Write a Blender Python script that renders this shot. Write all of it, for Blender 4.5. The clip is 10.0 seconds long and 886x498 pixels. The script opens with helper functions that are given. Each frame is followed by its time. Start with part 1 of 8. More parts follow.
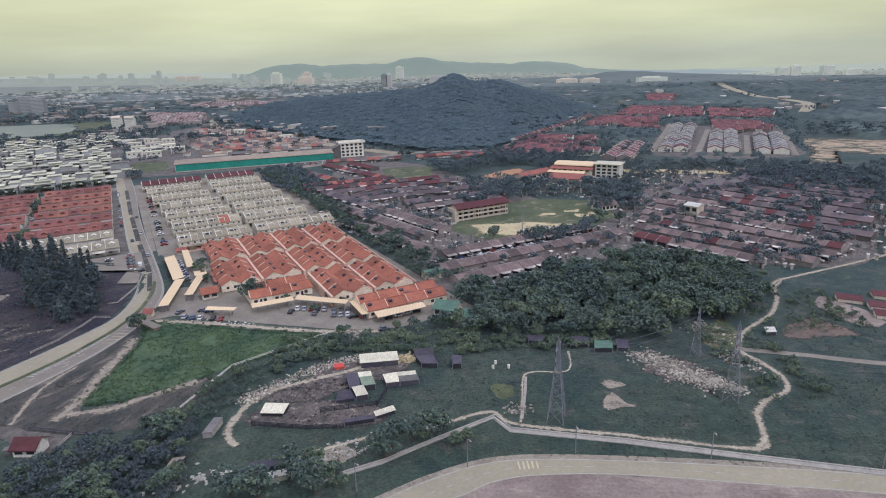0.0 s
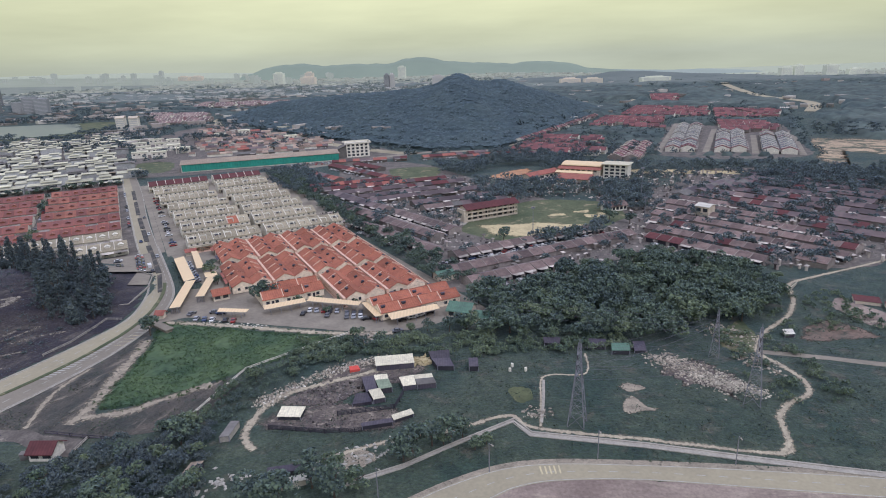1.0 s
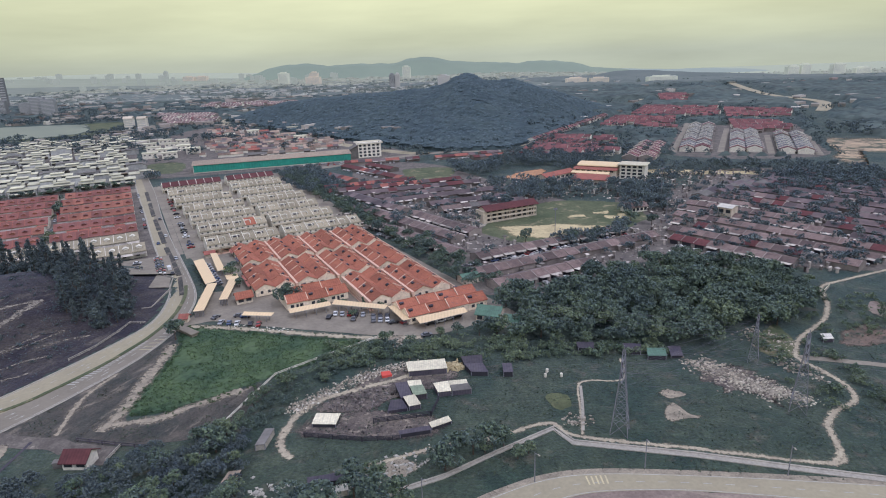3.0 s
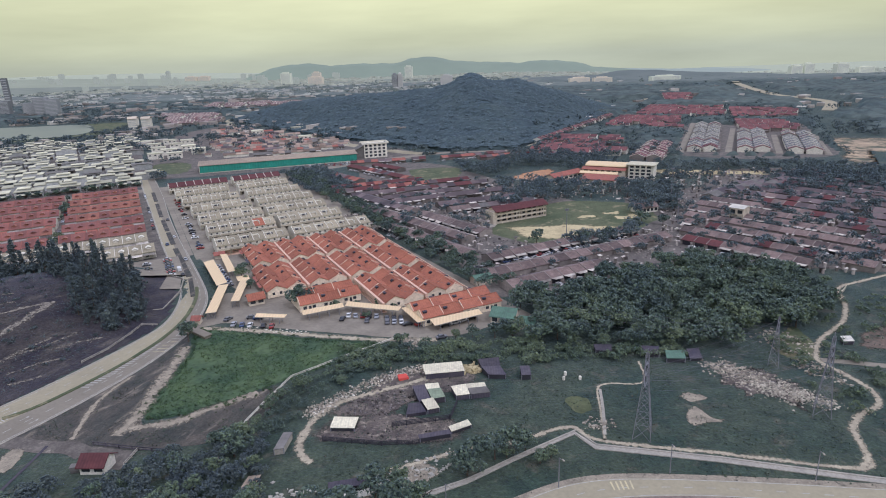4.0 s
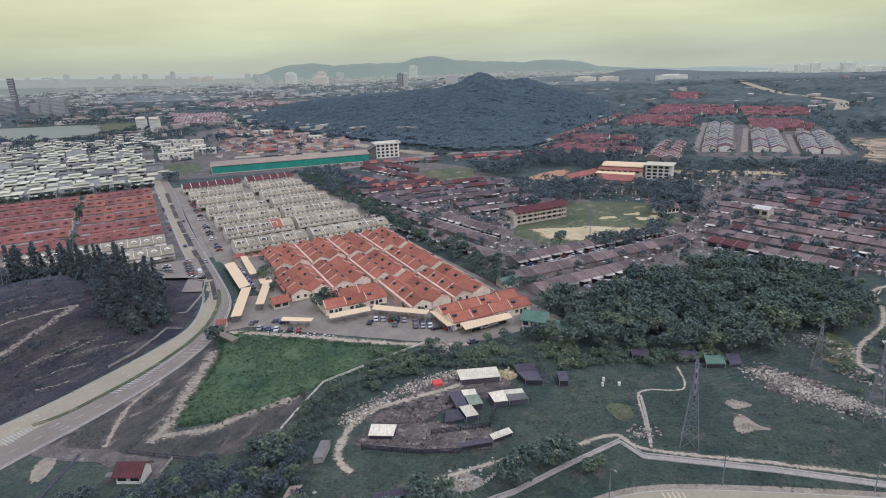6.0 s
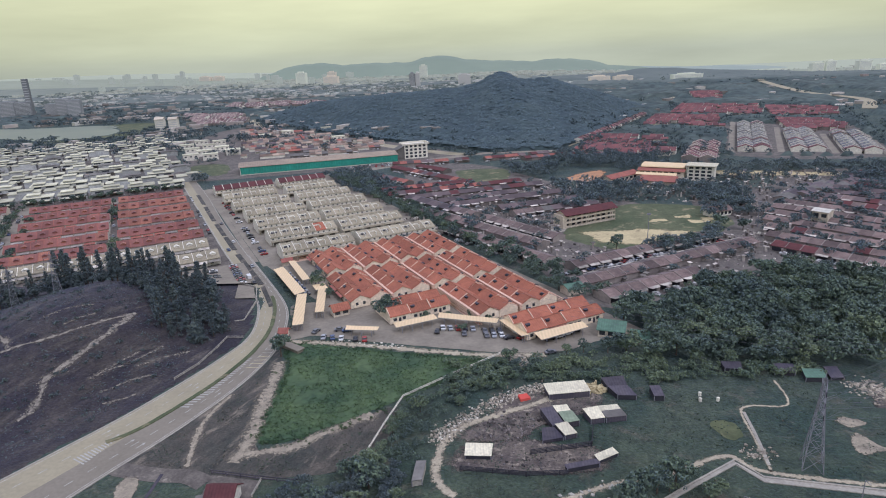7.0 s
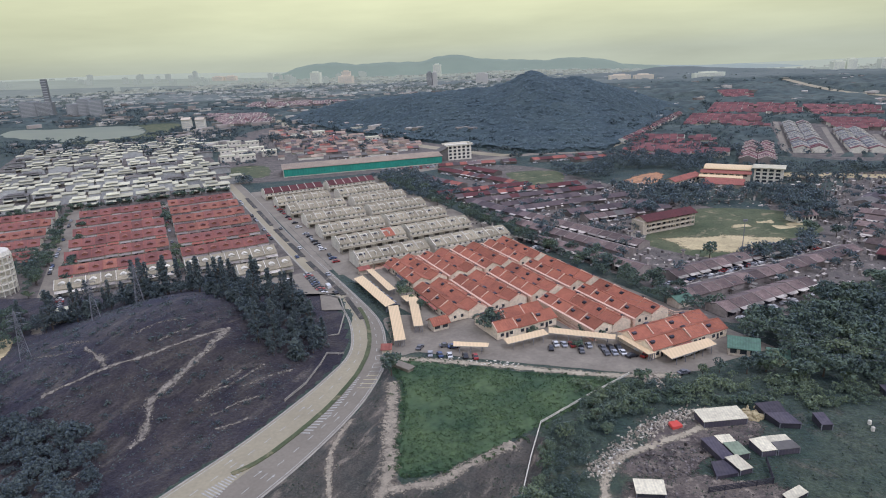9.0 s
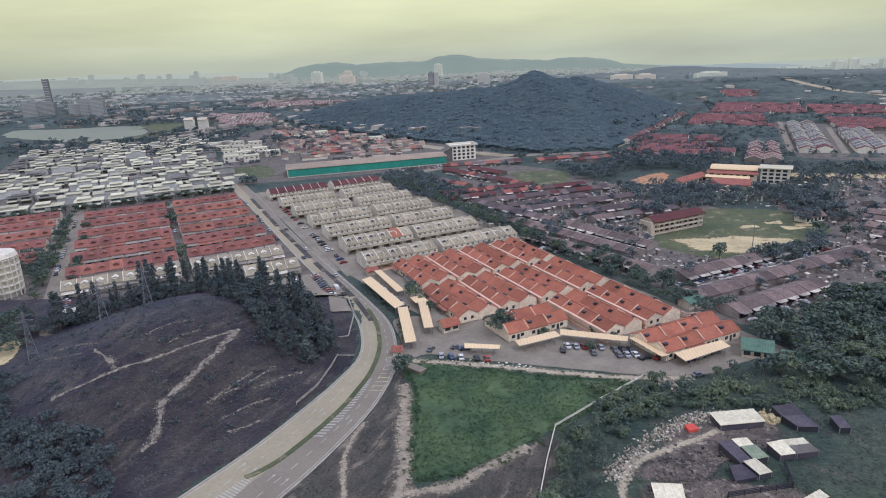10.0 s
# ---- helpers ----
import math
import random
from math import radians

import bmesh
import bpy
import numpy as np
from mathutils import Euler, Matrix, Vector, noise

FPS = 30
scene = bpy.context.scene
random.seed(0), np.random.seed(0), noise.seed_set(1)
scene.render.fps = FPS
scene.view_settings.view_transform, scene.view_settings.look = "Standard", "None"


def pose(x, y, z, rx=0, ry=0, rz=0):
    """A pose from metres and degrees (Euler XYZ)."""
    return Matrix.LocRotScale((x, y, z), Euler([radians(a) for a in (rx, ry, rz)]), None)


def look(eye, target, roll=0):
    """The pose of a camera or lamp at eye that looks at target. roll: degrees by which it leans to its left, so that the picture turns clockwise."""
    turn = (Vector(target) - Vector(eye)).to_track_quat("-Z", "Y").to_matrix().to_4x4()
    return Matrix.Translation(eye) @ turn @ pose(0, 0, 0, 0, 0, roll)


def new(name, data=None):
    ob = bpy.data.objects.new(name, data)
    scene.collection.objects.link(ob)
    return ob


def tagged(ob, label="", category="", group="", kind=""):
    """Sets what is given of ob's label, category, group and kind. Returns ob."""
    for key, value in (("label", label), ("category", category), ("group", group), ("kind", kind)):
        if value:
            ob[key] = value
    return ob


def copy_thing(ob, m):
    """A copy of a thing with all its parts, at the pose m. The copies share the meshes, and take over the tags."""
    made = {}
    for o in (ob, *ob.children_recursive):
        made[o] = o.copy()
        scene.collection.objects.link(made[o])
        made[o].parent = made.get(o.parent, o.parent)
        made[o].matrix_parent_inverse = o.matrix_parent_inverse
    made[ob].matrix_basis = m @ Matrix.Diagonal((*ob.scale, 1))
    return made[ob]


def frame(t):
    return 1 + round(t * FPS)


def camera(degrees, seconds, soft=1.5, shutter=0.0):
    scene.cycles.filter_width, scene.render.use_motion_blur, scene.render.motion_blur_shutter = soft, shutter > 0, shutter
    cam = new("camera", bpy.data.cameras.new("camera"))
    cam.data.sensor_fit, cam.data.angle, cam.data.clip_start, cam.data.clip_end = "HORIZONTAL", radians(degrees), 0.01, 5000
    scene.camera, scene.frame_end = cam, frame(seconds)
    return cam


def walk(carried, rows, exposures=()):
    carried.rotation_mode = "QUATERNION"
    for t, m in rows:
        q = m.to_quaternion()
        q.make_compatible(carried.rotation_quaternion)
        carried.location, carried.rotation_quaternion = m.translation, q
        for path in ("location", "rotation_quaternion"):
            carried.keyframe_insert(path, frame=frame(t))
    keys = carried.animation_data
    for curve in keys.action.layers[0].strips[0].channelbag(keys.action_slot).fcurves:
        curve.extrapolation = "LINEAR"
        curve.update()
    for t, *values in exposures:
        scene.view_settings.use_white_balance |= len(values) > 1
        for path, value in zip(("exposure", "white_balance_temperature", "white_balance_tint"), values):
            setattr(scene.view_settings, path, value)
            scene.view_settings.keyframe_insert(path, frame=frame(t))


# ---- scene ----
import itertools

# The flight: seconds, x, y, z, and the three turns in degrees.
cam = camera(72.0, 10.0, soft=1.05)
FLIGHT = [
    (0, 0.075, -0.032, 83.656, 72.698, 1.889, -0.001),
    (1, -4.097, 1.537, 83.869, 72.686, 1.945, 0.127),
    (2, -8.331, 3.122, 84.068, 72.674, 2.000, 0.252),
    (3, -12.627, 4.725, 84.252, 72.662, 2.052, 0.376),
    (4, -16.984, 6.345, 84.424, 72.651, 2.103, 0.499),
    (5, -21.403, 7.980, 84.585, 72.640, 2.151, 0.619),
    (6, -25.884, 9.632, 84.737, 72.630, 2.197, 0.737),
    (6.3, -27.240, 10.131, 84.781, 72.627, 2.210, 0.772),
    (6.35, -27.467, 10.214, 84.789, 72.626, 2.212, 0.778),
    (6.4, -27.694, 10.298, 84.796, 72.626, 2.214, 0.783),
    (6.45, -28.240, 10.498, 84.813, 72.624, 2.220, 0.797),
    (6.5, -29.481, 10.954, 84.853, 72.622, 2.231, 0.829),
    (6.55, -31.217, 11.590, 84.907, 72.618, 2.247, 0.872),
    (6.6, -32.972, 12.232, 84.961, 72.614, 2.263, 0.916),
    (6.7, -36.482, 13.513, 85.067, 72.607, 2.293, 1.001),
    (6.8, -39.992, 14.789, 85.172, 72.600, 2.321, 1.083),
    (6.9, -43.502, 16.062, 85.277, 72.593, 2.347, 1.164),
    (7, -47.025, 17.335, 85.382, 72.587, 2.372, 1.242),
    (7.1, -50.620, 18.630, 85.493, 72.580, 2.395, 1.319),
    (7.2, -54.228, 19.925, 85.607, 72.575, 2.416, 1.394),
    (7.3, -57.836, 21.216, 85.726, 72.569, 2.435, 1.467),
    (7.4, -61.444, 22.502, 85.852, 72.564, 2.452, 1.537),
    (7.5, -65.032, 23.777, 85.985, 72.559, 2.468, 1.604),
    (7.6, -68.518, 25.012, 86.122, 72.555, 2.480, 1.667),
    (7.7, -71.985, 26.235, 86.268, 72.550, 2.491, 1.728),
    (7.75, -73.719, 26.845, 86.345, 72.549, 2.496, 1.757),
    (7.8, -75.324, 27.410, 86.419, 72.547, 2.500, 1.783),
    (7.85, -76.272, 27.743, 86.464, 72.546, 2.502, 1.799),
    (7.9, -76.565, 27.845, 86.478, 72.546, 2.503, 1.804),
    (7.95, -76.729, 27.903, 86.486, 72.545, 2.503, 1.806),
    (8, -76.894, 27.961, 86.494, 72.545, 2.504, 1.809),
    (8.25, -77.715, 28.248, 86.534, 72.544, 2.505, 1.822),
    (8.5, -78.536, 28.536, 86.575, 72.544, 2.507, 1.835),
    (9, -80.178, 29.111, 86.659, 72.542, 2.510, 1.861),
    (9.5, -81.820, 29.684, 86.745, 72.541, 2.513, 1.886),
    (10, -83.462, 30.257, 86.835, 72.539, 2.515, 1.911),
]
walk(cam, [(t, pose(x, y, z, rx, ry, rz)) for t, x, y, z, rx, ry, rz in FLIGHT], [(0, 0.03, 5420, 23), (10, 0.03, 5420, 23)])

# ---- sky, sun ----
SUN_UP, SUN_TURN = 52.0, 140.0
world = bpy.data.worlds.new("overcast_sky")
scene.world = world
world.use_nodes = True
wn, wl = world.node_tree.nodes, world.node_tree.links
wn.clear()


def wnode(kind, **values):
    n = wn.new(kind)
    for k, v in values.items():
        n.inputs[k].default_value = v
    return n


coord = wn.new("ShaderNodeTexCoord")
split = wn.new("ShaderNodeSeparateXYZ")
wl.new(coord.outputs["Generated"], split.inputs[0])
ramp = wn.new("ShaderNodeValToRGB")
ramp.color_ramp.interpolation = "B_SPLINE"
stops = [(0.0, (0.47, 0.485, 0.305)), (0.02, (0.55, 0.556, 0.305)), (0.06, (0.69, 0.675, 0.325)), (0.13, (0.865, 0.825, 0.365)), (0.26, (0.87, 0.865, 0.60)), (0.5, (1.06, 1.15, 1.72)), (1.0, (1.24, 1.35, 2.24))]
while len(ramp.color_ramp.elements) < len(stops):
    ramp.color_ramp.elements.new(0.5)
for e, (p, c) in zip(ramp.color_ramp.elements, stops):
    e.position, e.color = p, (*c, 1)
wl.new(split.outputs["Z"], ramp.inputs[0])
stretch = wn.new("ShaderNodeMapping")
stretch.inputs["Scale"].default_value = (1.6, 1.6, 11.0)
wl.new(coord.outputs["Generated"], stretch.inputs[0])
cloud = wnode("ShaderNodeTexNoise", Scale=1.7, Detail=5.0, Roughness=0.55)
wl.new(stretch.outputs[0], cloud.inputs["Vector"])
level = wnode("ShaderNodeMapRange", **{"From Min": 0.3, "From Max": 0.72, "To Min": 0.88, "To Max": 1.12})
wl.new(cloud.outputs["Fac"], level.inputs["Value"])
tone = wn.new("ShaderNodeVectorMath")
tone.operation = "MULTIPLY"
wl.new(ramp.outputs[0], tone.inputs[0])
wl.new(level.outputs[0], tone.inputs[1])
side = wn.new("ShaderNodeVectorMath")
side.operation = "DOT_PRODUCT"
side.inputs[1].default_value = (0.12, 0.99, 0.0)
wl.new(coord.outputs["Generated"], side.inputs[0])
glow = wnode("ShaderNodeMapRange", **{"From Min": 0.72, "From Max": 1.0, "To Min": 0.86, "To Max": 1.02})
wl.new(side.outputs["Value"], glow.inputs["Value"])
lit = wn.new("ShaderNodeVectorMath")
lit.operation = "SCALE"
wl.new(tone.outputs[0], lit.inputs[0])
wl.new(glow.outputs[0], lit.inputs["Scale"])
deck = wnode("ShaderNodeBackground", Strength=1.0)
wl.new(lit.outputs[0], deck.inputs["Color"])
blue = wn.new("ShaderNodeTexSky")
blue.sky_type, blue.sun_disc = "NISHITA", False
blue.sun_elevation, blue.sun_rotation = radians(SUN_UP), radians(SUN_TURN)
behind = wnode("ShaderNodeBackground", Strength=0.008)
wl.new(blue.outputs[0], behind.inputs["Color"])
both = wn.new("ShaderNodeAddShader")
wl.new(deck.outputs[0], both.inputs[0])
wl.new(behind.outputs[0], both.inputs[1])
wl.new(both.outputs[0], wn.new("ShaderNodeOutputWorld").inputs[0])

sun = new("sun", bpy.data.lights.new("sun", "SUN"))
sun.data.energy, sun.data.angle, sun.data.color = 1.25, radians(14), (1.0, 0.95, 0.88)
az, up = radians(SUN_TURN), radians(SUN_UP)
sun.matrix_world = look((math.sin(az) * math.cos(up) * 900, math.cos(az) * math.cos(up) * 900, math.sin(up) * 900), (0, 0, 0))

# ---- materials ----


def material(name, base, other=None, grain=1.0, rough=0.85, spread=0.0, fine=None, metal=0.0, bump=0.0, band=None, per="object", spec=0.25, fk=0.16, veil=0.0):
    """base and other are mixed by noise of that grain (metres); spread varies the value piece by piece; fine is a second, smaller grain;
    band (width, tone, axis) lays ribs of that width across the object."""
    m = bpy.data.materials.new(name)
    m.use_nodes = True
    nodes, links = m.node_tree.nodes, m.node_tree.links
    nodes.clear()
    out = nodes.new("ShaderNodeOutputMaterial")
    b = nodes.new("ShaderNodeBsdfPrincipled")
    links.new(b.outputs[0], out.inputs[0])
    b.inputs["Roughness"].default_value, b.inputs["Metallic"].default_value = rough, metal
    b.inputs["Specular IOR Level"].default_value = spec
    # veil: a blue sheen that lifts dark surfaces in place of haze
    b.inputs["Sheen Weight"].default_value, b.inputs["Sheen Roughness"].default_value = veil, 0.6
    b.inputs["Sheen Tint"].default_value = (0.44, 0.63, 1.0, 1)
    geo, info, tex = nodes.new("ShaderNodeNewGeometry"), nodes.new("ShaderNodeObjectInfo"), nodes.new("ShaderNodeTexCoord")
    other = other or tuple(0.8 * v for v in base)
    big = nodes.new("ShaderNodeTexNoise")
    big.inputs["Scale"].default_value, big.inputs["Detail"].default_value = 1.0 / grain, 6
    big.inputs["Roughness"].default_value = 0.62
    links.new(geo.outputs["Position"], big.inputs["Vector"])
    soft = nodes.new("ShaderNodeMapRange")
    soft.inputs["From Min"].default_value, soft.inputs["From Max"].default_value = 0.34, 0.66
    links.new(big.outputs["Fac"], soft.inputs["Value"])
    mix = nodes.new("ShaderNodeMix")
    mix.data_type = "RGBA"
    mix.inputs["A"].default_value, mix.inputs["B"].default_value = (*base, 1), (*other, 1)
    links.new(soft.outputs[0], mix.inputs["Factor"])
    colour = mix.outputs["Result"]
    factors = []
    if fine:
        small = nodes.new("ShaderNodeTexNoise")
        small.inputs["Scale"].default_value, small.inputs["Detail"].default_value = 1.0 / fine, 4
        links.new(geo.outputs["Position"], small.inputs["Vector"])
        r = nodes.new("ShaderNodeMapRange")
        r.inputs["From Min"].default_value, r.inputs["From Max"].default_value = 0.3, 0.7
        r.inputs["To Min"].default_value, r.inputs["To Max"].default_value = 1 - fk, 1 + fk
        links.new(small.outputs["Fac"], r.inputs["Value"])
        factors.append(r.outputs[0])
    if spread:
        r = nodes.new("ShaderNodeMapRange")
        r.inputs["To Min"].default_value, r.inputs["To Max"].default_value = 1 - spread, 1 + spread
        links.new(info.outputs["Random"] if per == "object" else geo.outputs["Random Per Island"], r.inputs["Value"])
        factors.append(r.outputs[0])
    if band:
        wide, tone_low, axis = band
        s = nodes.new("ShaderNodeSeparateXYZ")
        links.new(tex.outputs["Object"], s.inputs[0])
        k = nodes.new("ShaderNodeMath")
        k.operation = "MULTIPLY"
        k.inputs[1].default_value = 2 * math.pi / wide
        links.new(s.outputs[axis], k.inputs[0])
        w = nodes.new("ShaderNodeMath")
        w.operation = "SINE"
        links.new(k.outputs[0], w.inputs[0])
        r = nodes.new("ShaderNodeMapRange")
        r.inputs["From Min"].default_value = -1
        r.inputs["To Min"].default_value, r.inputs["To Max"].default_value = tone_low, 1.0
        links.new(w.outputs[0], r.inputs["Value"])
        factors.append(r.outputs[0])
    for f in factors:
        v = nodes.new("ShaderNodeVectorMath")
        v.operation = "SCALE"
        links.new(colour, v.inputs[0])
        links.new(f, v.inputs["Scale"])
        colour = v.outputs[0]
    links.new(colour, b.inputs["Base Color"])
    if bump:
        n = nodes.new("ShaderNodeTexNoise")
        n.inputs["Scale"].default_value, n.inputs["Detail"].default_value = 1.0 / (fine or grain), 5
        links.new(geo.outputs["Position"], n.inputs["Vector"])
        bp = nodes.new("ShaderNodeBump")
        bp.inputs["Distance"].default_value, bp.inputs["Strength"].default_value = bump, 0.8
        links.new(n.outputs["Fac"], bp.inputs["Height"])
        links.new(bp.outputs[0], b.inputs["Normal"])
    return m


def earth(name, a, b, c, grain, cover=(0.56, 0.66), streak=None, fine=0.5, fk=0.35, bump=0.3, veil=0.05, worn=False):
    """Uneven open ground: a and b in drifts of that grain, patches of c where a second noise passes cover, tufts of the fine grain.
    streak (degrees, stretch) draws the patches out along a direction. worn: it frays into what lies below it at the mesh's edge."""
    m = bpy.data.materials.new(name)
    m.use_nodes = True
    nodes, links = m.node_tree.nodes, m.node_tree.links
    bs = nodes["Principled BSDF"]
    bs.inputs["Roughness"].default_value, bs.inputs["Specular IOR Level"].default_value = 0.95, 0.1
    # veil lays the same bluish sheen over the ground, standing in for haze
    bs.inputs["Sheen Weight"].default_value, bs.inputs["Sheen Roughness"].default_value = veil, 0.6
    bs.inputs["Sheen Tint"].default_value = (0.5, 0.62, 1.0, 1)
    where = nodes.new("ShaderNodeNewGeometry").outputs["Position"]
    drawn = where
    if streak:
        turn = nodes.new("ShaderNodeMapping")
        turn.vector_type = "TEXTURE"
        turn.inputs["Rotation"].default_value = (0, 0, radians(streak[0]))
        turn.inputs["Scale"].default_value = (streak[1], 1, 1)
        links.new(where, turn.inputs["Vector"])
        drawn = turn.outputs[0]

    def cloud_of(size, detail, low, high, to_low, to_high, vector):
        t = nodes.new("ShaderNodeTexNoise")
        t.inputs["Scale"].default_value, t.inputs["Detail"].default_value, t.inputs["Roughness"].default_value = 1.0 / size, detail, 0.65
        t.inputs["Distortion"].default_value = 0.4
        links.new(vector, t.inputs["Vector"])
        r = nodes.new("ShaderNodeMapRange")
        for key, v in (("From Min", low), ("From Max", high), ("To Min", to_low), ("To Max", to_high)):
            r.inputs[key].default_value = v
        links.new(t.outputs["Fac"], r.inputs["Value"])
        return r.outputs[0], t.outputs["Fac"]

    def mixed(f, p, q):
        x = nodes.new("ShaderNodeMix")
        x.data_type = "RGBA"
        links.new(f, x.inputs["Factor"])
        for key, v in (("A", p), ("B", q)):
            if isinstance(v, tuple):
                x.inputs[key].default_value = (*v, 1)
            else:
                links.new(v, x.inputs[key])
        return x.outputs["Result"]

    colour = mixed(cloud_of(grain, 7, 0.36, 0.64, 0, 1, where)[0], a, b)
    colour = mixed(cloud_of(grain * 0.4, 9, *cover, 0, 1, drawn)[0], colour, c)
    height = None
    for size, k in ((fine, fk), (fine * 4.5, fk * 0.7)):
        f, height_k = cloud_of(size, 3, 0.3, 0.7, 1 - k, 1 + k, drawn if size > fine else where)
        height = height or height_k
        v = nodes.new("ShaderNodeVectorMath")
        v.operation = "SCALE"
        links.new(colour, v.inputs[0])
        links.new(f, v.inputs["Scale"])
        colour = v.outputs[0]
    links.new(colour, bs.inputs["Base Color"])
    bp = nodes.new("ShaderNodeBump")
    bp.inputs["Distance"].default_value, bp.inputs["Strength"].default_value = bump, 0.9
    links.new(height, bp.inputs["Height"])
    links.new(bp.outputs[0], bs.inputs["Normal"])
    if worn:
        rim = nodes.new("ShaderNodeAttribute")
        rim.attribute_name = "rim"
        inner = nodes.new("ShaderNodeMath")
        inner.operation, inner.use_clamp = "MULTIPLY_ADD", False
        links.new(rim.outputs["Fac"], inner.inputs[0])
        inner.inputs[1].default_value, inner.inputs[2].default_value = -2.5, 1.5
        total = nodes.new("ShaderNodeMath")
        total.operation, total.use_clamp = "ADD", True
        links.new(inner.outputs[0], total.inputs[0])
        links.new(cloud_of(0.9, 6, 0.25, 0.75, -1.0, 1.0, drawn)[0], total.inputs[1])
        links.new(total.outputs[0], bs.inputs["Alpha"])
        WORN.add(name)
    return m


WORN = set()
M_GROUND = earth("rough_grassland", (0.030, 0.049, 0.030), (0.060, 0.074, 0.042), (0.100, 0.092, 0.060), 19, (0.56, 0.70), None, 0.8, 0.4, 0.4, 0.11)
M_KNOLL = earth("dark_soil_and_scrub", (0.028, 0.023, 0.025), (0.058, 0.048, 0.038), (0.100, 0.086, 0.064), 13, (0.54, 0.72), (63, 3.2), 0.7, 0.45, 0.4, 0.10)
M_FIELD = earth("lush_green_field", (0.022, 0.044, 0.020), (0.042, 0.074, 0.028), (0.062, 0.092, 0.034), 11, (0.55, 0.66), None, 0.6, 0.35, 0.3, 0.05)
M_LAWN = earth("playing_field_grass", (0.070, 0.088, 0.042), (0.115, 0.122, 0.062), (0.25, 0.215, 0.125), 22, (0.56, 0.66), None, 1.2, 0.2, 0.1, 0.04)
M_VERGE = earth("worn_verge", (0.048, 0.050, 0.040), (0.092, 0.080, 0.062), (0.215, 0.180, 0.135), 9, (0.54, 0.68), (66, 3.0), 0.5, 0.34, 0.15, 0.06)
M_DIRT = earth("bare_earth", (0.335, 0.29, 0.215), (0.225, 0.195, 0.148), (0.095, 0.086, 0.068), 4, (0.56, 0.70), None, 0.4, 0.22, 0.12, 0.02, True)
M_TRACK = earth("dirt_track", (0.41, 0.36, 0.26), (0.31, 0.27, 0.20), (0.16, 0.145, 0.10), 5, (0.60, 0.72), None, 0.5, 0.18, 0.08, 0.0, True)
M_SAND = earth("pale_sand", (0.52, 0.435, 0.25), (0.40, 0.335, 0.195), (0.17, 0.155, 0.085), 12, (0.58, 0.68), None, 0.9, 0.15, 0.05, 0.0, True)
M_CLAY = earth("orange_clay", (0.46, 0.24, 0.12), (0.34, 0.20, 0.115), (0.16, 0.125, 0.085), 12, (0.55, 0.66), None, 1.0, 0.2, 0.2, 0.02, True)
M_BROWN = earth("brown_earth_lot", (0.20, 0.155, 0.13), (0.29, 0.235, 0.19), (0.40, 0.34, 0.26), 14, (0.55, 0.7), (-8, 4.0), 0.8, 0.2, 0.1, 0.03)
M_ASPHALT = material("weathered_asphalt", (0.195, 0.172, 0.134), (0.235, 0.208, 0.162), 14, fine=0.8, fk=0.08)
M_CONCRETE = material("pale_road_surface", (0.345, 0.305, 0.205), (0.285, 0.252, 0.172), 16, fine=0.9, fk=0.08)
M_STREET = material("estate_street", (0.185, 0.162, 0.128), (0.262, 0.232, 0.180), 9, fine=1.2, fk=0.10)
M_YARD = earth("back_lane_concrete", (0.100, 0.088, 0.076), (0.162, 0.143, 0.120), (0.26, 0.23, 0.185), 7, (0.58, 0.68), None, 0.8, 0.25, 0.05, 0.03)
M_KERB = material("pale_concrete", (0.37, 0.34, 0.28), (0.28, 0.26, 0.22), 3, fine=0.5)
M_PAINT = material("white_road_paint", (0.46, 0.45, 0.40), (0.30, 0.29, 0.26), 1.2)
M_YELLOW = material("yellow_road_paint", (0.60, 0.52, 0.30), (0.45, 0.40, 0.26), 1.5)
M_WATER = material("lake_water", (0.085, 0.112, 0.082), (0.11, 0.13, 0.095), 60, rough=0.35, spec=0.25)
M_STONE = material("rubble_stone", (0.42, 0.37, 0.285), (0.21, 0.185, 0.15), 3, spread=0.5, per="island")
M_JUNK = material("scrap_and_debris", (0.17, 0.145, 0.13), (0.075, 0.07, 0.07), 2, spread=0.7, per="island")

M_ORANGE = material("orange_clay_roof_tiles", (0.37, 0.135, 0.080), (0.275, 0.102, 0.065), 5, fine=0.7, spread=0.20, band=(0.9, 0.84, "X"))
M_MAROON = material("maroon_metal_roof", (0.135, 0.046, 0.046), (0.10, 0.040, 0.042), 6, fine=1, spread=0.15, band=(0.8, 0.85, "X"))
M_REDROOF = material("red_roof_tiles", (0.255, 0.100, 0.076), (0.175, 0.074, 0.062), 8, fine=1.0, spread=0.2, band=(0.9, 0.86, "X"), veil=0.05)
M_FARRED = material("dull_red_far_roofs", (0.20, 0.072, 0.062), (0.125, 0.054, 0.052), 14, spread=0.4, per="island", veil=0.08)
M_GREYROOF = material("grey_beige_roof_tiles", (0.365, 0.318, 0.220), (0.275, 0.242, 0.170), 6, fine=0.9, spread=0.18, band=(0.8, 0.84, "X"))
M_BROWNROOF = material("dark_brown_roof_tiles", (0.130, 0.090, 0.078), (0.205, 0.148, 0.124), 3, fine=0.6, fk=0.28, spread=0.42, band=(0.8, 0.80, "X"), veil=0.06)
M_PALEGREY = material("pale_grey_roof_sheets", (0.17, 0.16, 0.145), (0.115, 0.108, 0.10), 8, fine=1.5, spread=0.25)
M_ESTATEGREY = material("grey_estate_tiles", (0.155, 0.15, 0.138), (0.105, 0.10, 0.096), 8, fine=1.5, spread=0.25, veil=0.08)
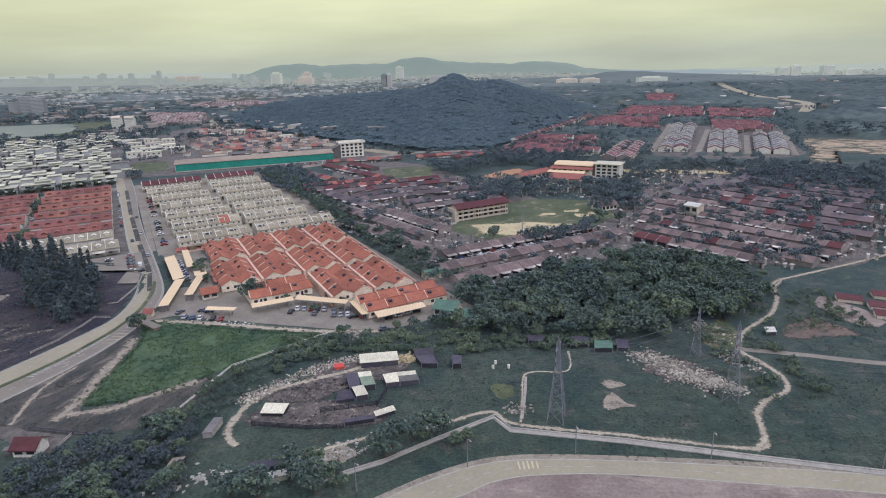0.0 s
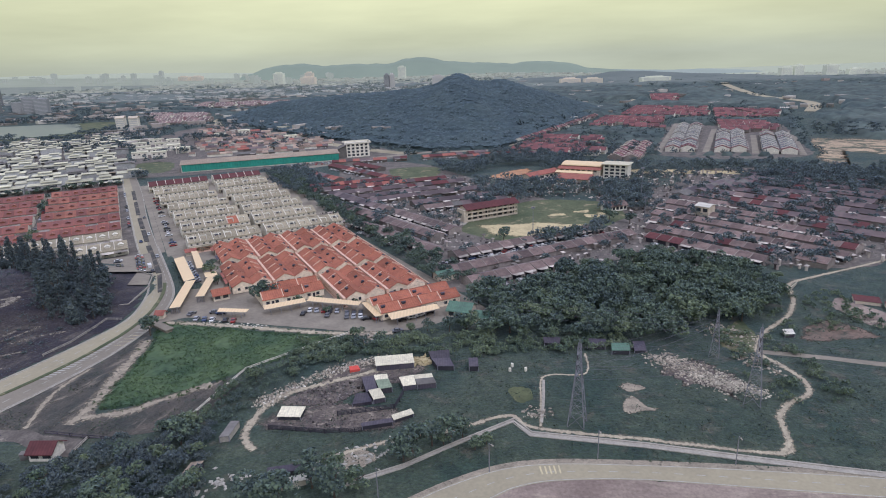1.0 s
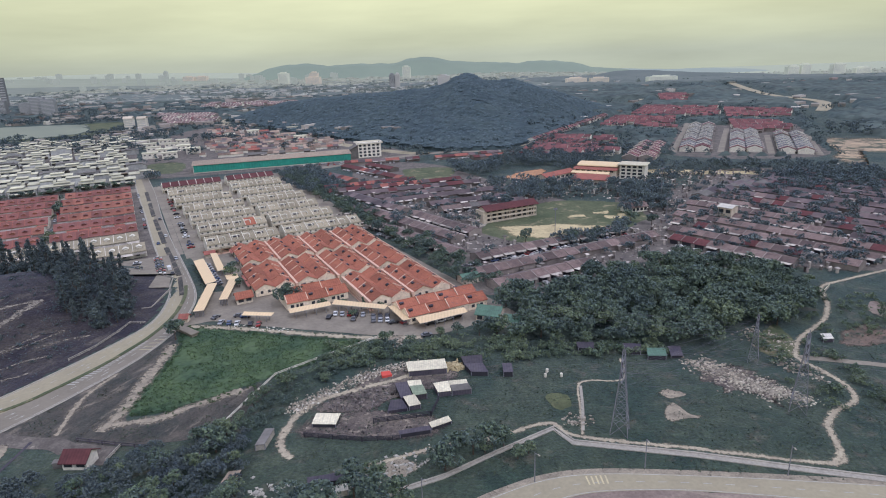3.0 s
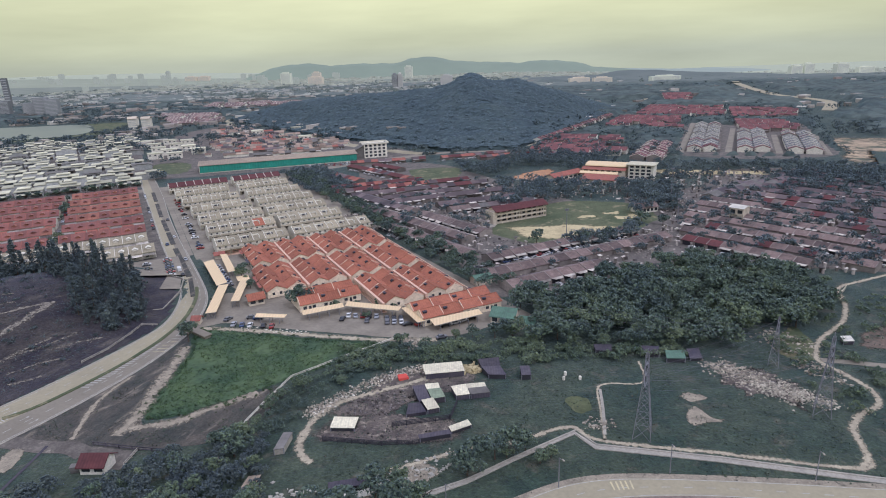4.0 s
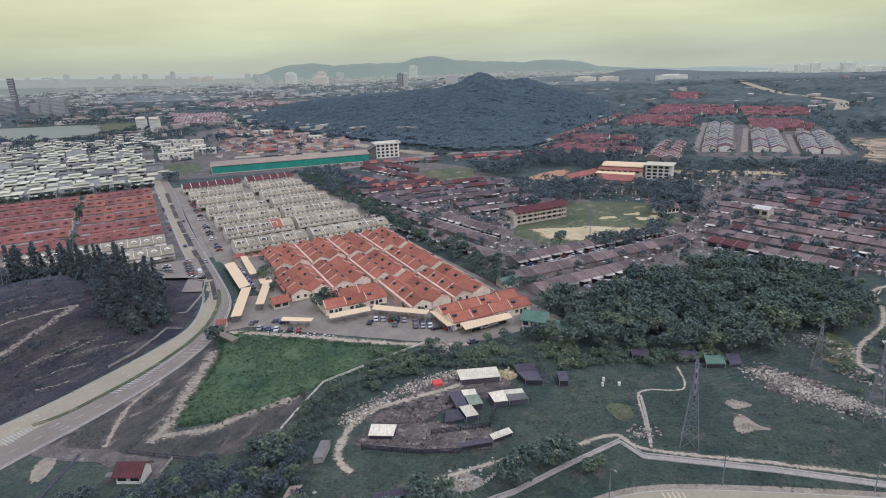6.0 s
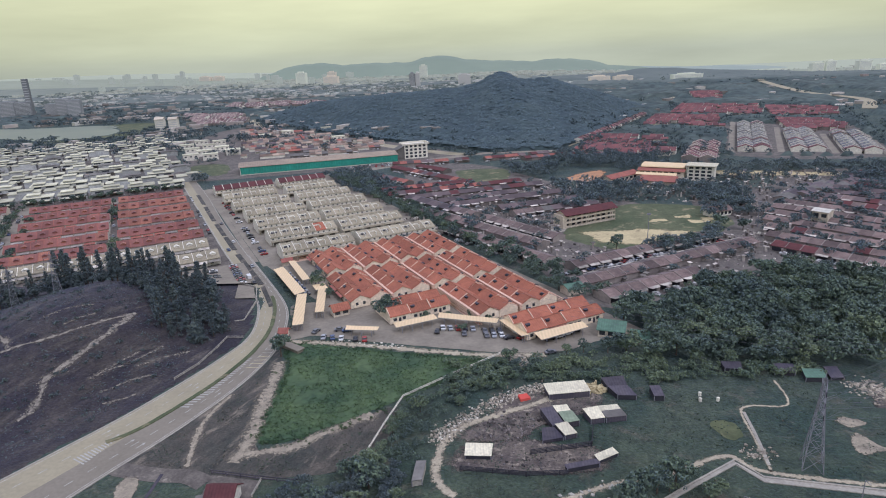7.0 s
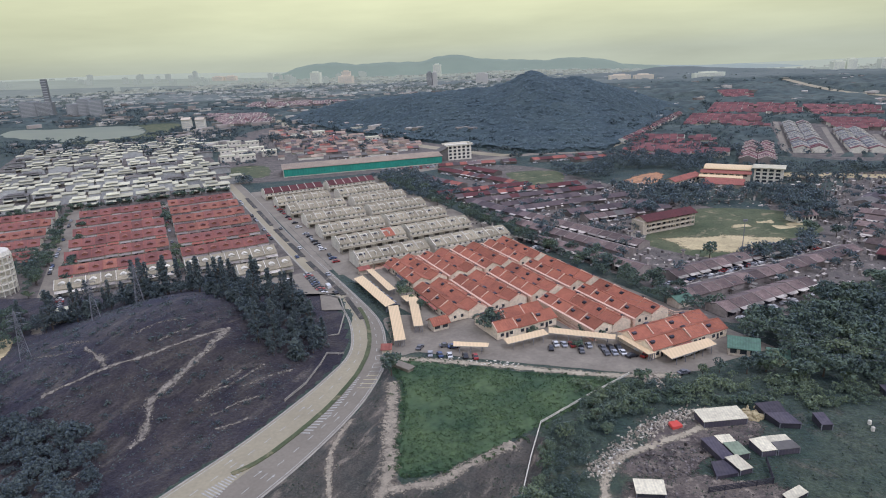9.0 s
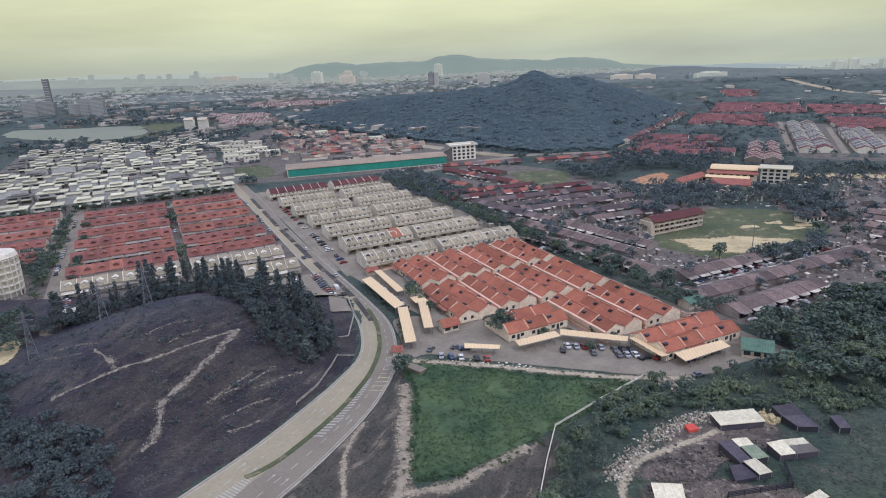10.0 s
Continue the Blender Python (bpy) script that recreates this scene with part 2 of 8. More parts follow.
M_BROWNFAR = material("weathered_brown_far_roofs", (0.086, 0.062, 0.059), (0.132, 0.097, 0.088), 5, spread=0.42, per="island", veil=0.08)
M_DUSTRED = material("dusty_pinkish_far_roofs", (0.235, 0.150, 0.125), (0.15, 0.105, 0.095), 14, spread=0.35, per="island", veil=0.10)
M_TIN = material("light_tin_sheets", (0.58, 0.55, 0.46), (0.42, 0.40, 0.35), 3, fine=0.8, spread=0.45, rough=0.6, band=(0.7, 0.85, "X"))
M_LEANTO = material("mixed_tin_sheets", (0.44, 0.40, 0.34), (0.17, 0.14, 0.13), 6, spread=0.75, per="island", rough=0.7)
M_CREAM = material("cream_awning_sheets", (0.76, 0.57, 0.33), (0.71, 0.54, 0.32), 9, fine=0.9, fk=0.05, spread=0.08, rough=0.6, band=(1.2, 0.90, "X"))
M_WHITEROOF = material("white_flat_roof", (0.57, 0.545, 0.385), (0.40, 0.385, 0.285), 5, fine=1.2, spread=0.30)
M_WHITE = material("white_painted_wall", (0.70, 0.66, 0.55), (0.56, 0.525, 0.44), 4, fine=0.8, spread=0.10)
M_CREAMWALL = material("cream_painted_wall", (0.60, 0.52, 0.40), (0.48, 0.41, 0.32), 4, fine=0.8, spread=0.12)
M_PARTY = material("pinkish_parapet", (0.68, 0.47, 0.34), (0.57, 0.39, 0.29), 4, fine=0.6, fk=0.06)
M_GREENWALL = material("green_sheet_cladding", (0.045, 0.29, 0.215), (0.040, 0.23, 0.175), 12, fine=2, band=(2.4, 0.88, "X"))
M_TANROOF = material("tan_shop_roofs", (0.31, 0.24, 0.18), (0.17, 0.115, 0.092), 16, spread=0.5, per="island")
M_DUSTWALL = material("dusty_rendered_wall", (0.30, 0.26, 0.225), (0.19, 0.165, 0.15), 6, fine=1.0, spread=0.3)
# Village walls: the shade on their fronts is put into a darker render colour.
M_SHADEWALL = material("grimy_rendered_wall", (0.20, 0.172, 0.15), (0.12, 0.105, 0.097), 6, spread=0.35, per="island")
M_SITE = earth("bare_tan_site", (0.44, 0.33, 0.215), (0.31, 0.245, 0.165), (0.095, 0.10, 0.07), 34, (0.47, 0.56), None, 2.5, 0.25, 0.2, 0.02, True)
M_CHALK = material("pale_chalky_stone", (0.46, 0.42, 0.33), (0.28, 0.25, 0.20), 3, spread=0.35, per="island")
# White villa walls with their shade mixed into the colour.
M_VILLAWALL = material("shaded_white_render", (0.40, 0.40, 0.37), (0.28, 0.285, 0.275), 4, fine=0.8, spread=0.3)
M_GABLE = material("bright_cream_gable_paint", (0.74, 0.63, 0.47), (0.60, 0.50, 0.37), 4, fine=0.8, spread=0.1)
M_AWNING = material("weathered_awning_sheets", (0.52, 0.48, 0.40), (0.22, 0.19, 0.165), 4, fine=0.8, spread=0.5, rough=0.7)
M_REDEARTH = earth("brown_red_earth", (0.19, 0.135, 0.10), (0.13, 0.105, 0.08), (0.06, 0.064, 0.045), 8, (0.52, 0.64), None, 0.7, 0.25, 0.2, 0.04, True)
M_STREAK = earth("pale_eroded_streaks", (0.28, 0.25, 0.20), (0.16, 0.142, 0.118), (0.070, 0.060, 0.056), 2.2, (0.50, 0.62), None, 0.35, 0.3, 0.15, 0.02, True)
M_TAN = material("tan_sheet_roof", (0.36, 0.29, 0.21), (0.27, 0.22, 0.17), 12, fine=2, band=(1.6, 0.88, "X"))
M_GREENROOF = material("green_metal_roof", (0.12, 0.21, 0.15), (0.095, 0.16, 0.12), 3, fine=0.8, band=(0.8, 0.88, "X"))
M_SLATE = material("dark_sheet_roof", (0.055, 0.050, 0.068), (0.09, 0.08, 0.09), 4, fine=0.9, spread=0.3, band=(0.8, 0.85, "X"))
M_SALMON = material("salmon_roof_sheets", (0.34, 0.125, 0.092), (0.26, 0.10, 0.08), 8, fine=1.5, band=(1.5, 0.9, "X"))
# Near-black: the shade inside roof wells and huts, put into solid shapes; also doors, fences.
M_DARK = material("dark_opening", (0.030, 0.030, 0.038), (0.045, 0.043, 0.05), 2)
M_GLASS = material("window_glass", (0.030, 0.036, 0.045), (0.05, 0.055, 0.06), 2, rough=0.15, spec=0.5)
M_STEEL = material("galvanised_steel", (0.25, 0.25, 0.27), (0.18, 0.18, 0.20), 2, rough=0.6, metal=0.2)
M_CABLE = material("dull_cable", (0.16, 0.16, 0.18), None, 3)
M_TYRE = material("tyre_rubber", (0.02, 0.02, 0.022), None, 1)
M_PAINTS = [material("car_paint_" + n, c, tuple(0.85 * v for v in c), 3, rough=0.3, spec=0.5) for n, c in
            (("white", (0.62, 0.62, 0.60)), ("silver", (0.36, 0.37, 0.39)), ("black", (0.022, 0.022, 0.027)), ("red", (0.30, 0.035, 0.03)), ("blue", (0.05, 0.08, 0.17)), ("grey", (0.12, 0.12, 0.13)))]
M_BARK = material("bark", (0.11, 0.085, 0.065), (0.07, 0.055, 0.045), 0.6)
M_LEAF = [material("leaves_" + n, a, b, 13, spread=0.4, fine=0.7, per="island", rough=0.7, veil=0.24) for n, a, b in
          (("deep", (0.052, 0.073, 0.052), (0.100, 0.134, 0.070)), ("mid", (0.064, 0.094, 0.048), (0.135, 0.165, 0.074)), ("needle", (0.050, 0.064, 0.058), (0.074, 0.090, 0.070)))]
# Leaves farther off: thin haze put into bluer, paler colours and more sheen.
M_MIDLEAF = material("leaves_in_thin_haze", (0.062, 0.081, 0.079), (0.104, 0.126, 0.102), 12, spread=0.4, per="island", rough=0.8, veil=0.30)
M_BRICKROOF = material("faded_brick_red_tiles", (0.33, 0.135, 0.086), (0.235, 0.10, 0.070), 7, fine=0.9, spread=0.18, band=(0.9, 0.86, "X"), veil=0.05)
M_YARDEARTH = earth("dark_trodden_earth", (0.075, 0.062, 0.055), (0.17, 0.142, 0.112), (0.33, 0.28, 0.215), 6, (0.55, 0.68), None, 0.5, 0.35, 0.25, 0.05, True)
M_GRASS = material("rough_grass", (0.036, 0.054, 0.034), (0.066, 0.080, 0.044), 9, spread=0.3, per="island", veil=0.12)
M_STRAW = material("dry_straw_grass", (0.100, 0.090, 0.062), (0.066, 0.062, 0.046), 5, spread=0.35, per="island", veil=0.06)
# Hill and far trees: distance haze is mixed into their bluish colours and sheen.
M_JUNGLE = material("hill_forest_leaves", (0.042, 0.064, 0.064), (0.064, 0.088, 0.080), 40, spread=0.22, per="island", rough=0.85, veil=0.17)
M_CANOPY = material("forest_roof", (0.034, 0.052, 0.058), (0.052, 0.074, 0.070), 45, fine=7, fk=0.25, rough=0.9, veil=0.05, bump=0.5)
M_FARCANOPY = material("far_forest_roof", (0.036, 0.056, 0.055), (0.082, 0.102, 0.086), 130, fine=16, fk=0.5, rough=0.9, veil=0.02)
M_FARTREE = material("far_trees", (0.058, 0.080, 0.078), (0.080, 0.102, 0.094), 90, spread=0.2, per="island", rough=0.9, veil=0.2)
# Far town: roof, wall and window colours are paled for the haze.
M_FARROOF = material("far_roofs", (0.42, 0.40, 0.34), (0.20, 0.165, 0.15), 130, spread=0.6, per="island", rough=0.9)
M_FARWALL = material("far_tower_walls", (0.52, 0.50, 0.45), (0.44, 0.42, 0.39), 60, spread=0.22, rough=0.9)
M_FARDARK = material("far_tower_dark_walls", (0.20, 0.21, 0.21), (0.25, 0.255, 0.25), 40, spread=0.25, rough=0.9)
M_FARWIN = material("far_tower_windows", (0.36, 0.365, 0.35), (0.42, 0.42, 0.40), 30, rough=0.7)


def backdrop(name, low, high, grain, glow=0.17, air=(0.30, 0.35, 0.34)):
    """A far backdrop with the haze put into it: pale colours and a little glow in place of the bright air before it."""
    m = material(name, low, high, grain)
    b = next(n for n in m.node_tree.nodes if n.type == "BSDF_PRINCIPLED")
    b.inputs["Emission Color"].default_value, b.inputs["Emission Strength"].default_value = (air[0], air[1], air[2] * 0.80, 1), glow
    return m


# The farther the step, the stronger the glow painted in as haze.
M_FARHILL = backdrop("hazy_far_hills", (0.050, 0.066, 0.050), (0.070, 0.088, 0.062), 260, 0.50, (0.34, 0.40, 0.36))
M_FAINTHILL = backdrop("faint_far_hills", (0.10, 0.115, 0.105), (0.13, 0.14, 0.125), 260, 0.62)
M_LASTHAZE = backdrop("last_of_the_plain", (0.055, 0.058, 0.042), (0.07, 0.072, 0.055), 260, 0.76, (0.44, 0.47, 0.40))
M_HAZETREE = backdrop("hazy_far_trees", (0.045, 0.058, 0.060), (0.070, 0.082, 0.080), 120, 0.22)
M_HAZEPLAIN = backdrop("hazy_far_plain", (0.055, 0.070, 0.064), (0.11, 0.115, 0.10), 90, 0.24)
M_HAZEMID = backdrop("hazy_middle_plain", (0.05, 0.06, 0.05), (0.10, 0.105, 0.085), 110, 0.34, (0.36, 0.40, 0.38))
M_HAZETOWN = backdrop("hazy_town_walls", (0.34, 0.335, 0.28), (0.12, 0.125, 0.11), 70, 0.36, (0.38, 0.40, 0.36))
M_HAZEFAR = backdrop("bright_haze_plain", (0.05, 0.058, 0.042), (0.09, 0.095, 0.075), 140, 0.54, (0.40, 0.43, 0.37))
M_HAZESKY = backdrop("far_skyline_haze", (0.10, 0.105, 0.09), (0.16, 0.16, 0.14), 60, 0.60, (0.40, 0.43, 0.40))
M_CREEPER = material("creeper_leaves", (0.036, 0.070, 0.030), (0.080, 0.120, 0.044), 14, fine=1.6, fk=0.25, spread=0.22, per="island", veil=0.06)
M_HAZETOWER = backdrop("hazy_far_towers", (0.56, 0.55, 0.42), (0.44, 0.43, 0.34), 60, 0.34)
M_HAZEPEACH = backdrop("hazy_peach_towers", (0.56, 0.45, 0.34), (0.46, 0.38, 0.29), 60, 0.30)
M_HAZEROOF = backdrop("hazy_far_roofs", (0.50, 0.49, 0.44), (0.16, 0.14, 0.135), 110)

# ---- mesh helpers ----


class Shape:
    """Collects corners and faces of one mesh."""

    def __init__(self):
        self.v, self.f = [], []

    def face(self, *pts):
        n = len(self.v)
        self.v += [tuple(p) for p in pts]
        self.f.append(tuple(range(n, n + len(pts))))
        return self

    def box(self, x0, y0, z0, x1, y1, z1):
        n = len(self.v)
        self.v += [(x, y, z) for z in (z0, z1) for x, y in ((x0, y0), (x1, y0), (x1, y1), (x0, y1))]
        self.f += [tuple(n + i for i in q) for q in ((3, 2, 1, 0), (4, 5, 6, 7), (0, 1, 5, 4), (1, 2, 6, 5), (2, 3, 7, 6), (3, 0, 4, 7))]
        return self

    def slab(self, a, b, c, d, thick):
        """A plate with the upper corners a, b, c, d (anticlockwise from above) and that thickness."""
        n = len(self.v)
        self.v += [tuple(p) for p in (a, b, c, d)] + [(p[0], p[1], p[2] - thick) for p in (a, b, c, d)]
        self.f += [tuple(n + i for i in q) for q in ((0, 1, 2, 3), (7, 6, 5, 4), (4, 5, 1, 0), (5, 6, 2, 1), (6, 7, 3, 2), (7, 4, 0, 3))]
        return self

    def gable_wall(self, x0, x1, y0, y1, h, rise):
        """Walls of a house with its ridge along x: two gables, two long sides."""
        m = (y0 + y1) / 2
        self.face((x0, y1, 0), (x0, y0, 0), (x0, y0, h), (x0, m, h + rise), (x0, y1, h))
        self.face((x1, y0, 0), (x1, y1, 0), (x1, y1, h), (x1, m, h + rise), (x1, y0, h))
        self.face((x0, y0, 0), (x1, y0, 0), (x1, y0, h), (x0, y0, h))
        self.face((x1, y1, 0), (x0, y1, 0), (x0, y1, h), (x1, y1, h))
        return self

    def gable_roof(self, x0, x1, y0, y1, h, rise, over=0.5, thick=0.18, lift=0.2):
        m = (y0 + y1) / 2
        k = rise / (m - y0)
        a, b = h + lift - k * over, h + lift + rise
        self.slab((x0, y0 - over, a), (x1, y0 - over, a), (x1, m, b), (x0, m, b), thick)
        self.slab((x0, m, b), (x1, m, b), (x1, y1 + over, a), (x0, y1 + over, a), thick)
        return self

    def bar(self, p, q, r):
        """A square bar from p to q, r thick."""
        p, q = Vector(p), Vector(q)
        d = (q - p).normalized()
        s = d.cross(Vector((0, 0, 1)) if abs(d.z) < 0.9 else Vector((1, 0, 0))).normalized()
        w = d.cross(s)
        n = len(self.v)
        for e in (p, q):
            self.v += [tuple(e + (s * i + w * j) * r / 2) for i, j in ((-1, -1), (1, -1), (1, 1), (-1, 1))]
        self.f += [tuple(n + i for i in f) for f in ((3, 2, 1, 0), (4, 5, 6, 7), (0, 1, 5, 4), (1, 2, 6, 5), (2, 3, 7, 6), (3, 0, 4, 7))]
        return self

    def tube(self, x, y, z0, z1, r0, r1, n=10, cap=True):
        k = len(self.v)
        for z, r in ((z0, r0), (z1, r1)):
            self.v += [(x + r * math.cos(2 * math.pi * i / n), y + r * math.sin(2 * math.pi * i / n), z) for i in range(n)]
        self.f += [(k + i, k + (i + 1) % n, k + n + (i + 1) % n, k + n + i) for i in range(n)]
        if cap:
            self.f.append(tuple(k + n + i for i in range(n)))
        return self

    def mesh(self, name, mat, smooth=False):
        me = bpy.data.meshes.new(name)
        me.from_pydata(self.v, [], self.f)
        me.materials.append(mat)
        if smooth:
            me.polygons.foreach_set("use_smooth", [True] * len(me.polygons))
        me.update()
        return me


def part(name, shape, mat, parent, label="", at=None):
    ob = new(name, shape.mesh(name, mat) if isinstance(shape, Shape) else shape)
    ob.parent = parent
    if at is not None:
        ob.matrix_basis = at
    return tagged(ob, label)


def thing(name, label, category, group="", at=None):
    ob = new(name)
    ob.empty_display_size = 0.5
    if at is not None:
        ob.matrix_basis = at
    return tagged(ob, label, category, group)


def single(name, shape, mat, label, category, kind="", at=None, smooth=False):
    ob = new(name, shape.mesh(name, mat, smooth) if isinstance(shape, Shape) else shape)
    if at is not None:
        ob.matrix_basis = at
    return tagged(ob, label, category, "", kind)


def mesh_of(name, verts, faces, mat):
    me = bpy.data.meshes.new(name)
    me.from_pydata(verts, [], faces)
    me.materials.append(mat)
    me.update()
    return me


# ---- the lie of the land ----
# Estate grid: u runs along the estate road towards the south-east, v across it.
AX, AY = math.cos(radians(-62)), math.sin(radians(-62))
BX, BY = -AY, AX
OX, OY = -150.0, 330.0


def uv(u, v):
    return OX + u * AX + v * BX, OY + u * AY + v * BY


def step(a):
    a = min(1.0, max(0.0, a))
    return a * a * (3 - 2 * a)


def bump(x, y, cx, cy, rx, ry, turn=0.0):
    c, s = math.cos(radians(turn)), math.sin(radians(turn))
    dx, dy = x - cx, y - cy
    d = math.hypot((dx * c + dy * s) / rx, (-dx * s + dy * c) / ry)
    return step(1 - d)


CREST = [(-420, 0), (-409, 4), (-368, 12), (-306, 26), (-253, 31), (-215, 35), (-167, 40), (-95, 41), (-52, 46), (-15, 55), (0, 62), (14, 66), (26, 64), (42, 56), (55, 52), (70, 53), (85, 54), (102, 50), (139, 40), (185, 26), (230, 11), (265, 0)]
FOOT = [(-480, 1230), (-418, 1147), (-289, 969), (-189, 837), (-113, 761), (-23, 671), (52, 671), (108, 770), (233, 1013), (290, 1100)]


def profile(table, x):
    for (x0, z0), (x1, z1) in zip(table, table[1:]):
        if x0 <= x <= x1:
            return z0 + (z1 - z0) * (x - x0) / (x1 - x0)
    return table[0][1] if x < table[0][0] else table[-1][1]


def land(x, y):
    z = 15.5 * bump(x, y, -203, 235, 68, 78)
    if 640 < y < 1600 and -500 < x < 290:
        top, foot = profile(CREST, x), profile(FOOT, x)
        crest = 1050 + 0.5 * max(0.0, -150 - x) + max(0.0, x - 150) * 0.6
        k = step((y - foot) / max(60.0, crest - foot)) if y < crest else step((crest + 280 - y) / 280)
        z += top * k * (1 + 0.09 * noise.noise((x / 70, y / 70, 0)) + 0.04 * noise.noise((x / 25, y / 25, 3)))
    far = step((y - 1300) / 2600)
    if far > 0:
        z -= 75 * far * step((x - 200) / 1900)
        z += 70 * step((-x - 500) / 3000) * step((y - 2200) / 2200)
    return z


def sheet_axis(points):
    out = []
    for a, b, s in points:
        n = max(1, round((b - a) / s))
        out += [a + (b - a) * i / n for i in range(n)]
    return out + [points[-1][1]]


xs = sheet_axis([(-6000, -2400, 400), (-2400, -800, 100), (-800, -300, 25), (-300, 150, 6), (150, 500, 20), (500, 2400, 100), (2400, 6000, 400)])
ys = sheet_axis([(-3000, 0, 300), (0, 100, 25), (100, 330, 6), (330, 1500, 22), (1500, 2500, 60), (2500, 6000, 220)])
verts = [(x, y, land(x, y) - 0.02) for y in ys for x in xs]
nx = len(xs)
faces = [(j * nx + i, j * nx + i + 1, (j + 1) * nx + i + 1, (j + 1) * nx + i) for j in range(len(ys) - 1) for i in range(nx - 1)]
ground = new("ground", mesh_of("ground", verts, faces, M_GROUND))
ground.data.polygons.foreach_set("use_smooth", [True] * len(ground.data.polygons))
tagged(ground, "dark green rough grassland with scrub, flat to the hazy horizon", "ground", "", "structure")


def spline(pts, closed=False, n=8):
    """A smooth line through pts."""
    out, k = [], len(pts)
    for i in range(k if closed else k - 1):
        p = [pts[(i + j) % k] if closed else pts[min(max(i + j, 0), k - 1)] for j in (-1, 0, 1, 2)]
        for s in range(n):
            t = s / n
            out.append(tuple(0.5 * (2 * p[1][d] + (p[2][d] - p[0][d]) * t + (2 * p[0][d] - 5 * p[1][d] + 4 * p[2][d] - p[3][d]) * t * t
                                    + (3 * p[1][d] - p[0][d] - 3 * p[2][d] + p[3][d]) * t ** 3) for d in (0, 1)))
    return out if closed else out + [tuple(pts[-1][:2])]


LAID = []


def rimmed(me, values):
    """Gives each corner its share of the worn rim: 0 inside, 1 at the edge."""
    me.attributes.new("rim", "FLOAT", "POINT").data.foreach_set("value", values)
    return me



def ribbon(name, pts, width, mat, label, category, z=0.06, kind="structure", ragged=0.0, smooth=True, thick=0.0, n=8, faint=0.0):
    """A strip along a line, laid on the land. width: one number or one for each side. faint: how far a worn strip lets the ground through."""
    line = spline(pts, n=n) if smooth else pts
    lw, rw = width if isinstance(width, tuple) else (width / 2, width / 2)
    worn = mat.name in WORN
    if category in ("track", "drain", "road", "path", "lane"):
        LAID.append((line, max(lw, rw)))
    s = Shape()
    for i, (x, y) in enumerate(line):
        a, b = line[max(i - 1, 0)], line[min(i + 1, len(line) - 1)]
        d = math.hypot(b[0] - a[0], b[1] - a[1]) or 1
        tx, ty = -(b[1] - a[1]) / d, (b[0] - a[0]) / d
        j = 1 + ragged * noise.noise((x * 0.21, y * 0.21, 3)), 1 + ragged * noise.noise((x * 0.23, y * 0.23, 9))
        for side in (1.4 * lw * j[0], 0, -1.4 * rw * j[1]) if worn else (lw * j[0], -rw * j[1]):
            px, py = x + tx * side, y + ty * side
            s.v.append((px, py, land(px, py) + z))
        if i and worn:
            k = 3 * i
            s.f += [(k - 3, k - 2, k + 1, k), (k - 2, k - 1, k + 2, k + 1)]
        elif i:
            k = 2 * i
            s.f.append((k - 2, k - 1, k + 1, k))
    if worn:
        ends = {0, 1, 2, len(s.v) - 3, len(s.v) - 2, len(s.v) - 1}
        return single(name, rimmed(s.mesh(name, mat), [1.0 if i % 3 != 1 or i in ends else faint for i in range(len(s.v))]), mat, label, category, kind)
    if thick:
        m = len(s.v)
        s.v += [(x, y, zz - thick) for x, y, zz in s.v]
        for i in range(len(line) - 1):
            k = 2 * i
            s.f += [(k, k + 2, m + k + 2, m + k), (k + 3, k + 1, m + k + 1, m + k + 3)]
        e = m - 2
        s.f += [(1, 0, m, m + 1), (e, e + 1, m + e + 1, m + e)]
    return single(name, s, mat, label, category, kind)


def patch(name, pts, mat, label, category, z=0.05, ragged=1.5, kind="structure", n=8, straight=False):
    """A patch of ground with an uneven outline."""
    line = pts if straight else spline(pts, True, n)
    outer = []
    for x, y in line:
        ox, oy = ragged * noise.noise((x * 0.13, y * 0.13, 1)) + 0.5 * ragged * noise.noise((x * 0.5, y * 0.5, 5)), ragged * noise.noise((x * 0.13, y * 0.13, 7)) + 0.5 * ragged * noise.noise((x * 0.5, y * 0.5, 11))
        outer.append((x + ox, y + oy))
    worn = mat.name in WORN
    cx, cy = sum(p[0] for p in outer) / len(outer), sum(p[1] for p in outer) / len(outer)
    bm = bmesh.new()

    def ring(k):
        return [bm.verts.new((cx + (x - cx) * k, cy + (y - cy) * k, land(cx + (x - cx) * k, cy + (y - cy) * k) + z)) for x, y in outer]

    rings = [ring(1.12), ring(0.78)] if worn else [ring(1.0)]
    vs = rings[-1]
    bmesh.ops.triangle_fill(bm, use_beauty=True, edges=[bm.edges.new((vs[i], vs[(i + 1) % len(vs)])) for i in range(len(vs))])
    if worn:
        for i in range(len(vs)):
            k = (i + 1) % len(vs)
            bm.faces.new((rings[0][i], rings[0][k], vs[k], vs[i]))
    bm.normal_update()
    for f in bm.faces:
        if f.normal.z < 0:
            f.normal_flip()
    me = bpy.data.meshes.new(name)
    bm.to_mesh(me)
    bm.free()
    me.materials.append(mat)
    if worn:
        rimmed(me, [1.0] * len(outer) + [0.0] * len(outer))
    return single(name, me, mat, label, category, kind)


def grid_patch(name, u0, u1, v0, v1, mat, label, category, z=0.04):
    return patch(name, [uv(u0, v0), uv(u1, v0), uv(u1, v1), uv(u0, v1)], mat, label, category, z, ragged=0.5, straight=True)


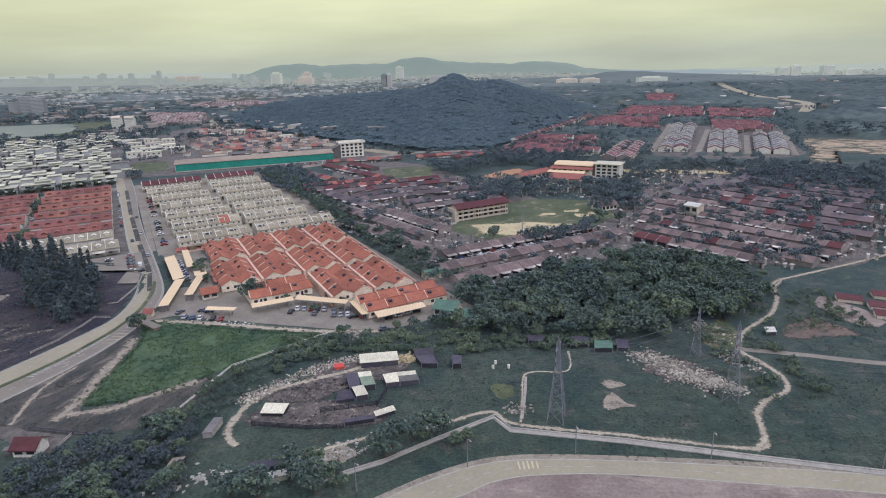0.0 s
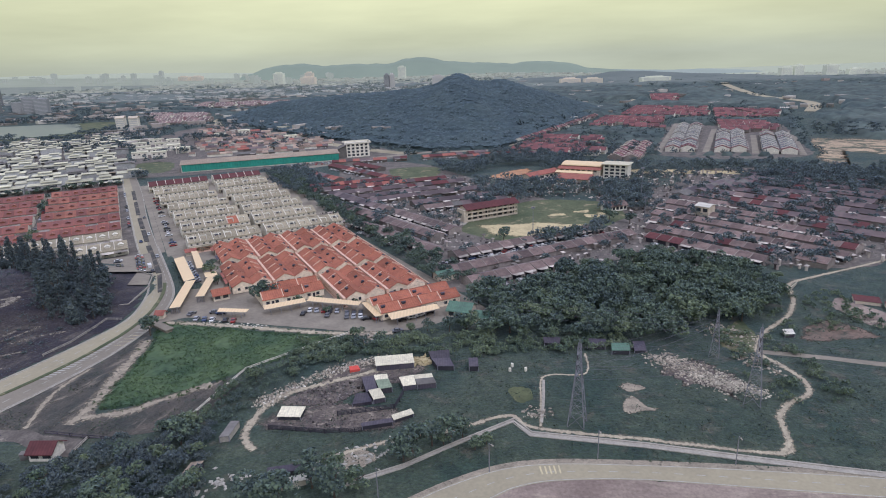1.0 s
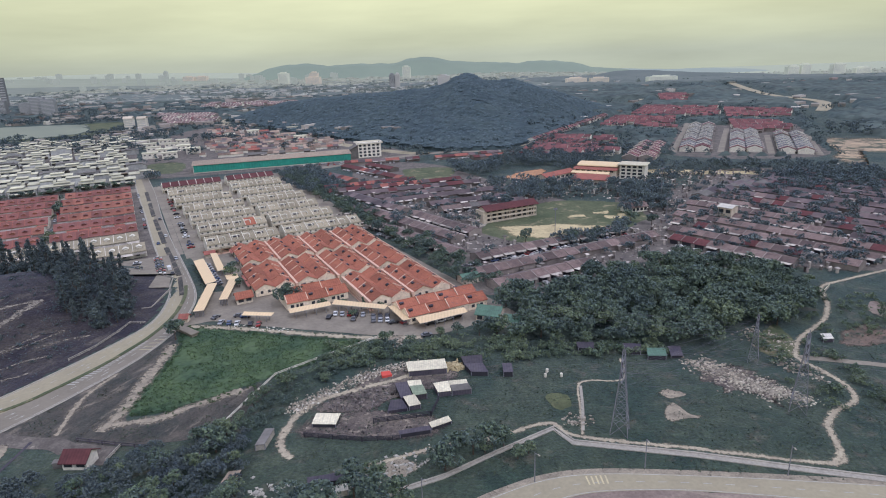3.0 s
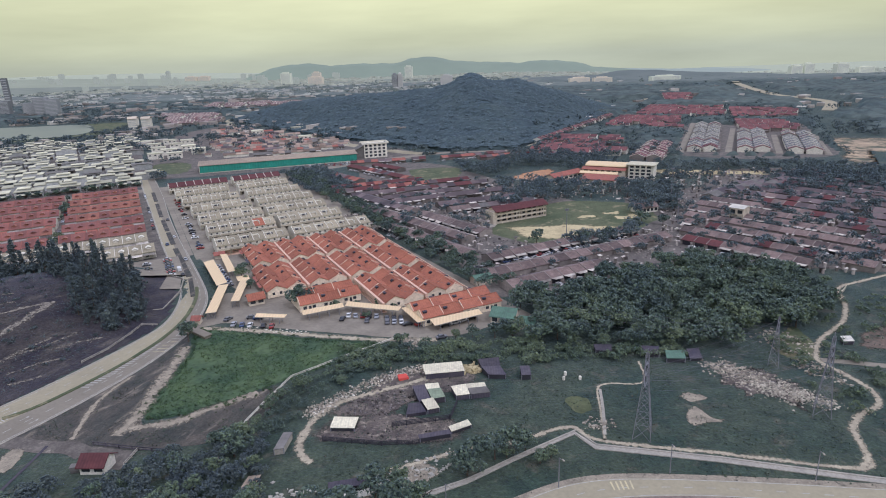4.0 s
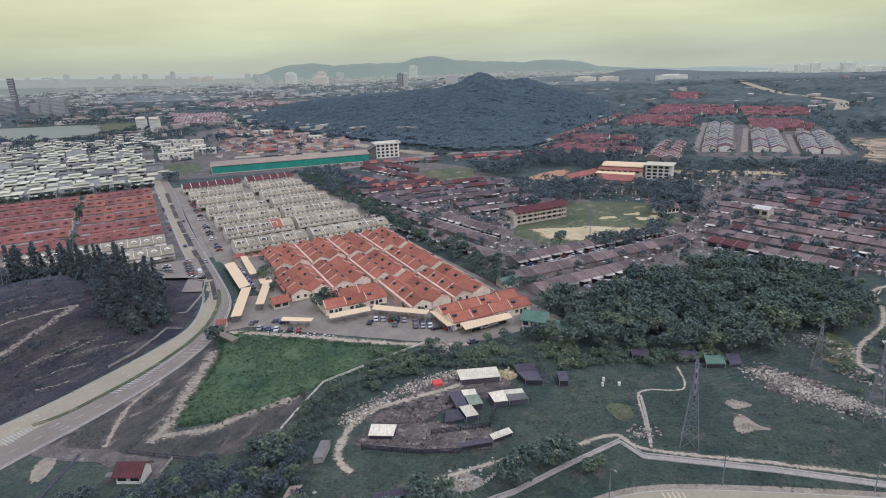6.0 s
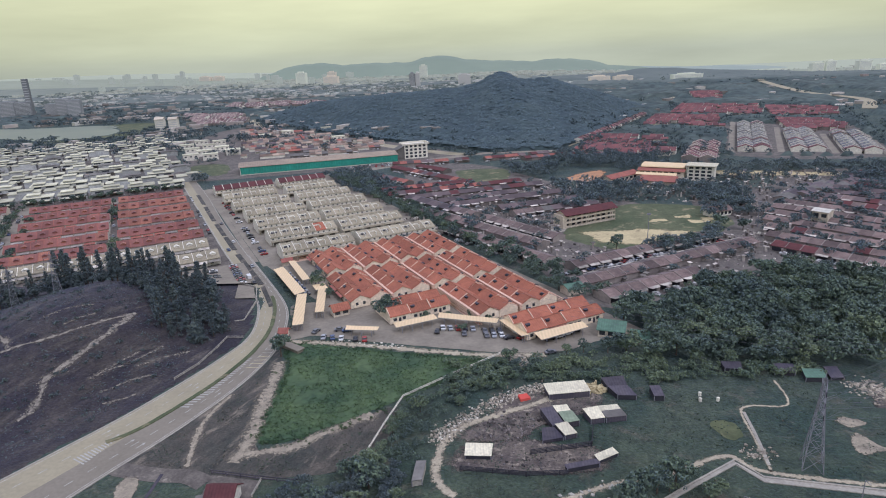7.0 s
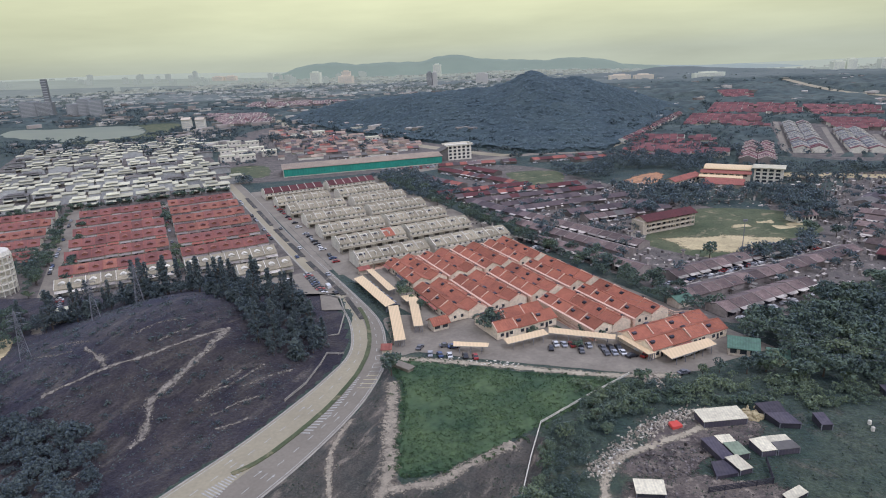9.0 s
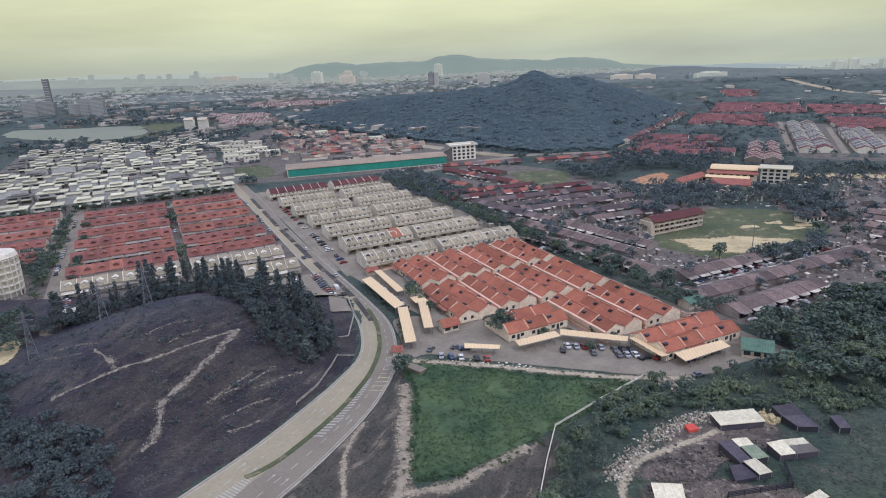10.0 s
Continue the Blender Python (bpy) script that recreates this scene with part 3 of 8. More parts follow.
def between(name, left, right, mat, label, category, z=0.06, n=10):
    """A surface between two lines with matching points."""
    a, b = spline(left, n=n), spline(right, n=n)
    if category == "road":
        LAID.append(([((p[0] + q[0]) / 2, (p[1] + q[1]) / 2) for p, q in zip(a, b)], math.dist(left[3], right[3]) / 2))
    s = Shape()
    for i, (p, q) in enumerate(zip(a, b)):
        s.v += [(*p, land(*p) * 0 + z), (*q, z)]
        if i:
            k = 2 * i
            s.f.append((k - 2, k - 1, k + 1, k))
    return single(name, s, mat, label, category, "structure")


# ---- ground surfaces ----
EDGE_W = [(-230, 48), (-203, 94), (-185, 124), (-167, 154), (-155, 174), (-145, 195), (-139, 210), (-135, 224), (-136, 239), (-142, 260), (-154, 283), (-185, 337), (-226, 412), (-274, 499), (-318, 580)]
EDGE_FINE = spline(EDGE_W, n=12)


def EDGE_X(y):
    return min(EDGE_FINE, key=lambda p: abs(p[1] - y))[0]


knoll_s = Shape()
n = 110
for j in range(n + 1):
    for i in range(n + 1):
        x, y = -330 + 200 * i / n, 100 + 190 * j / n
        away = min(math.hypot(x - ex, y - ey) for ex, ey in EDGE_FINE) if x > -200 else 50
        on = away > 1.3 and x < EDGE_X(y)
        knoll_s.v.append((x, y, land(x, y) + 0.12 * noise.noise((x / 6, y / 6, 0)) + (0.13 if on else -0.5)))
knoll_s.f = [(j * (n + 1) + i, j * (n + 1) + i + 1, (j + 1) * (n + 1) + i + 1, (j + 1) * (n + 1) + i) for j in range(n) for i in range(n)]
single("knoll_surface", knoll_s, M_KNOLL, "dark scrubby slope of a bare knoll", "hillside", "structure", smooth=True)

MEDIAN = [(-219, 42), (-192, 88), (-174, 119), (-157, 149), (-145, 171), (-135.5, 191), (-131, 206), (-128.5, 221), (-130, 238), (-135, 256), (-146, 280), (-177, 334), (-217, 406), (-264, 494), (-309, 576)]
EDGE_E = [(-208, 37), (-181, 82), (-163, 113), (-147, 145), (-136, 166), (-127, 188), (-123, 204), (-121.5, 219), (-123.5, 237), (-128, 254), (-139, 276), (-169, 329), (-208, 400), (-254, 489), (-300, 572)]
between("road_west", EDGE_W, MEDIAN, M_CONCRETE, "pale sun-bleached carriageway of the estate road", "road")
between("road_east", MEDIAN, EDGE_E, M_ASPHALT, "grey asphalt carriageway of the estate road", "road", 0.065)
ribbon("kerb_west", [(x - 0.2, y) for x, y in EDGE_W], 0.55, M_KERB, "pale concrete kerb along the road", "kerb", 0.20, thick=0.25)
ribbon("kerb_east", [(x + 0.2, y) for x, y in EDGE_E[:12]], 0.5, M_KERB, "pale concrete kerb along the road", "kerb", 0.18, thick=0.25)
ribbon("median", [(-153.2, 161.5), (-146.7, 168.2), (-137.4, 186.3), (-132.0, 201.9), (-129.0, 216.4), (-128.8, 233.3), (-132.7, 253.4), (-138.2, 268.0)], 1.5, M_LAWN, "grassy kerbed central reservation of the road", "median", 0.26, thick=0.3, ragged=0.25)
ribbon("median", MEDIAN[9:11], 2.0, M_VERGE, "grassy kerbed central reservation of the road", "median", 0.24, thick=0.28)
for a, b in ((0.05, 0.95), (1.08, 1.45), (1.5, 1.9), (2.02, 2.5), (2.6, 3.0)):
    pts = [tuple(MEDIAN[10 + int(t)][d] * (1 - t % 1) + MEDIAN[min(14, 11 + int(t))][d] * (t % 1) for d in (0, 1)) for t in (a, (a + b) / 2, b)]
    ribbon("median", pts, 2.6, M_VERGE, "grassy kerbed central reservation of the road", "median", 0.24, thick=0.28)

ribbon("side_road", [(-336, 470), (-262, 512), (-186, 552), (-131, 592), (-65, 640), (-18, 660), (60, 655), (90, 640)], 13, M_STREET, "grey cross street beyond the terraces", "road", 0.05)
ribbon("hill_road", [(-436, 1190), (-418, 1120), (-343, 972), (-184, 797), (-76, 677), (-36, 655)], 16, M_CONCRETE, "pale road along the foot of the wooded hill", "road", 0.05)
ribbon("hill_road", [(430, 1396), (226, 1016), (135, 819), (62, 689)], 9, M_CONCRETE, "pale road along the foot of the wooded hill", "road", 0.05)
ribbon("spur_road", [(-150, 153.5), (-143, 149.8), (-132, 147.2), (-124, 146.4), (-118.5, 143.6)], 5.2, M_YARD, "short grey lane off the estate road", "road", 0.055)

ROAD_N = [(-40, 100), (-16, 116), (-6, 122), (6, 127), (19, 128.5), (40, 127), (66, 124), (99, 119), (150, 109), (240, 88)]
ROAD_S = [(-30, 92), (-6, 111), (3, 116.5), (9, 120), (19, 122), (38, 121.5), (64, 117.5), (97, 112), (147, 102), (236, 80)]
between("road_south", ROAD_N, ROAD_S, M_CONCRETE, "pale two-lane road bending past the fields", "road")
between("verge", [(x, y + 1.8) for x, y in ROAD_N], ROAD_N, M_DIRT, "sandy roadside verge", "verge", 0.03)
patch("bare_lot", [(-30, 93), (-6, 112), (9, 121), (22, 123), (64, 119), (100, 112.5), (160, 100), (150, 60), (60, 60), (0, 70)], M_BROWN, "bare brown earth lot beside the road", "earth", 0.04)
patch("sand_strip", [(18, 113), (60, 110), (110, 103), (110, 99), (60, 104), (20, 108)], M_DIRT, "pale sandy strip in the bare lot", "earth", 0.06)

DRAIN = [(-31, 123), (-18, 129), (-6, 137), (11, 147.5), (15, 141), (44, 134.5), (69, 127.5), (94, 121), (130, 112), (200, 96)]
for k, off in (("drain_wall", -0.85), ("drain_wall", 0.85)):
    ribbon(k, [(x + off * 0.45, y + off) for x, y in DRAIN], 0.5, M_KERB, "pale concrete side wall of a storm drain", "drain", 0.22, smooth=False, thick=0.4)
ribbon("drain_bed", DRAIN, 1.4, M_KERB, "pale concrete bed of a storm drain", "drain", 0.05, smooth=False)
ribbon("dirt_track", [(-38, 133), (-21, 140), (-6, 143.5), (10, 150), (17, 143.5), (45, 137), (74, 130), (79, 134)], 2.4, M_TRACK, "pale dirt track beside the storm drain", "track", 0.06, ragged=0.5)
ribbon("dirt_track", [(18, 143), (20, 156), (22, 169), (26, 172), (35, 171.5), (38, 176), (39, 186)], 1.3, M_TRACK, "narrow dirt path across the grass", "track", 0.06, ragged=0.5)
ribbon("dirt_track", [(18.6, 146), (21, 158), (22.7, 169)], 0.8, M_KERB, "narrow concrete gutter across the grass", "drain", 0.1)
ribbon("dirt_track", [(74, 129), (79, 134), (81, 140), (83, 146), (89, 152), (97, 157), (99.5, 164), (98, 173), (95, 182), (98, 189), (104, 197), (119, 210), (129, 224), (133, 234), (139, 244), (154, 251), (196, 269), (260, 300)], 3.0, M_TRACK, "winding pale dirt track", "track", 0.07, ragged=0.35)
ribbon("dirt_track", [(96, 183), (113, 178), (130, 172), (180, 157), (250, 130)], 3.0, M_STREET, "straight grey gravel track", "track", 0.06, ragged=0.2)

patch("green_field", [(-118, 222), (-93, 216), (-66, 209), (-45, 205), (-60, 192), (-78, 178), (-97, 163), (-108, 159), (-112, 166), (-114, 199)], M_FIELD, "overgrown lush green field of creepers", "field", 0.06)
def growth(name, poly, cell, height, mat, label, category, z=0.1):
    """Knee-high growth over an area: an uneven sheet of leaves."""
    x0, x1 = min(p[0] for p in poly), max(p[0] for p in poly)
    y0, y1 = min(p[1] for p in poly), max(p[1] for p in poly)
    nx_, ny_ = int((x1 - x0) / cell) + 1, int((y1 - y0) / cell) + 1
    ids, s = {}, Shape()

    def corner(i, j):
        if (i, j) not in ids:
            x, y = x0 + i * cell + 0.3 * cell * noise.noise((i * 3.1, j * 2.7, 1)), y0 + j * cell + 0.3 * cell * noise.noise((i * 2.3, j * 3.7, 5))
            h = height * max(0.0, 0.45 + 0.55 * noise.noise((x / 3.5, y / 3.5, 2)) + 0.45 * noise.noise((x / 1.1, y / 1.1, 8)) + 0.3 * noise.noise((x / 14, y / 14, 4)))
            ids[(i, j)] = len(s.v)
            s.v.append((x, y, land(x, y) + z + h))
        return ids[(i, j)]

    for j in range(ny_):
        for i in range(nx_):
            if in_poly(x0 + (i + 0.5) * cell, y0 + (j + 0.5) * cell, poly):
                s.f.append((corner(i, j), corner(i + 1, j), corner(i + 1, j + 1), corner(i, j + 1)))
    return single(name, s, mat, label, category, "stuff")


def in_poly(x, y, poly):
    hit = False
    for (xa, ya), (xb, yb) in zip(poly, poly[1:] + poly[:1]):
        if (ya > y) != (yb > y) and x < (xb - xa) * (y - ya) / (yb - ya) + xa:
            hit = not hit
    return hit


growth("creepers", spline([(-116, 219), (-93, 213.5), (-66, 206.5), (-49, 202.5), (-61, 190), (-78, 176.5), (-96, 164.5), (-107, 161), (-111, 170), (-112, 199)], True), 0.8, 0.14, M_CREEPER, "lush low creepers over the whole field", "creepers")
patch("worn_verge", [(-121, 216), (-115, 200), (-112, 165), (-106, 157), (-74, 176), (-79, 152), (-100, 145), (-140, 148), (-143, 157), (-130, 180), (-122, 203)], M_VERGE, "worn brown grass verge beside the road", "verge", 0.045)
ribbon("dirt_track", [(-117.5, 207), (-115.6, 190), (-114.3, 172), (-113.2, 160), (-114.5, 151)], 6.0, M_DIRT, "wide strip of bare earth beside the field", "track", 0.075, ragged=0.6)
ribbon("dirt_track", [(-113, 155), (-106, 156), (-99, 158.5), (-94, 163), (-86, 169), (-81, 173)], 5.5, M_DIRT, "bare earth scar beside the field", "track", 0.08, ragged=0.9)
ribbon("dirt_track", [(-126.5, 186), (-129.5, 172), (-127.9, 159), (-125.5, 149.7)], 2.6, M_DIRT, "faint earth path in the verge", "track", 0.07, ragged=0.9)
patch("compound_yard", [(-58, 160), (-50, 170), (-38, 183), (-20, 186), (-12, 180), (-18, 172), (-30, 166), (-40, 158), (-52, 156)], M_YARDEARTH, "bare trodden earth of a scrap yard", "earth", 0.05)
patch("compound_yard", [(-58, 147), (-56, 156), (-40, 159), (-24, 156), (-17, 150), (-24, 144), (-40, 145)], M_YARDEARTH, "dark trodden earth of a fenced yard", "earth", 0.055)
ribbon("dirt_track", [(-22, 183), (-34, 176), (-44, 171), (-54, 166), (-60, 158), (-62, 148), (-61, 142), (-57, 137)], 3.6, M_TRACK, "curving earth track through the scrap yard", "track", 0.08, ragged=0.5)
patch("earth_heap_ground", [(-36, 129), (-28, 128), (-24, 133), (-30, 137), (-36, 135)], M_DIRT, "bare earth by the storm drain", "earth", 0.05)
patch("pond", [(11, 164), (16, 165), (19, 162), (18, 158), (13, 158)], M_LAWN, "weedy shallow pond", "pond", 0.06)
patch("bare_patch", [(44, 164), (48, 166), (52, 162), (47, 160)], M_DIRT, "pale bare patch in the grass", "earth", 0.06)
patch("bare_patch", [(44, 157), (47, 158), (49, 153), (52, 151), (43, 150), (42, 154)], M_DIRT, "pale bare patch in the grass", "earth", 0.06)
patch("dump_ground", [(60, 176), (68, 181), (76, 176), (82, 166), (80, 158), (72, 158), (64, 162)], M_YARDEARTH, "bare dump ground strewn with rubble", "earth", 0.05, ragged=7)
patch("bare_patch", [(113, 192), (124, 203), (134, 205), (141, 192), (128, 188)], M_REDEARTH, "bare reddish-brown earth", "earth", 0.05, ragged=3)
patch("bare_patch", [(141, 219), (149, 226), (156, 205), (150, 196), (142, 204)], M_BROWN, "bare brown yard", "earth", 0.05, ragged=2)
patch("bright_grass", [(88, 194), (101, 208), (97, 186), (88, 184)], M_LAWN, "light grass clearing", "grass", 0.045, ragged=2)

patch("estate_ground", [uv(16, -12), uv(60, -6), uv(100, 2), uv(118, 0), uv(136, 44), uv(166, 44), uv(170, 92), uv(128, 90), uv(14, 84)], M_STREET, "grey paved ground of the estate", "pavement", 0.05, ragged=0.3, straight=True)
patch("car_park", [(-121, 222), (-110, 226), (-93, 221), (-65, 214), (-43, 209), (-24, 208), (-8, 216), (-4, 230), (-30, 236), (-60, 244), (-90, 246), (-112, 258), (-126, 256), (-121, 236)], M_STREET, "worn grey car park and lane", "pavement", 0.055, ragged=0.6)
ribbon("dirt_verge", [(-119, 222), (-93, 217.5), (-65, 210.5), (-43, 206.5), (-26, 206)], 4.6, M_TRACK, "pale sandy strip at the edge of the car park", "verge", 0.065, ragged=0.6)
patch("rubble_patch", [(-39, 206), (-34, 206), (-33, 198), (-38, 198)], M_DIRT, "spill of pale rubble", "earth", 0.07)
grid_patch("estate_ground", -215, 16, -14, 92, M_STREET, "grey streets between the terraces", "pavement")
grid_patch("estate_ground", -215, 6, -17.6, -13.9, M_STREET, "grey parking strip beside the estate road", "pavement", 0.035)
grid_patch("estate_ground", -225, 14, -205, -19.5, M_YARD, "grey streets between the red-roofed terraces", "pavement", 0.03)
grid_patch("estate_ground", -700, -228, -240, -22, M_YARD, "grey streets between white villas", "pavement", 0.03)
patch("village_ground", [(-93, 487), (-50, 350), (-15, 282), (-4, 247), (25, 246), (48, 262), (86, 285), (130, 272), (172, 260), (207, 282), (300, 422), (274, 495), (211, 507), (156, 446), (110, 440), (90, 400), (60, 420), (21, 491), (-33, 586), (-100, 600)], M_YARD, "dusty lanes and yards between brown-roofed houses", "pavement", 0.035, ragged=2)
patch("playing_field", [(3, 352), (30, 392), (58, 414), (100, 400), (104, 365), (88, 345), (68, 323), (31, 316), (10, 331)], M_LAWN, "school playing field of dry grass", "field", 0.06)
patch("sand_pitch", [(12, 349), (18, 354), (34, 353), (48, 356), (77, 345), (70, 335), (55, 330), (42, 323), (26, 328), (15, 338)], M_SAND, "pale worn sand of the playing field", "field", 0.075, ragged=4)
for c in ((62, 372), (78, 378), (84, 366), (92, 372)):
    patch("sand_patch", [(c[0] - 5, c[1] - 3), (c[0] + 5, c[1] - 2), (c[0] + 6, c[1] + 3), (c[0] - 4, c[1] + 3)], M_SAND, "small worn sand patch", "earth", 0.08, ragged=3)
patch("school_yard", [(-2, 352), (40, 372), (44, 378), (38, 390), (-4, 370)], M_KERB, "pale concrete school yard", "pavement", 0.05, ragged=0.3, straight=True)
patch("clay_bank", [(30, 508), (50, 530), (66, 540), (68, 526), (48, 492)], M_CLAY, "bright orange clay bank", "earth", 0.1, ragged=3)
patch("clay_site", [(306, 498), (318, 530), (352, 600), (383, 667), (440, 650), (500, 600), (430, 556), (385, 552), (368, 578), (340, 530), (320, 496)], M_SITE, "bare sandy building site", "earth", 0.06, ragged=8)
patch("lake", [(-960, 1190), (-864, 1182), (-730, 1190), (-690, 1150), (-636, 1062), (-622, 1010), (-640, 975), (-690, 950), (-735, 972), (-782, 1000), (-900, 1080)], M_WATER, "calm pale lake", "lake", 0.1, ragged=10)
patch("lake_lawn", [(-718, 1196), (-640, 1196), (-572, 1050), (-566, 950), (-640, 918), (-700, 930), (-690, 946), (-640, 970), (-618, 1008), (-634, 1066), (-690, 1156)], M_LAWN, "green grass bank round the lake", "grass", 0.08, ragged=5)
patch("park_lawn", [(-57, 560), (-14, 560), (-19, 506), (-46, 511)], M_LAWN, "small neighbourhood green", "field", 0.06)
patch("school_court", [(150, 500), (240, 480), (245, 490), (155, 520)], M_SAND, "pale sandy school ground", "earth", 0.06)
patch("sand_lot", [(-276, 236), (-276, 248), (-266, 238), (-262, 224), (-270, 222)], M_SAND, "pale sand heap", "earth", 0.3)
grid_patch("estate_ground", 4, 40, -52, -21, M_STREET, "grey car park behind the knoll trees", "pavement", 0.22)
ribbon("estate_street", [uv(-300, -143), uv(-150, -142), uv(-10, -140), uv(20, -138)], 9, M_STREET, "grey street between terraces", "road", 0.07)

patch("roadside_lot", [(-158, 283), (-149.5, 278), (-145, 265), (-152.5, 262)], M_STREET, "pale paved walled lot beside the road", "earth", 0.5, ragged=0.3, straight=True)
lot_wall = Shape()
for a, b in (((-148.5, 278.5), (-143, 262)), ((-143, 262), (-141.5, 241)), ((-141.5, 241), (-148.5, 238.5)), ((-148.5, 278.5), (-159, 284)), ((-148.5, 238.5), (-153, 250))):
    lot_wall.bar((*a, 0.9), (*b, 0.9), 0.35).bar((*a, 0.35), (*b, 0.35), 0.3)
single("lot_wall", lot_wall, M_KERB, "low concrete wall round the roadside lot", "wall", "structure")

# Paths and scars on the knoll.
KNOLL_GULLY = [(-177.3, 228.6), (-179.1, 216.9), (-181.5, 206.0), (-184.8, 196.6), (-186.8, 188.5), (-184.5, 181.2), (-183.7, 176.0), (-185.2, 171.5)]
KNOLL_PATH = [(-177.4, 227.7), (-187.1, 215.8), (-196.5, 207.3), (-206.8, 202.0), (-215.2, 197.0), (-223.2, 192.6)]
KNOLL_SPUR = [(-221.7, 214.8), (-213.4, 207.9), (-207.5, 202.6)]
KNOLL_LOW = [(-190.9, 165.4), (-194.5, 161.3), (-201.4, 156.2)]
ribbon("knoll_path", KNOLL_PATH, 2.0, M_STREAK, "pale eroded path on the dark knoll", "path", 0.24, ragged=1.4, n=22)
ribbon("knoll_path", KNOLL_GULLY, 3.4, M_STREAK, "pale eroded gully on the dark knoll", "path", 0.24, ragged=1.4, n=22)
ribbon("knoll_path", KNOLL_SPUR, 2.6, M_STREAK, "pale eroded gully on the dark knoll", "path", 0.24, ragged=1.4, n=22)
ribbon("knoll_path", KNOLL_LOW, 1.0, M_STREAK, "pale eroded path below the knoll", "path", 0.24, ragged=1.4, n=22)

SLOPE_BANDS = [[(-175.4, 190.1), (-170.8, 198.4), (-166.1, 208.0)], [(-171.6, 195.7), (-166.0, 202.3), (-160.4, 213.2)], [(-168.6, 185.3), (-162.8, 192.4), (-157.4, 196.9)], [(-163.6, 200.2), (-157.0, 207.9), (-151.1, 212.9)], [(-205.6, 218.6), (-198.7, 225.2), (-192.1, 228.4)], [(-241.4, 223.5), (-232.6, 222.0), (-221.7, 218.2)], [(-244.1, 219.5), (-232.4, 215.1), (-225.7, 214.6)], [(-165.3, 180.8), (-159.8, 183.7), (-157.5, 186.5)], [(-195.8, 214.2), (-192.3, 219.3), (-188.3, 223.7)]]
for band_line in SLOPE_BANDS:
    ribbon("knoll_scar", band_line, 2.2, M_STREAK, "thin pale scar of washed-out soil on the dark slope", "scar", 0.2, ragged=1.2, n=16, faint=0.3)

# ---- road paint ----


def paint(name, a, b, w, z=0.085, mat=M_PAINT):
    return ribbon(name, [a, b], w, mat, "worn painted road marking", "road marking", z, smooth=False)


def along(line, d):
    """The point and direction at d metres along a line."""
    for p, q in zip(line, line[1:]):
        s = math.hypot(q[0] - p[0], q[1] - p[1])
        if d <= s:
            return (p[0] + (q[0] - p[0]) * d / s, p[1] + (q[1] - p[1]) * d / s), ((q[0] - p[0]) / s, (q[1] - p[1]) / s)
        d -= s
    return line[-1], ((line[-1][0] - line[-2][0]) / s, (line[-1][1] - line[-2][1]) / s)


def middle(a, b, k):
    return spline([(p[0] * (1 - k) + q[0] * k, p[1] * (1 - k) + q[1] * k) for p, q in zip(a, b)], n=6)


for lane in (middle(EDGE_W, MEDIAN, 0.5), middle(MEDIAN, EDGE_E, 0.5)):
    for i in range(14, 50):
        (x, y), (tx, ty) = along(lane, 6.0 * i)
        paint("lane_dash", (x, y), (x + 2.4 * tx, y + 2.4 * ty), 0.22)
for line in (middle(EDGE_W, MEDIAN, 0.07), middle(MEDIAN, EDGE_E, 0.93), middle(ROAD_N, ROAD_S, 0.05), middle(ROAD_N, ROAD_S, 0.95)):
    ribbon("edge_line", line, 0.22, M_PAINT, "worn painted edge line", "road marking", 0.083, smooth=False)
centre = middle(ROAD_N, ROAD_S, 0.5)
for i in range(4, 60):
    (x, y), (tx, ty) = along(centre, 5.0 * i)
    paint("lane_dash", (x, y), (x + 2 * tx, y + 2 * ty), 0.2)
hatch = middle(MEDIAN, EDGE_E, 0.0)
for i in range(22):
    (x, y), (tx, ty) = along(hatch, 158 + 1.5 * i)
    w = 2.6 - 0.07 * i
    paint("hatch_stripe", (x + ty * 0.9, y - tx * 0.9), (x + ty * (0.9 + w) + tx, y - tx * (0.9 + w) + ty), 0.5, 0.09)
for i in range(9):
    (x, y), (tx, ty) = along(hatch, 184 + 2.6 * i)
    paint("parking_line", (x + ty * 3.6, y - tx * 3.6), (x + ty * 8.4 + tx, y - tx * 8.4 + ty), 0.25, 0.09, M_PAINT if i > 3 else M_YELLOW)
for i in range(14):
    (x, y), (tx, ty) = along(middle(EDGE_W, MEDIAN, 0.8), 128 + 0.9 * i)
    paint("hatch_stripe", (x - ty * 1.6 * (1 - i / 14), y + tx * 1.6 * (1 - i / 14)), (x + ty * 3.4 * (1 - i / 16), y - tx * 3.4 * (1 - i / 16)), 0.4, 0.09)
for d, side in ((138, 0.3), (138, 0.7), (166, 0.35), (166, 0.68)):
    for pair in ((EDGE_W, MEDIAN), (MEDIAN, EDGE_E)):
        (x, y), (tx, ty) = along(middle(*pair, side), d)
        paint("lane_arrow", (x, y), (x + 1.9 * tx, y + 1.9 * ty), 0.2, 0.09)
        s = Shape().face((x + 1.9 * tx - 0.45 * ty, y + 1.9 * ty + 0.45 * tx, 0.09), (x + 1.9 * tx + 0.45 * ty, y + 1.9 * ty - 0.45 * tx, 0.09), (x + 2.9 * tx, y + 2.9 * ty, 0.09))
        single("lane_arrow_head", s, M_PAINT, "worn painted arrow head", "road marking", "structure")
for i in range(5):
    (x, y), (tx, ty) = along(centre, 59 + 1.1 * i)
    paint("rumble_bar", (x - 2.4 * ty, y + 2.4 * tx), (x + 0.6 * ty, y - 0.6 * tx), 0.4, 0.09, M_YELLOW)

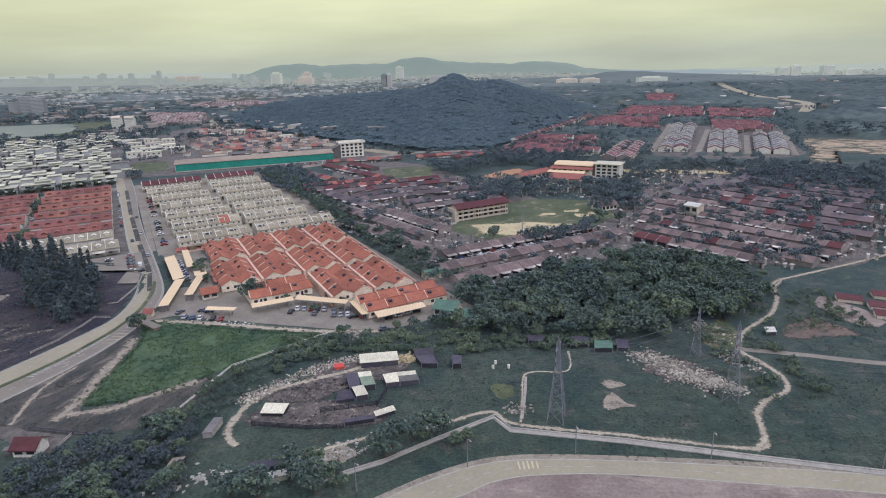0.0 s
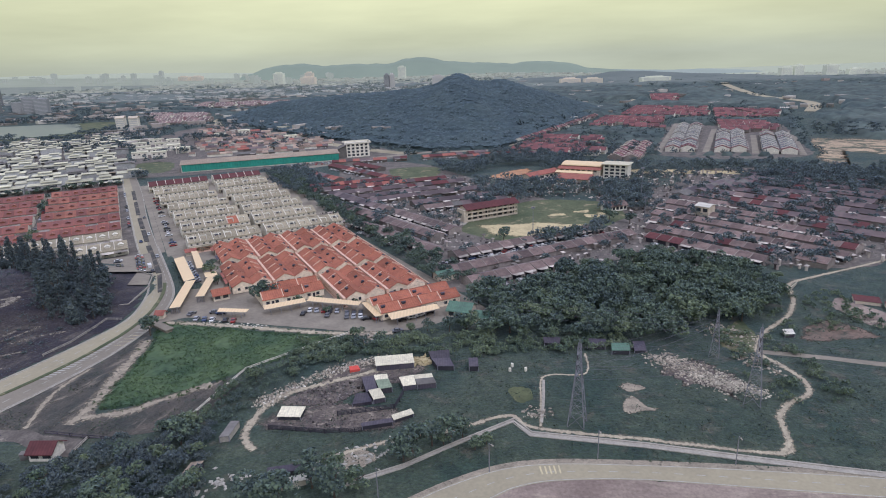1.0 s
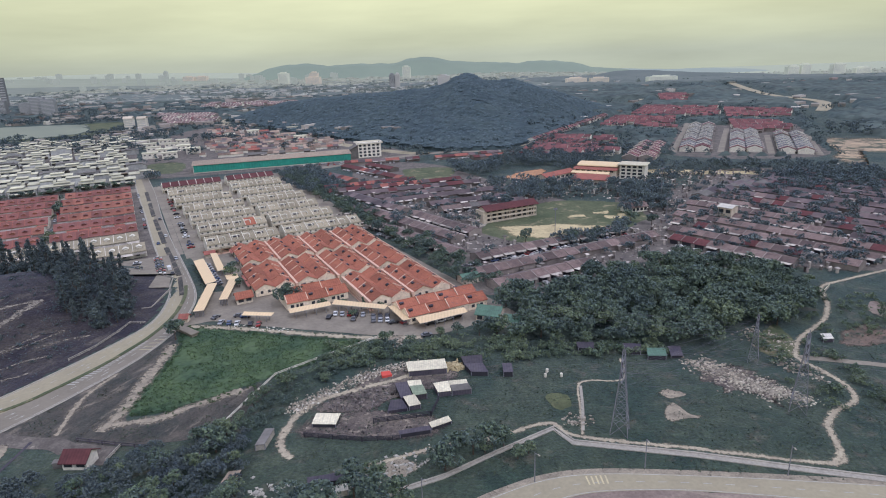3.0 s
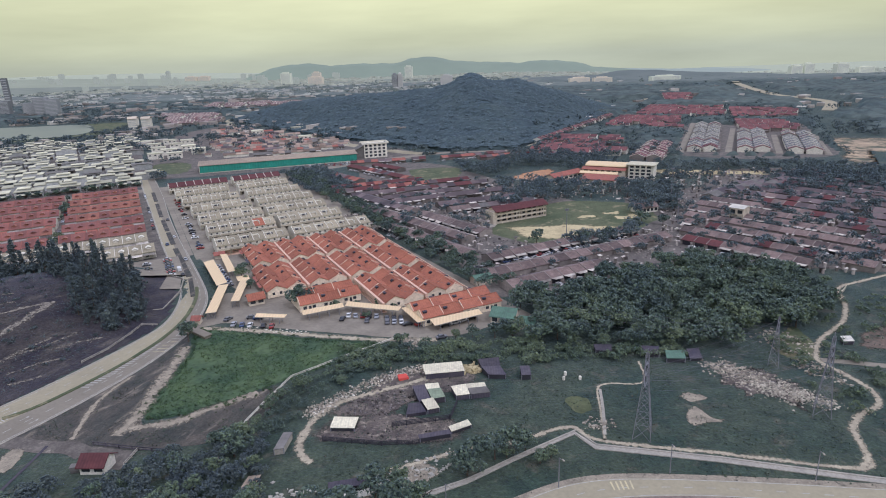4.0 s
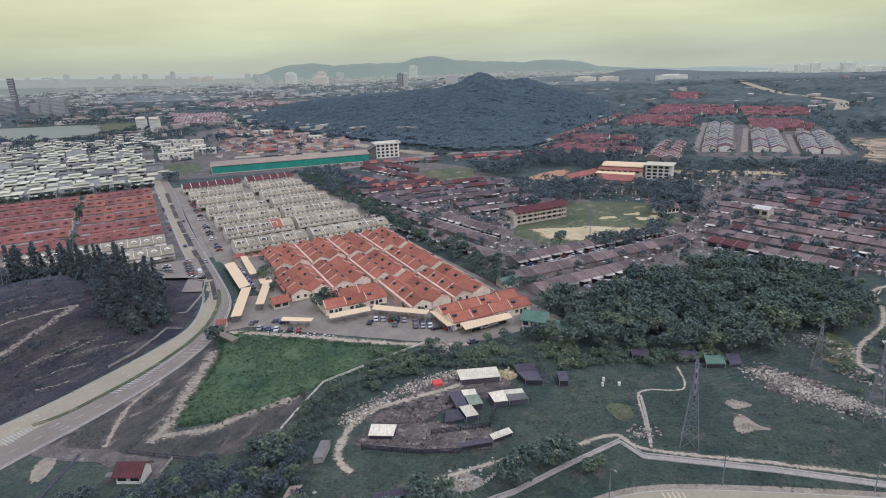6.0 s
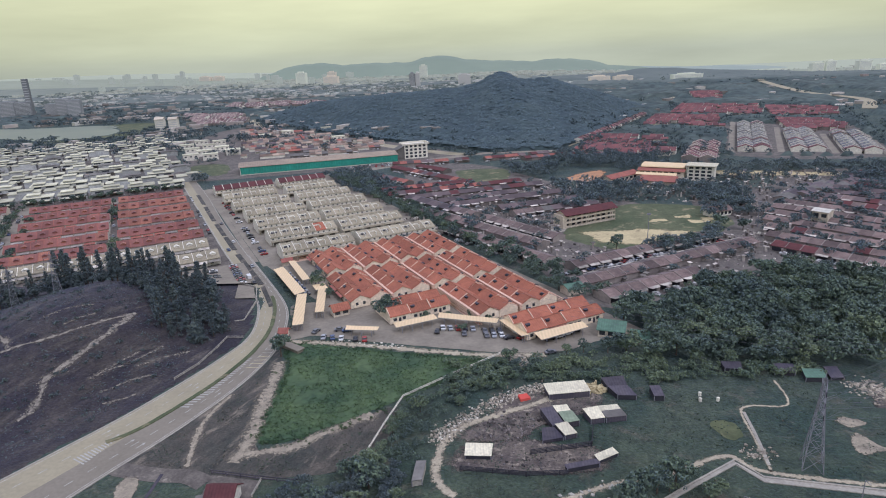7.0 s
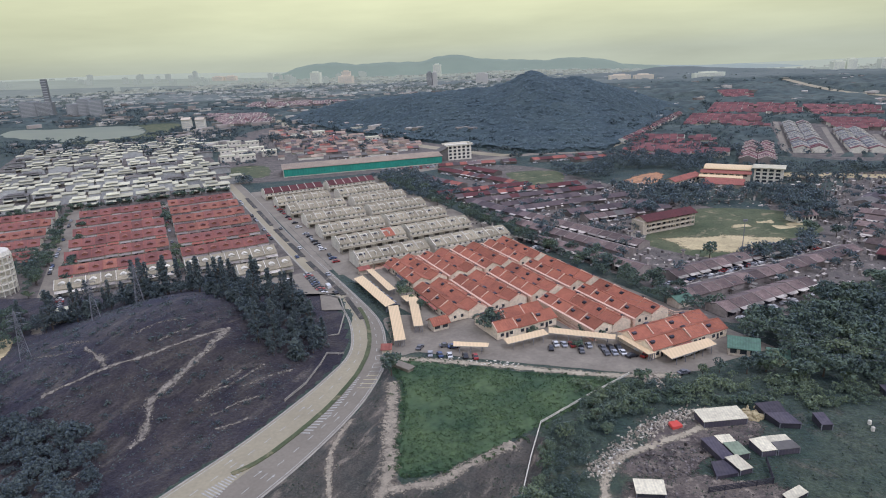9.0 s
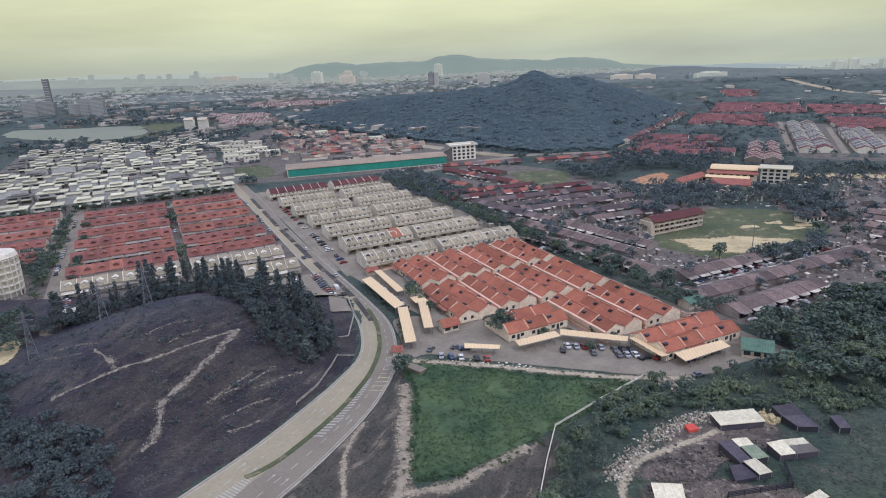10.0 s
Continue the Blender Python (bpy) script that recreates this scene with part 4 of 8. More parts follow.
# ---- houses ----


def cornered(shape, x0, x1, y, z0, z1, proud=0.06):
    return shape.box(x0, min(y, y - proud), z0, x1, max(y, y - proud), z1)


def strip_over(shape, x, wide, y0, y1, h, rise, lift):
    """A parapet of that width over both slopes at x."""
    m = (y0 + y1) / 2
    shape.slab((x - wide / 2, y0, h + lift), (x + wide / 2, y0, h + lift), (x + wide / 2, m, h + rise + lift), (x - wide / 2, m, h + rise + lift), 0.5)
    shape.slab((x - wide / 2, m, h + rise + lift), (x + wide / 2, m, h + rise + lift), (x + wide / 2, y1, h + lift), (x - wide / 2, y1, h + lift), 0.5)
    return shape


def orange_house(end, extra):
    """One single-storey unit with its ridge along x, 8.6 m wide and 8.5 m deep."""
    w, d, h, rise = 8.6, 8.4, 3.1, 2.1
    root = thing("terraced_house", "single-storey terraced house with orange tiled gable roof", "house", "orange-roofed terraces")
    part("wall", Shape().gable_wall(-w / 2, w / 2, -d / 2, d / 2, h, rise), M_GABLE, root)
    part("roof", Shape().gable_roof(-w / 2, w / 2 + (0.3 if end else 0), -d / 2, d / 2, h, rise, 0.35), M_ORANGE, root, "orange clay tiles")
    part("parapet", strip_over(Shape(), -w / 2 + 0.15, 0.34, -d / 2 + 0.2, d / 2 - 1.2, h, rise, 0.42), M_PARTY, root, "pinkish rendered party parapet")
    part("ridge_cap", Shape().box(-w / 2 + 0.4, -0.18, h + rise + 0.12, w / 2 - 0.1, 0.18, h + rise + 0.28), M_ORANGE, root)
    y = d * 0.20 * (1 if extra % 2 else -1)
    z = h + rise * (1 - abs(y) / (d / 2)) + 0.25
    well = part("air_well", Shape().box(-w / 2 + 1.2, y - 0.6, z - 0.5, -w / 2 + 2.7, y + 0.6, z + 0.25), M_DARK, root, "dark roof air well")
    part("cover", Shape().slab((-w / 2 + 1.1, y - 0.7, z + 0.40), (-w / 2 + 2.8, y - 0.7, z + 0.40), (-w / 2 + 2.8, y + 0.2, z + 0.6), (-w / 2 + 1.1, y + 0.2, z + 0.6), 0.08), M_SLATE, well)
    for x in (-2.2, 1.6):
        part("window", cornered(Shape(), x - 0.7, x + 0.7, -d / 2, 1.0, 2.2), M_GLASS, root)
    part("door", cornered(Shape(), -0.6, 0.4, -d / 2, 0.05, 2.1), M_DARK, root)
    if end:
        for k in (-1.6, 1.5):
            part("gable_window", Shape().box(w / 2 - 0.02, k - 0.55, 1.1, w / 2 + 0.07, k + 0.55, 2.3), M_GLASS, root)
    if extra > 1:
        part("porch_roof", Shape().slab((-w / 2 + 0.5, -d / 2 - 1.6, 2.5), (w / 2 - 0.5, -d / 2 - 1.6, 2.5), (w / 2 - 0.5, -d / 2 - 0.4, 2.75), (-w / 2 + 0.5, -d / 2 - 0.4, 2.75), 0.1), M_SLATE if extra == 3 else M_SALMON, root)
    return root


rng = random.Random(5)
HOUSES = {(e, k): orange_house(e, k) for e in (False, True) for k in (0, 1, 2, 3)}
used = set()


def put_house(table, key, x, y, z, turn):
    at = pose(x, y, z, 0, 0, turn)
    if table[key].name in used:
        return copy_thing(table[key], at)
    used.add(table[key].name)
    table[key].matrix_basis = at @ Matrix.Diagonal((*table[key].scale, 1))
    return table[key]


def orange_block(u0, v0, units, turn_along=True, rows=2):
    for r in range(rows):
        for k in range(units):
            if turn_along:
                x, y = uv(u0 + 4.3 + 8.65 * k, v0 + 4.3 + 8.5 * r)
                turn = -62
            else:
                x, y = uv(u0 + 4.3 + 8.5 * r, v0 + 4.3 + 8.65 * k)
                turn = 28
            end = k == units - 1
            face = turn + (180 if r and turn_along else 0)
            if face != turn:
                end = k == 0
            put_house(HOUSES, (end, rng.choice((0, 1, 0, 1, 2, 3))), x, y, 0.05 + 0.22 * ((k + r) % 2), face)


for v in (8.5, 26.9, 45.3, 63.7):
    orange_block(20.0, v, 4)
for v in (6.5, 25.3, 44.6, 63.7):
    orange_block(59.5, v, 4)
for v in (45.0, 63.7):
    orange_block(98.5, v, 4)
orange_block(100.0, 14.5, 3, False, 2)
orange_block(138.5, 51.0, 4, False, 2)

# Lanes and boundary walls of pinkish render.
wall = Shape()
for a, b in ((uv(15.5, -4), uv(15.5, 82)), (uv(16, 83), uv(134, 83)), (uv(134, 83), uv(136, 89))):
    wall.bar((*a, 1.0), (*b, 1.0), 0.3).bar((*a, 1.9), (*b, 1.9), 0.34).bar((*a, 0.3), (*b, 0.3), 0.3)
single("boundary_wall", wall, M_PARTY, "pinkish rendered boundary wall round the orange-roofed estate", "wall", "structure")
ribbon("back_lane", [uv(16.8, -3), uv(16.8, 82)], 3.2, M_PARTY, "pinkish concrete back lane behind the estate", "lane", 0.09, smooth=False)
for u0, u1, v in ((18, 57, 26.3), (18, 57, 44.7), (18, 57, 63.1), (59, 97, 24.3), (59, 97, 43.4), (59, 97, 62.9), (98, 135, 44.0), (98, 135, 63.0)):
    ribbon("back_lane", [uv(u0, v), uv(u1, v)], 1.8, M_PARTY, "narrow pinkish concrete back lane between gable rows", "lane", 0.10, smooth=False)
    w = Shape()
    a, b = uv(u0 + 1, v), uv(u1 - 1, v)
    w.bar((*a, 3.35), (*b, 3.35), 1.0).bar((*a, 2.4), (*b, 2.4), 1.0).bar((*a, 1.0), (*b, 1.0), 1.0)
    single("lane_wall", w, M_PARTY, "pinkish rendered wall between back yards", "wall", "structure")


def grey_house(kind):
    """One two-storey unit, ridge along x, front towards -y; 6.5 m wide and 15 m deep."""
    w, h, rise, y0, y1 = 6.5, 4.9, 2.5, -7.8, 7.8
    roofing = {0: M_GREYROOF, 1: M_GREYROOF, 2: M_ORANGE, 3: M_MAROON}[kind]
    root = thing("terraced_house", "two-storey white terraced house with maroon roof" if kind == 3 else "two-storey white terraced house with grey-beige tiled roof", "house", "grey-roofed terraces")
    part("wall", Shape().gable_wall(-w / 2, w / 2, y0, y1, h, rise), M_WHITE, root)
    part("roof", Shape().gable_roof(-w / 2, w / 2, y0, y1, h, rise, 0.5), roofing, root)
    part("party_wall", strip_over(Shape(), -w / 2 + 0.2, 0.34, y0 - 0.3, y1 + 0.3, h, rise, 0.5), M_WHITE, root, "white raised party wall")
    part("porch", Shape().box(-w / 2 + 0.2, y0 - 3.6, 2.7, w / 2 - 0.2, y0, 2.95).box(-w / 2 + 0.2, y0 - 3.6, 0, -w / 2 + 0.5, y0 - 3.3, 2.7).box(w / 2 - 0.5, y0 - 3.6, 0, w / 2 - 0.2, y0 - 3.3, 2.7), M_GREYROOF, root, "flat porch roof on two posts")
    for x in (-1.6, 1.5):
        part("window", cornered(Shape(), x - 0.5, x + 0.5, y0, 3.4, 4.2), M_GLASS, root)
    # flat panel: its darker colour stands for the shade below the porch
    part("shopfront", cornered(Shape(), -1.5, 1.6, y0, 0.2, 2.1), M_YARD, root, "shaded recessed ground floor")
    if kind != 3:
        zr = h + rise * 0.62
        part("parapet_return", Shape().box(-w / 2 + 0.2, -3.1, zr - 0.4, 0.4, -2.75, zr + 0.75).box(0.1, -6.6, h - 0.3, 0.45, -2.75, zr + 0.6), M_WHITE, root, "white stepped parapet on the roof slope")
    if kind == 1:
        z = h + rise * 0.5
        light = part("roof_light", Shape().slab((-1.9, -4.6, z - 0.02), (1.7, -4.6, z - 0.02), (1.7, -3.0, z + 0.60), (-1.9, -3.0, z + 0.60), 0.3), M_DARK, root, "dark roof light")
        part("hood", Shape().box(-2.1, -3.0, z + 0.3, 1.9, -2.7, z + 1.0).box(-2.2, -4.7, z - 0.1, -1.9, -2.7, z + 0.9), M_WHITE, light, "white rendered hood")
    return root


GREYS = {k: grey_house(k) for k in (0, 1, 2, 3)}
for u, v0, v1 in ((6, -3, 35), (6, 39, 82), (-26, -3, 35), (-26, 38.5, 78), (-57, -4, 34), (-57, 38, 76), (-89, -5, 34), (-89, 38, 76), (-121, -8, 33), (-121, 37, 75), (-153, -10, 32), (-153, 36, 75), (-190, -12, 36), (-190, 38, 80)):
    for k in range(round((v1 - v0) / 6.5)):
        x, y = uv(u, v0 + 3.25 + 6.5 * k)
        kind = 3 if u == -190 else 2 if (u == -26 and v0 < 0 and k == 4) else (1 if (u > -60 and k % 2 == 0) or rng.random() < 0.25 else 0)
        put_house(GREYS, kind, x, y, 0.03, 28)


def red_house(kind):
    w, h, rise, y0, y1 = 6.5, 3.6, 2.5, -8.2, 7.0
    root = thing("terraced_house", "terraced house with pale front and red ridge" if kind == 1 else "terraced house with red tiled roof and small front awning", "house", "red-roofed terraces")
    part("wall", Shape().gable_wall(-w / 2, w / 2, y0, y1, h, rise), M_WHITE if kind else M_CREAMWALL, root)
    part("roof", Shape().gable_roof(-w / 2, w / 2, y0, y1, h, rise, 0.5), (M_REDROOF, M_GREYROOF, M_REDROOF, M_BRICKROOF)[kind], root)
    part("parapet", strip_over(Shape(), -w / 2 + 0.15, 0.3, y0, y1, h, rise, 0.36), (M_SALMON, M_WHITE, M_SALMON, M_SALMON)[kind], root)
    part("awning", Shape().slab((-w / 2 + 0.3, y0 - 3.2, 2.6), (w / 2 - 0.3, y0 - 3.2, 2.6), (w / 2 - 0.3, y0 - 0.2, 3.0), (-w / 2 + 0.3, y0 - 0.2, 3.0), 0.12), (M_DUSTWALL, M_AWNING, M_SALMON, M_BROWNROOF)[kind], root)
    part("dormer", Shape().box(-1.1, y0 + 2.4, h + 0.4, 1.3, y0 + 4.8, h + 1.75).slab((-1.4, y0 + 2.1, h + 1.7), (0.1, y0 + 2.1, h + 2.35), (0.1, y0 + 5.4, h + 2.35), (-1.4, y0 + 5.4, h + 1.7), 0.12).slab((0.1, y0 + 2.1, h + 2.35), (1.6, y0 + 2.1, h + 1.7), (1.6, y0 + 5.4, h + 1.7), (0.1, y0 + 5.4, h + 2.35), 0.12), (M_BRICKROOF, M_WHITE, M_REDROOF, M_REDROOF)[kind], root, "small gabled roof dormer")
    part("window", cornered(Shape(), -1.9, -0.2, y0, 1.0, 2.3), M_GLASS, root)
    return root


REDS = {k: red_house(k) for k in (0, 1, 2, 3)}
for u, v0, v1 in [(u, a, b) for u in (-198, -170, -142, -114, -86, -58) for a, b in ((-137, -86), (-80, -36))] + [(-35, -137, -86), (-35, -80, -34), (-9, -58, -32)] + [(u, -205, -150) for u in (-215, -187, -159, -131, -103)]:
    roofs = rng.choice(((0, 0, 2), (0, 2, 0, 0, 3), (3, 3, 3, 0), (0, 0, 2)))
    for k in range(round((v1 - v0) / 6.5)):
        x, y = uv(u, v0 + 3.25 + 6.5 * k)
        put_house(REDS, 1 if u > -40 else rng.choice(roofs), x, y, 0.03 + 0.2 * (k % 3 == 0), 28)


def white_villa(kind):
    """A pair of semi-detached villas under flat stepped roofs, some 22 m wide."""
    w, d = (22.0, 20.0, 24.0, 18.0)[kind], (13.0, 14.0, 12.0, 13.5)[kind]
    h, top, e0, e1 = (5.6, 5.2, 5.8, 5.0)[kind], (7.6, 7.0, 7.4, 5.9)[kind], (-0.28, -0.40, -0.10, -0.34)[kind], (0.20, 0.05, 0.38, 0.30)[kind]
    slab = (M_WHITEROOF, M_WHITEROOF, M_WHITEROOF, M_PALEGREY)[kind]
    root = thing("semi_detached_villa", ("white semi-detached villas with flat stepped roofs", "white semi-detached villas with a raised corner storey", "wide white villas with flat stepped roofs", "lower villas with pale grey flat roofs")[kind], "house", "white villas")
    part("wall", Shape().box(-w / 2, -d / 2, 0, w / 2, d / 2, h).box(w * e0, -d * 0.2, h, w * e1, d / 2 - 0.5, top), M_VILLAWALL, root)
    part("roof", Shape().box(-w / 2 - 0.5, -d / 2 - 0.6, h, w * e0, d / 2 + 0.4, h + 0.3).box(w * e1, -d / 2 - 0.6, h, w / 2 + 0.5, d / 2 + 0.4, h + 0.3).box(w * e0, -d / 2 - 0.6, h, w * e1, -d * 0.2, h + 0.3), slab, root, "flat roof slab")
    part("upper_roof", Shape().box(w * e0 - 0.4, -d * 0.25, top, w * e1 + 0.4, d / 2 + 0.2, top + 0.3), slab, root)
    part("porch", Shape().box(-w / 2 + 1, -d / 2 - 5, 2.8, -1.5, -d / 2, 3.1), M_WHITEROOF if kind % 2 else M_PALEGREY, root)
    part("porch", Shape().box(1.5, -d / 2 - 5, 2.8, w / 2 - 1, -d / 2, 3.1), M_WHITEROOF if kind % 2 else M_TAN, root)
    for x in (-0.25, 0.25):
        part("window", cornered(Shape(), x * w - 3.2, x * w + 3.2, -d / 2, 3.6, 4.9, 0.08), M_GLASS, root)
    # dark sheet on the wall in place of the shade under the porches
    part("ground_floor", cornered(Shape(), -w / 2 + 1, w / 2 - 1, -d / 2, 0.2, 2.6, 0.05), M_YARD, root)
    return root


VILLAS = {k: white_villa(k) for k in range(4)}
for i, u in enumerate((-250, -278, -309, -340, -371, -403, -436, -470, -505, -541, -578, -616, -655)):
    v = -228 - (4 if i % 2 else 0)
    while v < -32:
        kind = rng.choice((0, 0, 1, 1, 2, 3))
        w = (22.0, 20.0, 24.0, 18.0)[kind]
        if not (i == 0 and v < -210) and rng.random() > 0.05:
            put_house(VILLAS, kind, *uv(u + rng.uniform(-1.5, 1.5), v + w / 2), 0.03, 28 + (180 if i % 2 else 0))
        v += w + rng.choice((2.0, 3.0, 3.5, 7.0))


def village_house(kind):
    w, h, rise, y0, y1 = 6.7, 2.7, 1.5, -4.8, 4.8
    roofing = {0: M_BROWNROOF, 1: M_BROWNROOF, 2: M_MAROON, 3: M_SALMON, 4: M_PALEGREY}[kind]
    root = thing("village_terraced_house", "low terraced house with weathered %s roof" % {0: "dark brown tiled", 1: "dark brown tiled", 2: "maroon", 3: "faded red", 4: "pale grey"}[kind], "house", "brown-roofed village terraces")
    part("wall", Shape().gable_wall(-w / 2, w / 2, y0, y1, h, rise), M_DUSTWALL, root)
    part("roof", Shape().gable_roof(-w / 2, w / 2, y0, y1, h, rise, 0.5), roofing, root)
    if kind in (1, 3):
        part("awning", Shape().slab((-w / 2 + 0.5, y0 - 2.0, 2.5), (w / 2 - 0.7, y0 - 2.0, 2.5), (w / 2 - 0.7, y0 - 0.3, 2.9), (-w / 2 + 0.5, y0 - 0.3, 2.9), 0.12), M_AWNING, root, "tin front awning")
    elif kind == 0:
        part("awning", Shape().slab((-w / 2 + 1.6, y0 - 1.8, 2.5), (w / 2 - 0.9, y0 - 1.8, 2.5), (w / 2 - 0.2, y0 - 0.3, 2.9), (-w / 2 + 0.2, y0 - 0.3, 2.9), 0.12), M_AWNING, root)
    part("party_wall", strip_over(Shape(), -w / 2 + 0.15, 0.26, y0 - 0.3, y1 + 0.3, h, rise, 0.34), M_DUSTWALL, root)
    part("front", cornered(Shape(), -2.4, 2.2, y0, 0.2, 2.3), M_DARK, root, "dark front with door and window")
    return root


COTTAGES = {k: village_house(k) for k in (0, 1, 2, 3, 4)}


MASS = {}


def mass_house(x, y, turn, w, y0, y1, h, rise, roofmat, wallmat=M_CREAMWALL, parapet=None, awning=None):
    """A far house joined into the mass of its roof colour, with a party parapet and a front awning where it has them."""
    c, s = math.cos(radians(turn)), math.sin(radians(turn))
    pieces = [(wallmat, Shape().gable_wall(-w / 2, w / 2, y0, y1, h, rise)), (roofmat, Shape().gable_roof(-w / 2, w / 2, y0, y1, h, rise, 0.5))]
    if parapet:
        pieces.append((parapet, strip_over(Shape(), -w / 2 + 0.2, 0.38, y0 - 0.4, y1 + 0.4, h, rise, 0.55)))
    if awning:
        pieces.append((awning, Shape().slab((-w / 2 + 0.6, y0 - 2.2, 2.4), (w / 2 - 0.8, y0 - 2.2, 2.4), (w / 2 - 0.8, y0 - 0.5, 2.8), (-w / 2 + 0.6, y0 - 0.5, 2.8), 0.12)))
    for mat, sh in pieces:
        into = MASS.setdefault(mat, Shape())
        k = len(into.v)
        into.v += [(x + c * a - s * b, y + s * a + c * b, z + 0.03) for a, b, z in sh.v]
        into.f += [tuple(k + i for i in f) for f in sh.f]


M_CARMIX = material("mixed_car_paint", (0.62, 0.61, 0.58), (0.05, 0.05, 0.058), 3.5, spread=0.5, per="island", rough=0.4, spec=0.4)
CARMASS = Shape()


def lane_car(x, y, turn):
    """A small parked car, joined into the mass of those in the lanes: body, bonnet and cabin."""
    c, s = math.cos(radians(turn)), math.sin(radians(turn))
    sh = Shape().box(-2.0, -0.8, 0.3, 2.0, 0.8, 0.95)
    a = [(-1.5, -0.75, 0.95), (0.9, -0.75, 0.95), (0.9, 0.75, 0.95), (-1.5, 0.75, 0.95)]
    b = [(-1.1, -0.62, 1.45), (0.3, -0.62, 1.45), (0.3, 0.62, 1.45), (-1.1, 0.62, 1.45)]
    sh.face(*b)
    for i in range(4):
        sh.face(a[i], a[(i + 1) % 4], b[(i + 1) % 4], b[i])
    k = len(CARMASS.v)
    CARMASS.v += [(x + c * p - s * q, y + s * p + c * q, z + 0.03) for p, q, z in sh.v]
    CARMASS.f += [tuple(k + i for i in f) for f in sh.f]


def before(x, y, turn, p, q):
    """The point p along and q across from a house that stands there, turned so."""
    c, s = math.cos(radians(turn)), math.sin(radians(turn))
    return x + c * p - s * q, y + s * p + c * q


lane_rng = random.Random(44)


def village_row(x0, y0, x1, y1, palette, skip=0.04, flip=False):
    d = math.hypot(x1 - x0, y1 - y0)
    turn = math.degrees(math.atan2(y1 - y0, x1 - x0)) + (180 if flip else 0)
    for k in range(int(d / 6.7)):
        if rng.random() < skip:
            continue
        t = (k + 0.5) * 6.7 / d
        x, y, kind = x0 + (x1 - x0) * t, y0 + (y1 - y0) * t, rng.choice(palette)
        if y > 400 or x > 190:
            mass_house(x, y, turn, 6.7, -4.8, 4.8, 2.7, 1.5, {0: M_BROWNFAR, 1: M_BROWNFAR, 2: M_MAROON, 3: M_SALMON, 4: M_PALEGREY, 5: M_TANROOF}[kind], M_WHITE if kind == 5 else M_SHADEWALL, None, M_LEANTO if rng.random() < 0.4 else None)
        else:
            put_house(COTTAGES, kind, x, y, 0.03 + rng.uniform(0, 0.06), turn)
        if lane_rng.random() < 0.75:
            lane_car(*before(x, y, turn, lane_rng.uniform(-2.5, 2.5), -7.2 - lane_rng.uniform(0, 1.2)), turn + lane_rng.choice((0, 0, 90, 180, 84)))


def fill_rows(poly, turn, pitch, palette, gap=6.7, skip=0.015):
    """Rows of houses at that turn across a whole area."""
    c, s = math.cos(radians(turn)), math.sin(radians(turn))
    q = [(x * c + y * s, -x * s + y * c) for x, y in poly]
    b, k = min(p[1] for p in q) + pitch * 0.6, 0
    while b < max(p[1] for p in q):
        cuts = sorted(x0 + (x1 - x0) * (b - y0) / (y1 - y0) for (x0, y0), (x1, y1) in zip(q, q[1:] + q[:1]) if (y0 > b) != (y1 > b))
        for a0, a1 in zip(cuts[::2], cuts[1::2]):
            a0, a1 = a0 + rng.uniform(0, 4), a1 - rng.uniform(0, 4)
            while a1 - a0 > 14:
                run = min(a1 - a0, rng.uniform(60, 130))
                village_row(a0 * c - b * s, a0 * s + b * c, (a0 + run) * c - b * s, (a0 + run) * s + b * c, palette, skip, k % 2 == 1)
                a0 += run + rng.uniform(4, 9)
        b += pitch + rng.uniform(-0.8, 0.8)
        k += 1


BROWN = (0, 0, 1, 0, 1)
MIXED = (0, 0, 1, 2, 3)
for k, (a, b) in enumerate((((2, 252), (52, 279)), ((-8, 266), (98, 322)), ((-4, 290), (84, 336)))):
    village_row(*a, *b, BROWN, skip=0.0, flip=k % 2 == 1)
fill_rows([(-92, 450), (-62, 362), (-14, 286), (4, 302), (0, 350), (-10, 368), (-36, 404), (-74, 448)], -52, 15.6, BROWN)
RED_MIX = (2, 2, 2, 2, 3, 0)
for a, b, mix in (((-114, 579), (-54, 506), RED_MIX), ((-100, 592), (-62, 548), RED_MIX), ((-118, 598), (-40, 612), (2, 3, 3, 0)), ((-30, 612), (8, 622), (2, 3, 3)), ((-108, 460), (-6, 497), RED_MIX), ((-114, 476), (-44, 501), RED_MIX), ((-125, 540), (-92, 500), RED_MIX), ((-94, 445), (10, 483), (0, 0, 1, 2)),
                  ((-62, 420), (24, 454), BROWN), ((-30, 407), (42, 434), BROWN), ((-22, 392), (38, 415), (0, 0, 1, 4)), ((-70, 432), (-10, 458), BROWN)):
    village_row(*a, *b, mix, skip=0.02)
fill_rows([(96, 304), (128, 268), (172, 258), (214, 284), (302, 420), (272, 495), (222, 470), (190, 420), (150, 398), (128, 382), (112, 350)], -49, 15.6, (0, 0, 1, 0, 1, 0, 0, 1, 0, 2))
for k in range(4):
    x, y = 150 + 17 * k, 405 + 9 * k
    village_row(x, y, x + 42, y + 42, (4, 0, 4, 0, 1), skip=0.12)
for off in (0, 42, 84, 126, 168):
    ribbon("shop_street", [(-400 + 0.62 * off, 958 - off * 0.98), (-330 + 0.62 * off, 980 - off), (-240 + 0.5 * off, 1008 - 1.05 * off)][:2], 6, M_STREET, "grey street between shops", "road", 0.05, smooth=False)
patch("corner_lawn", [(-332, 644), (-299, 650), (-278, 600), (-286, 580), (-309, 591)], M_LAWN, "grass plot at the street corner", "grass", 0.07, ragged=3)
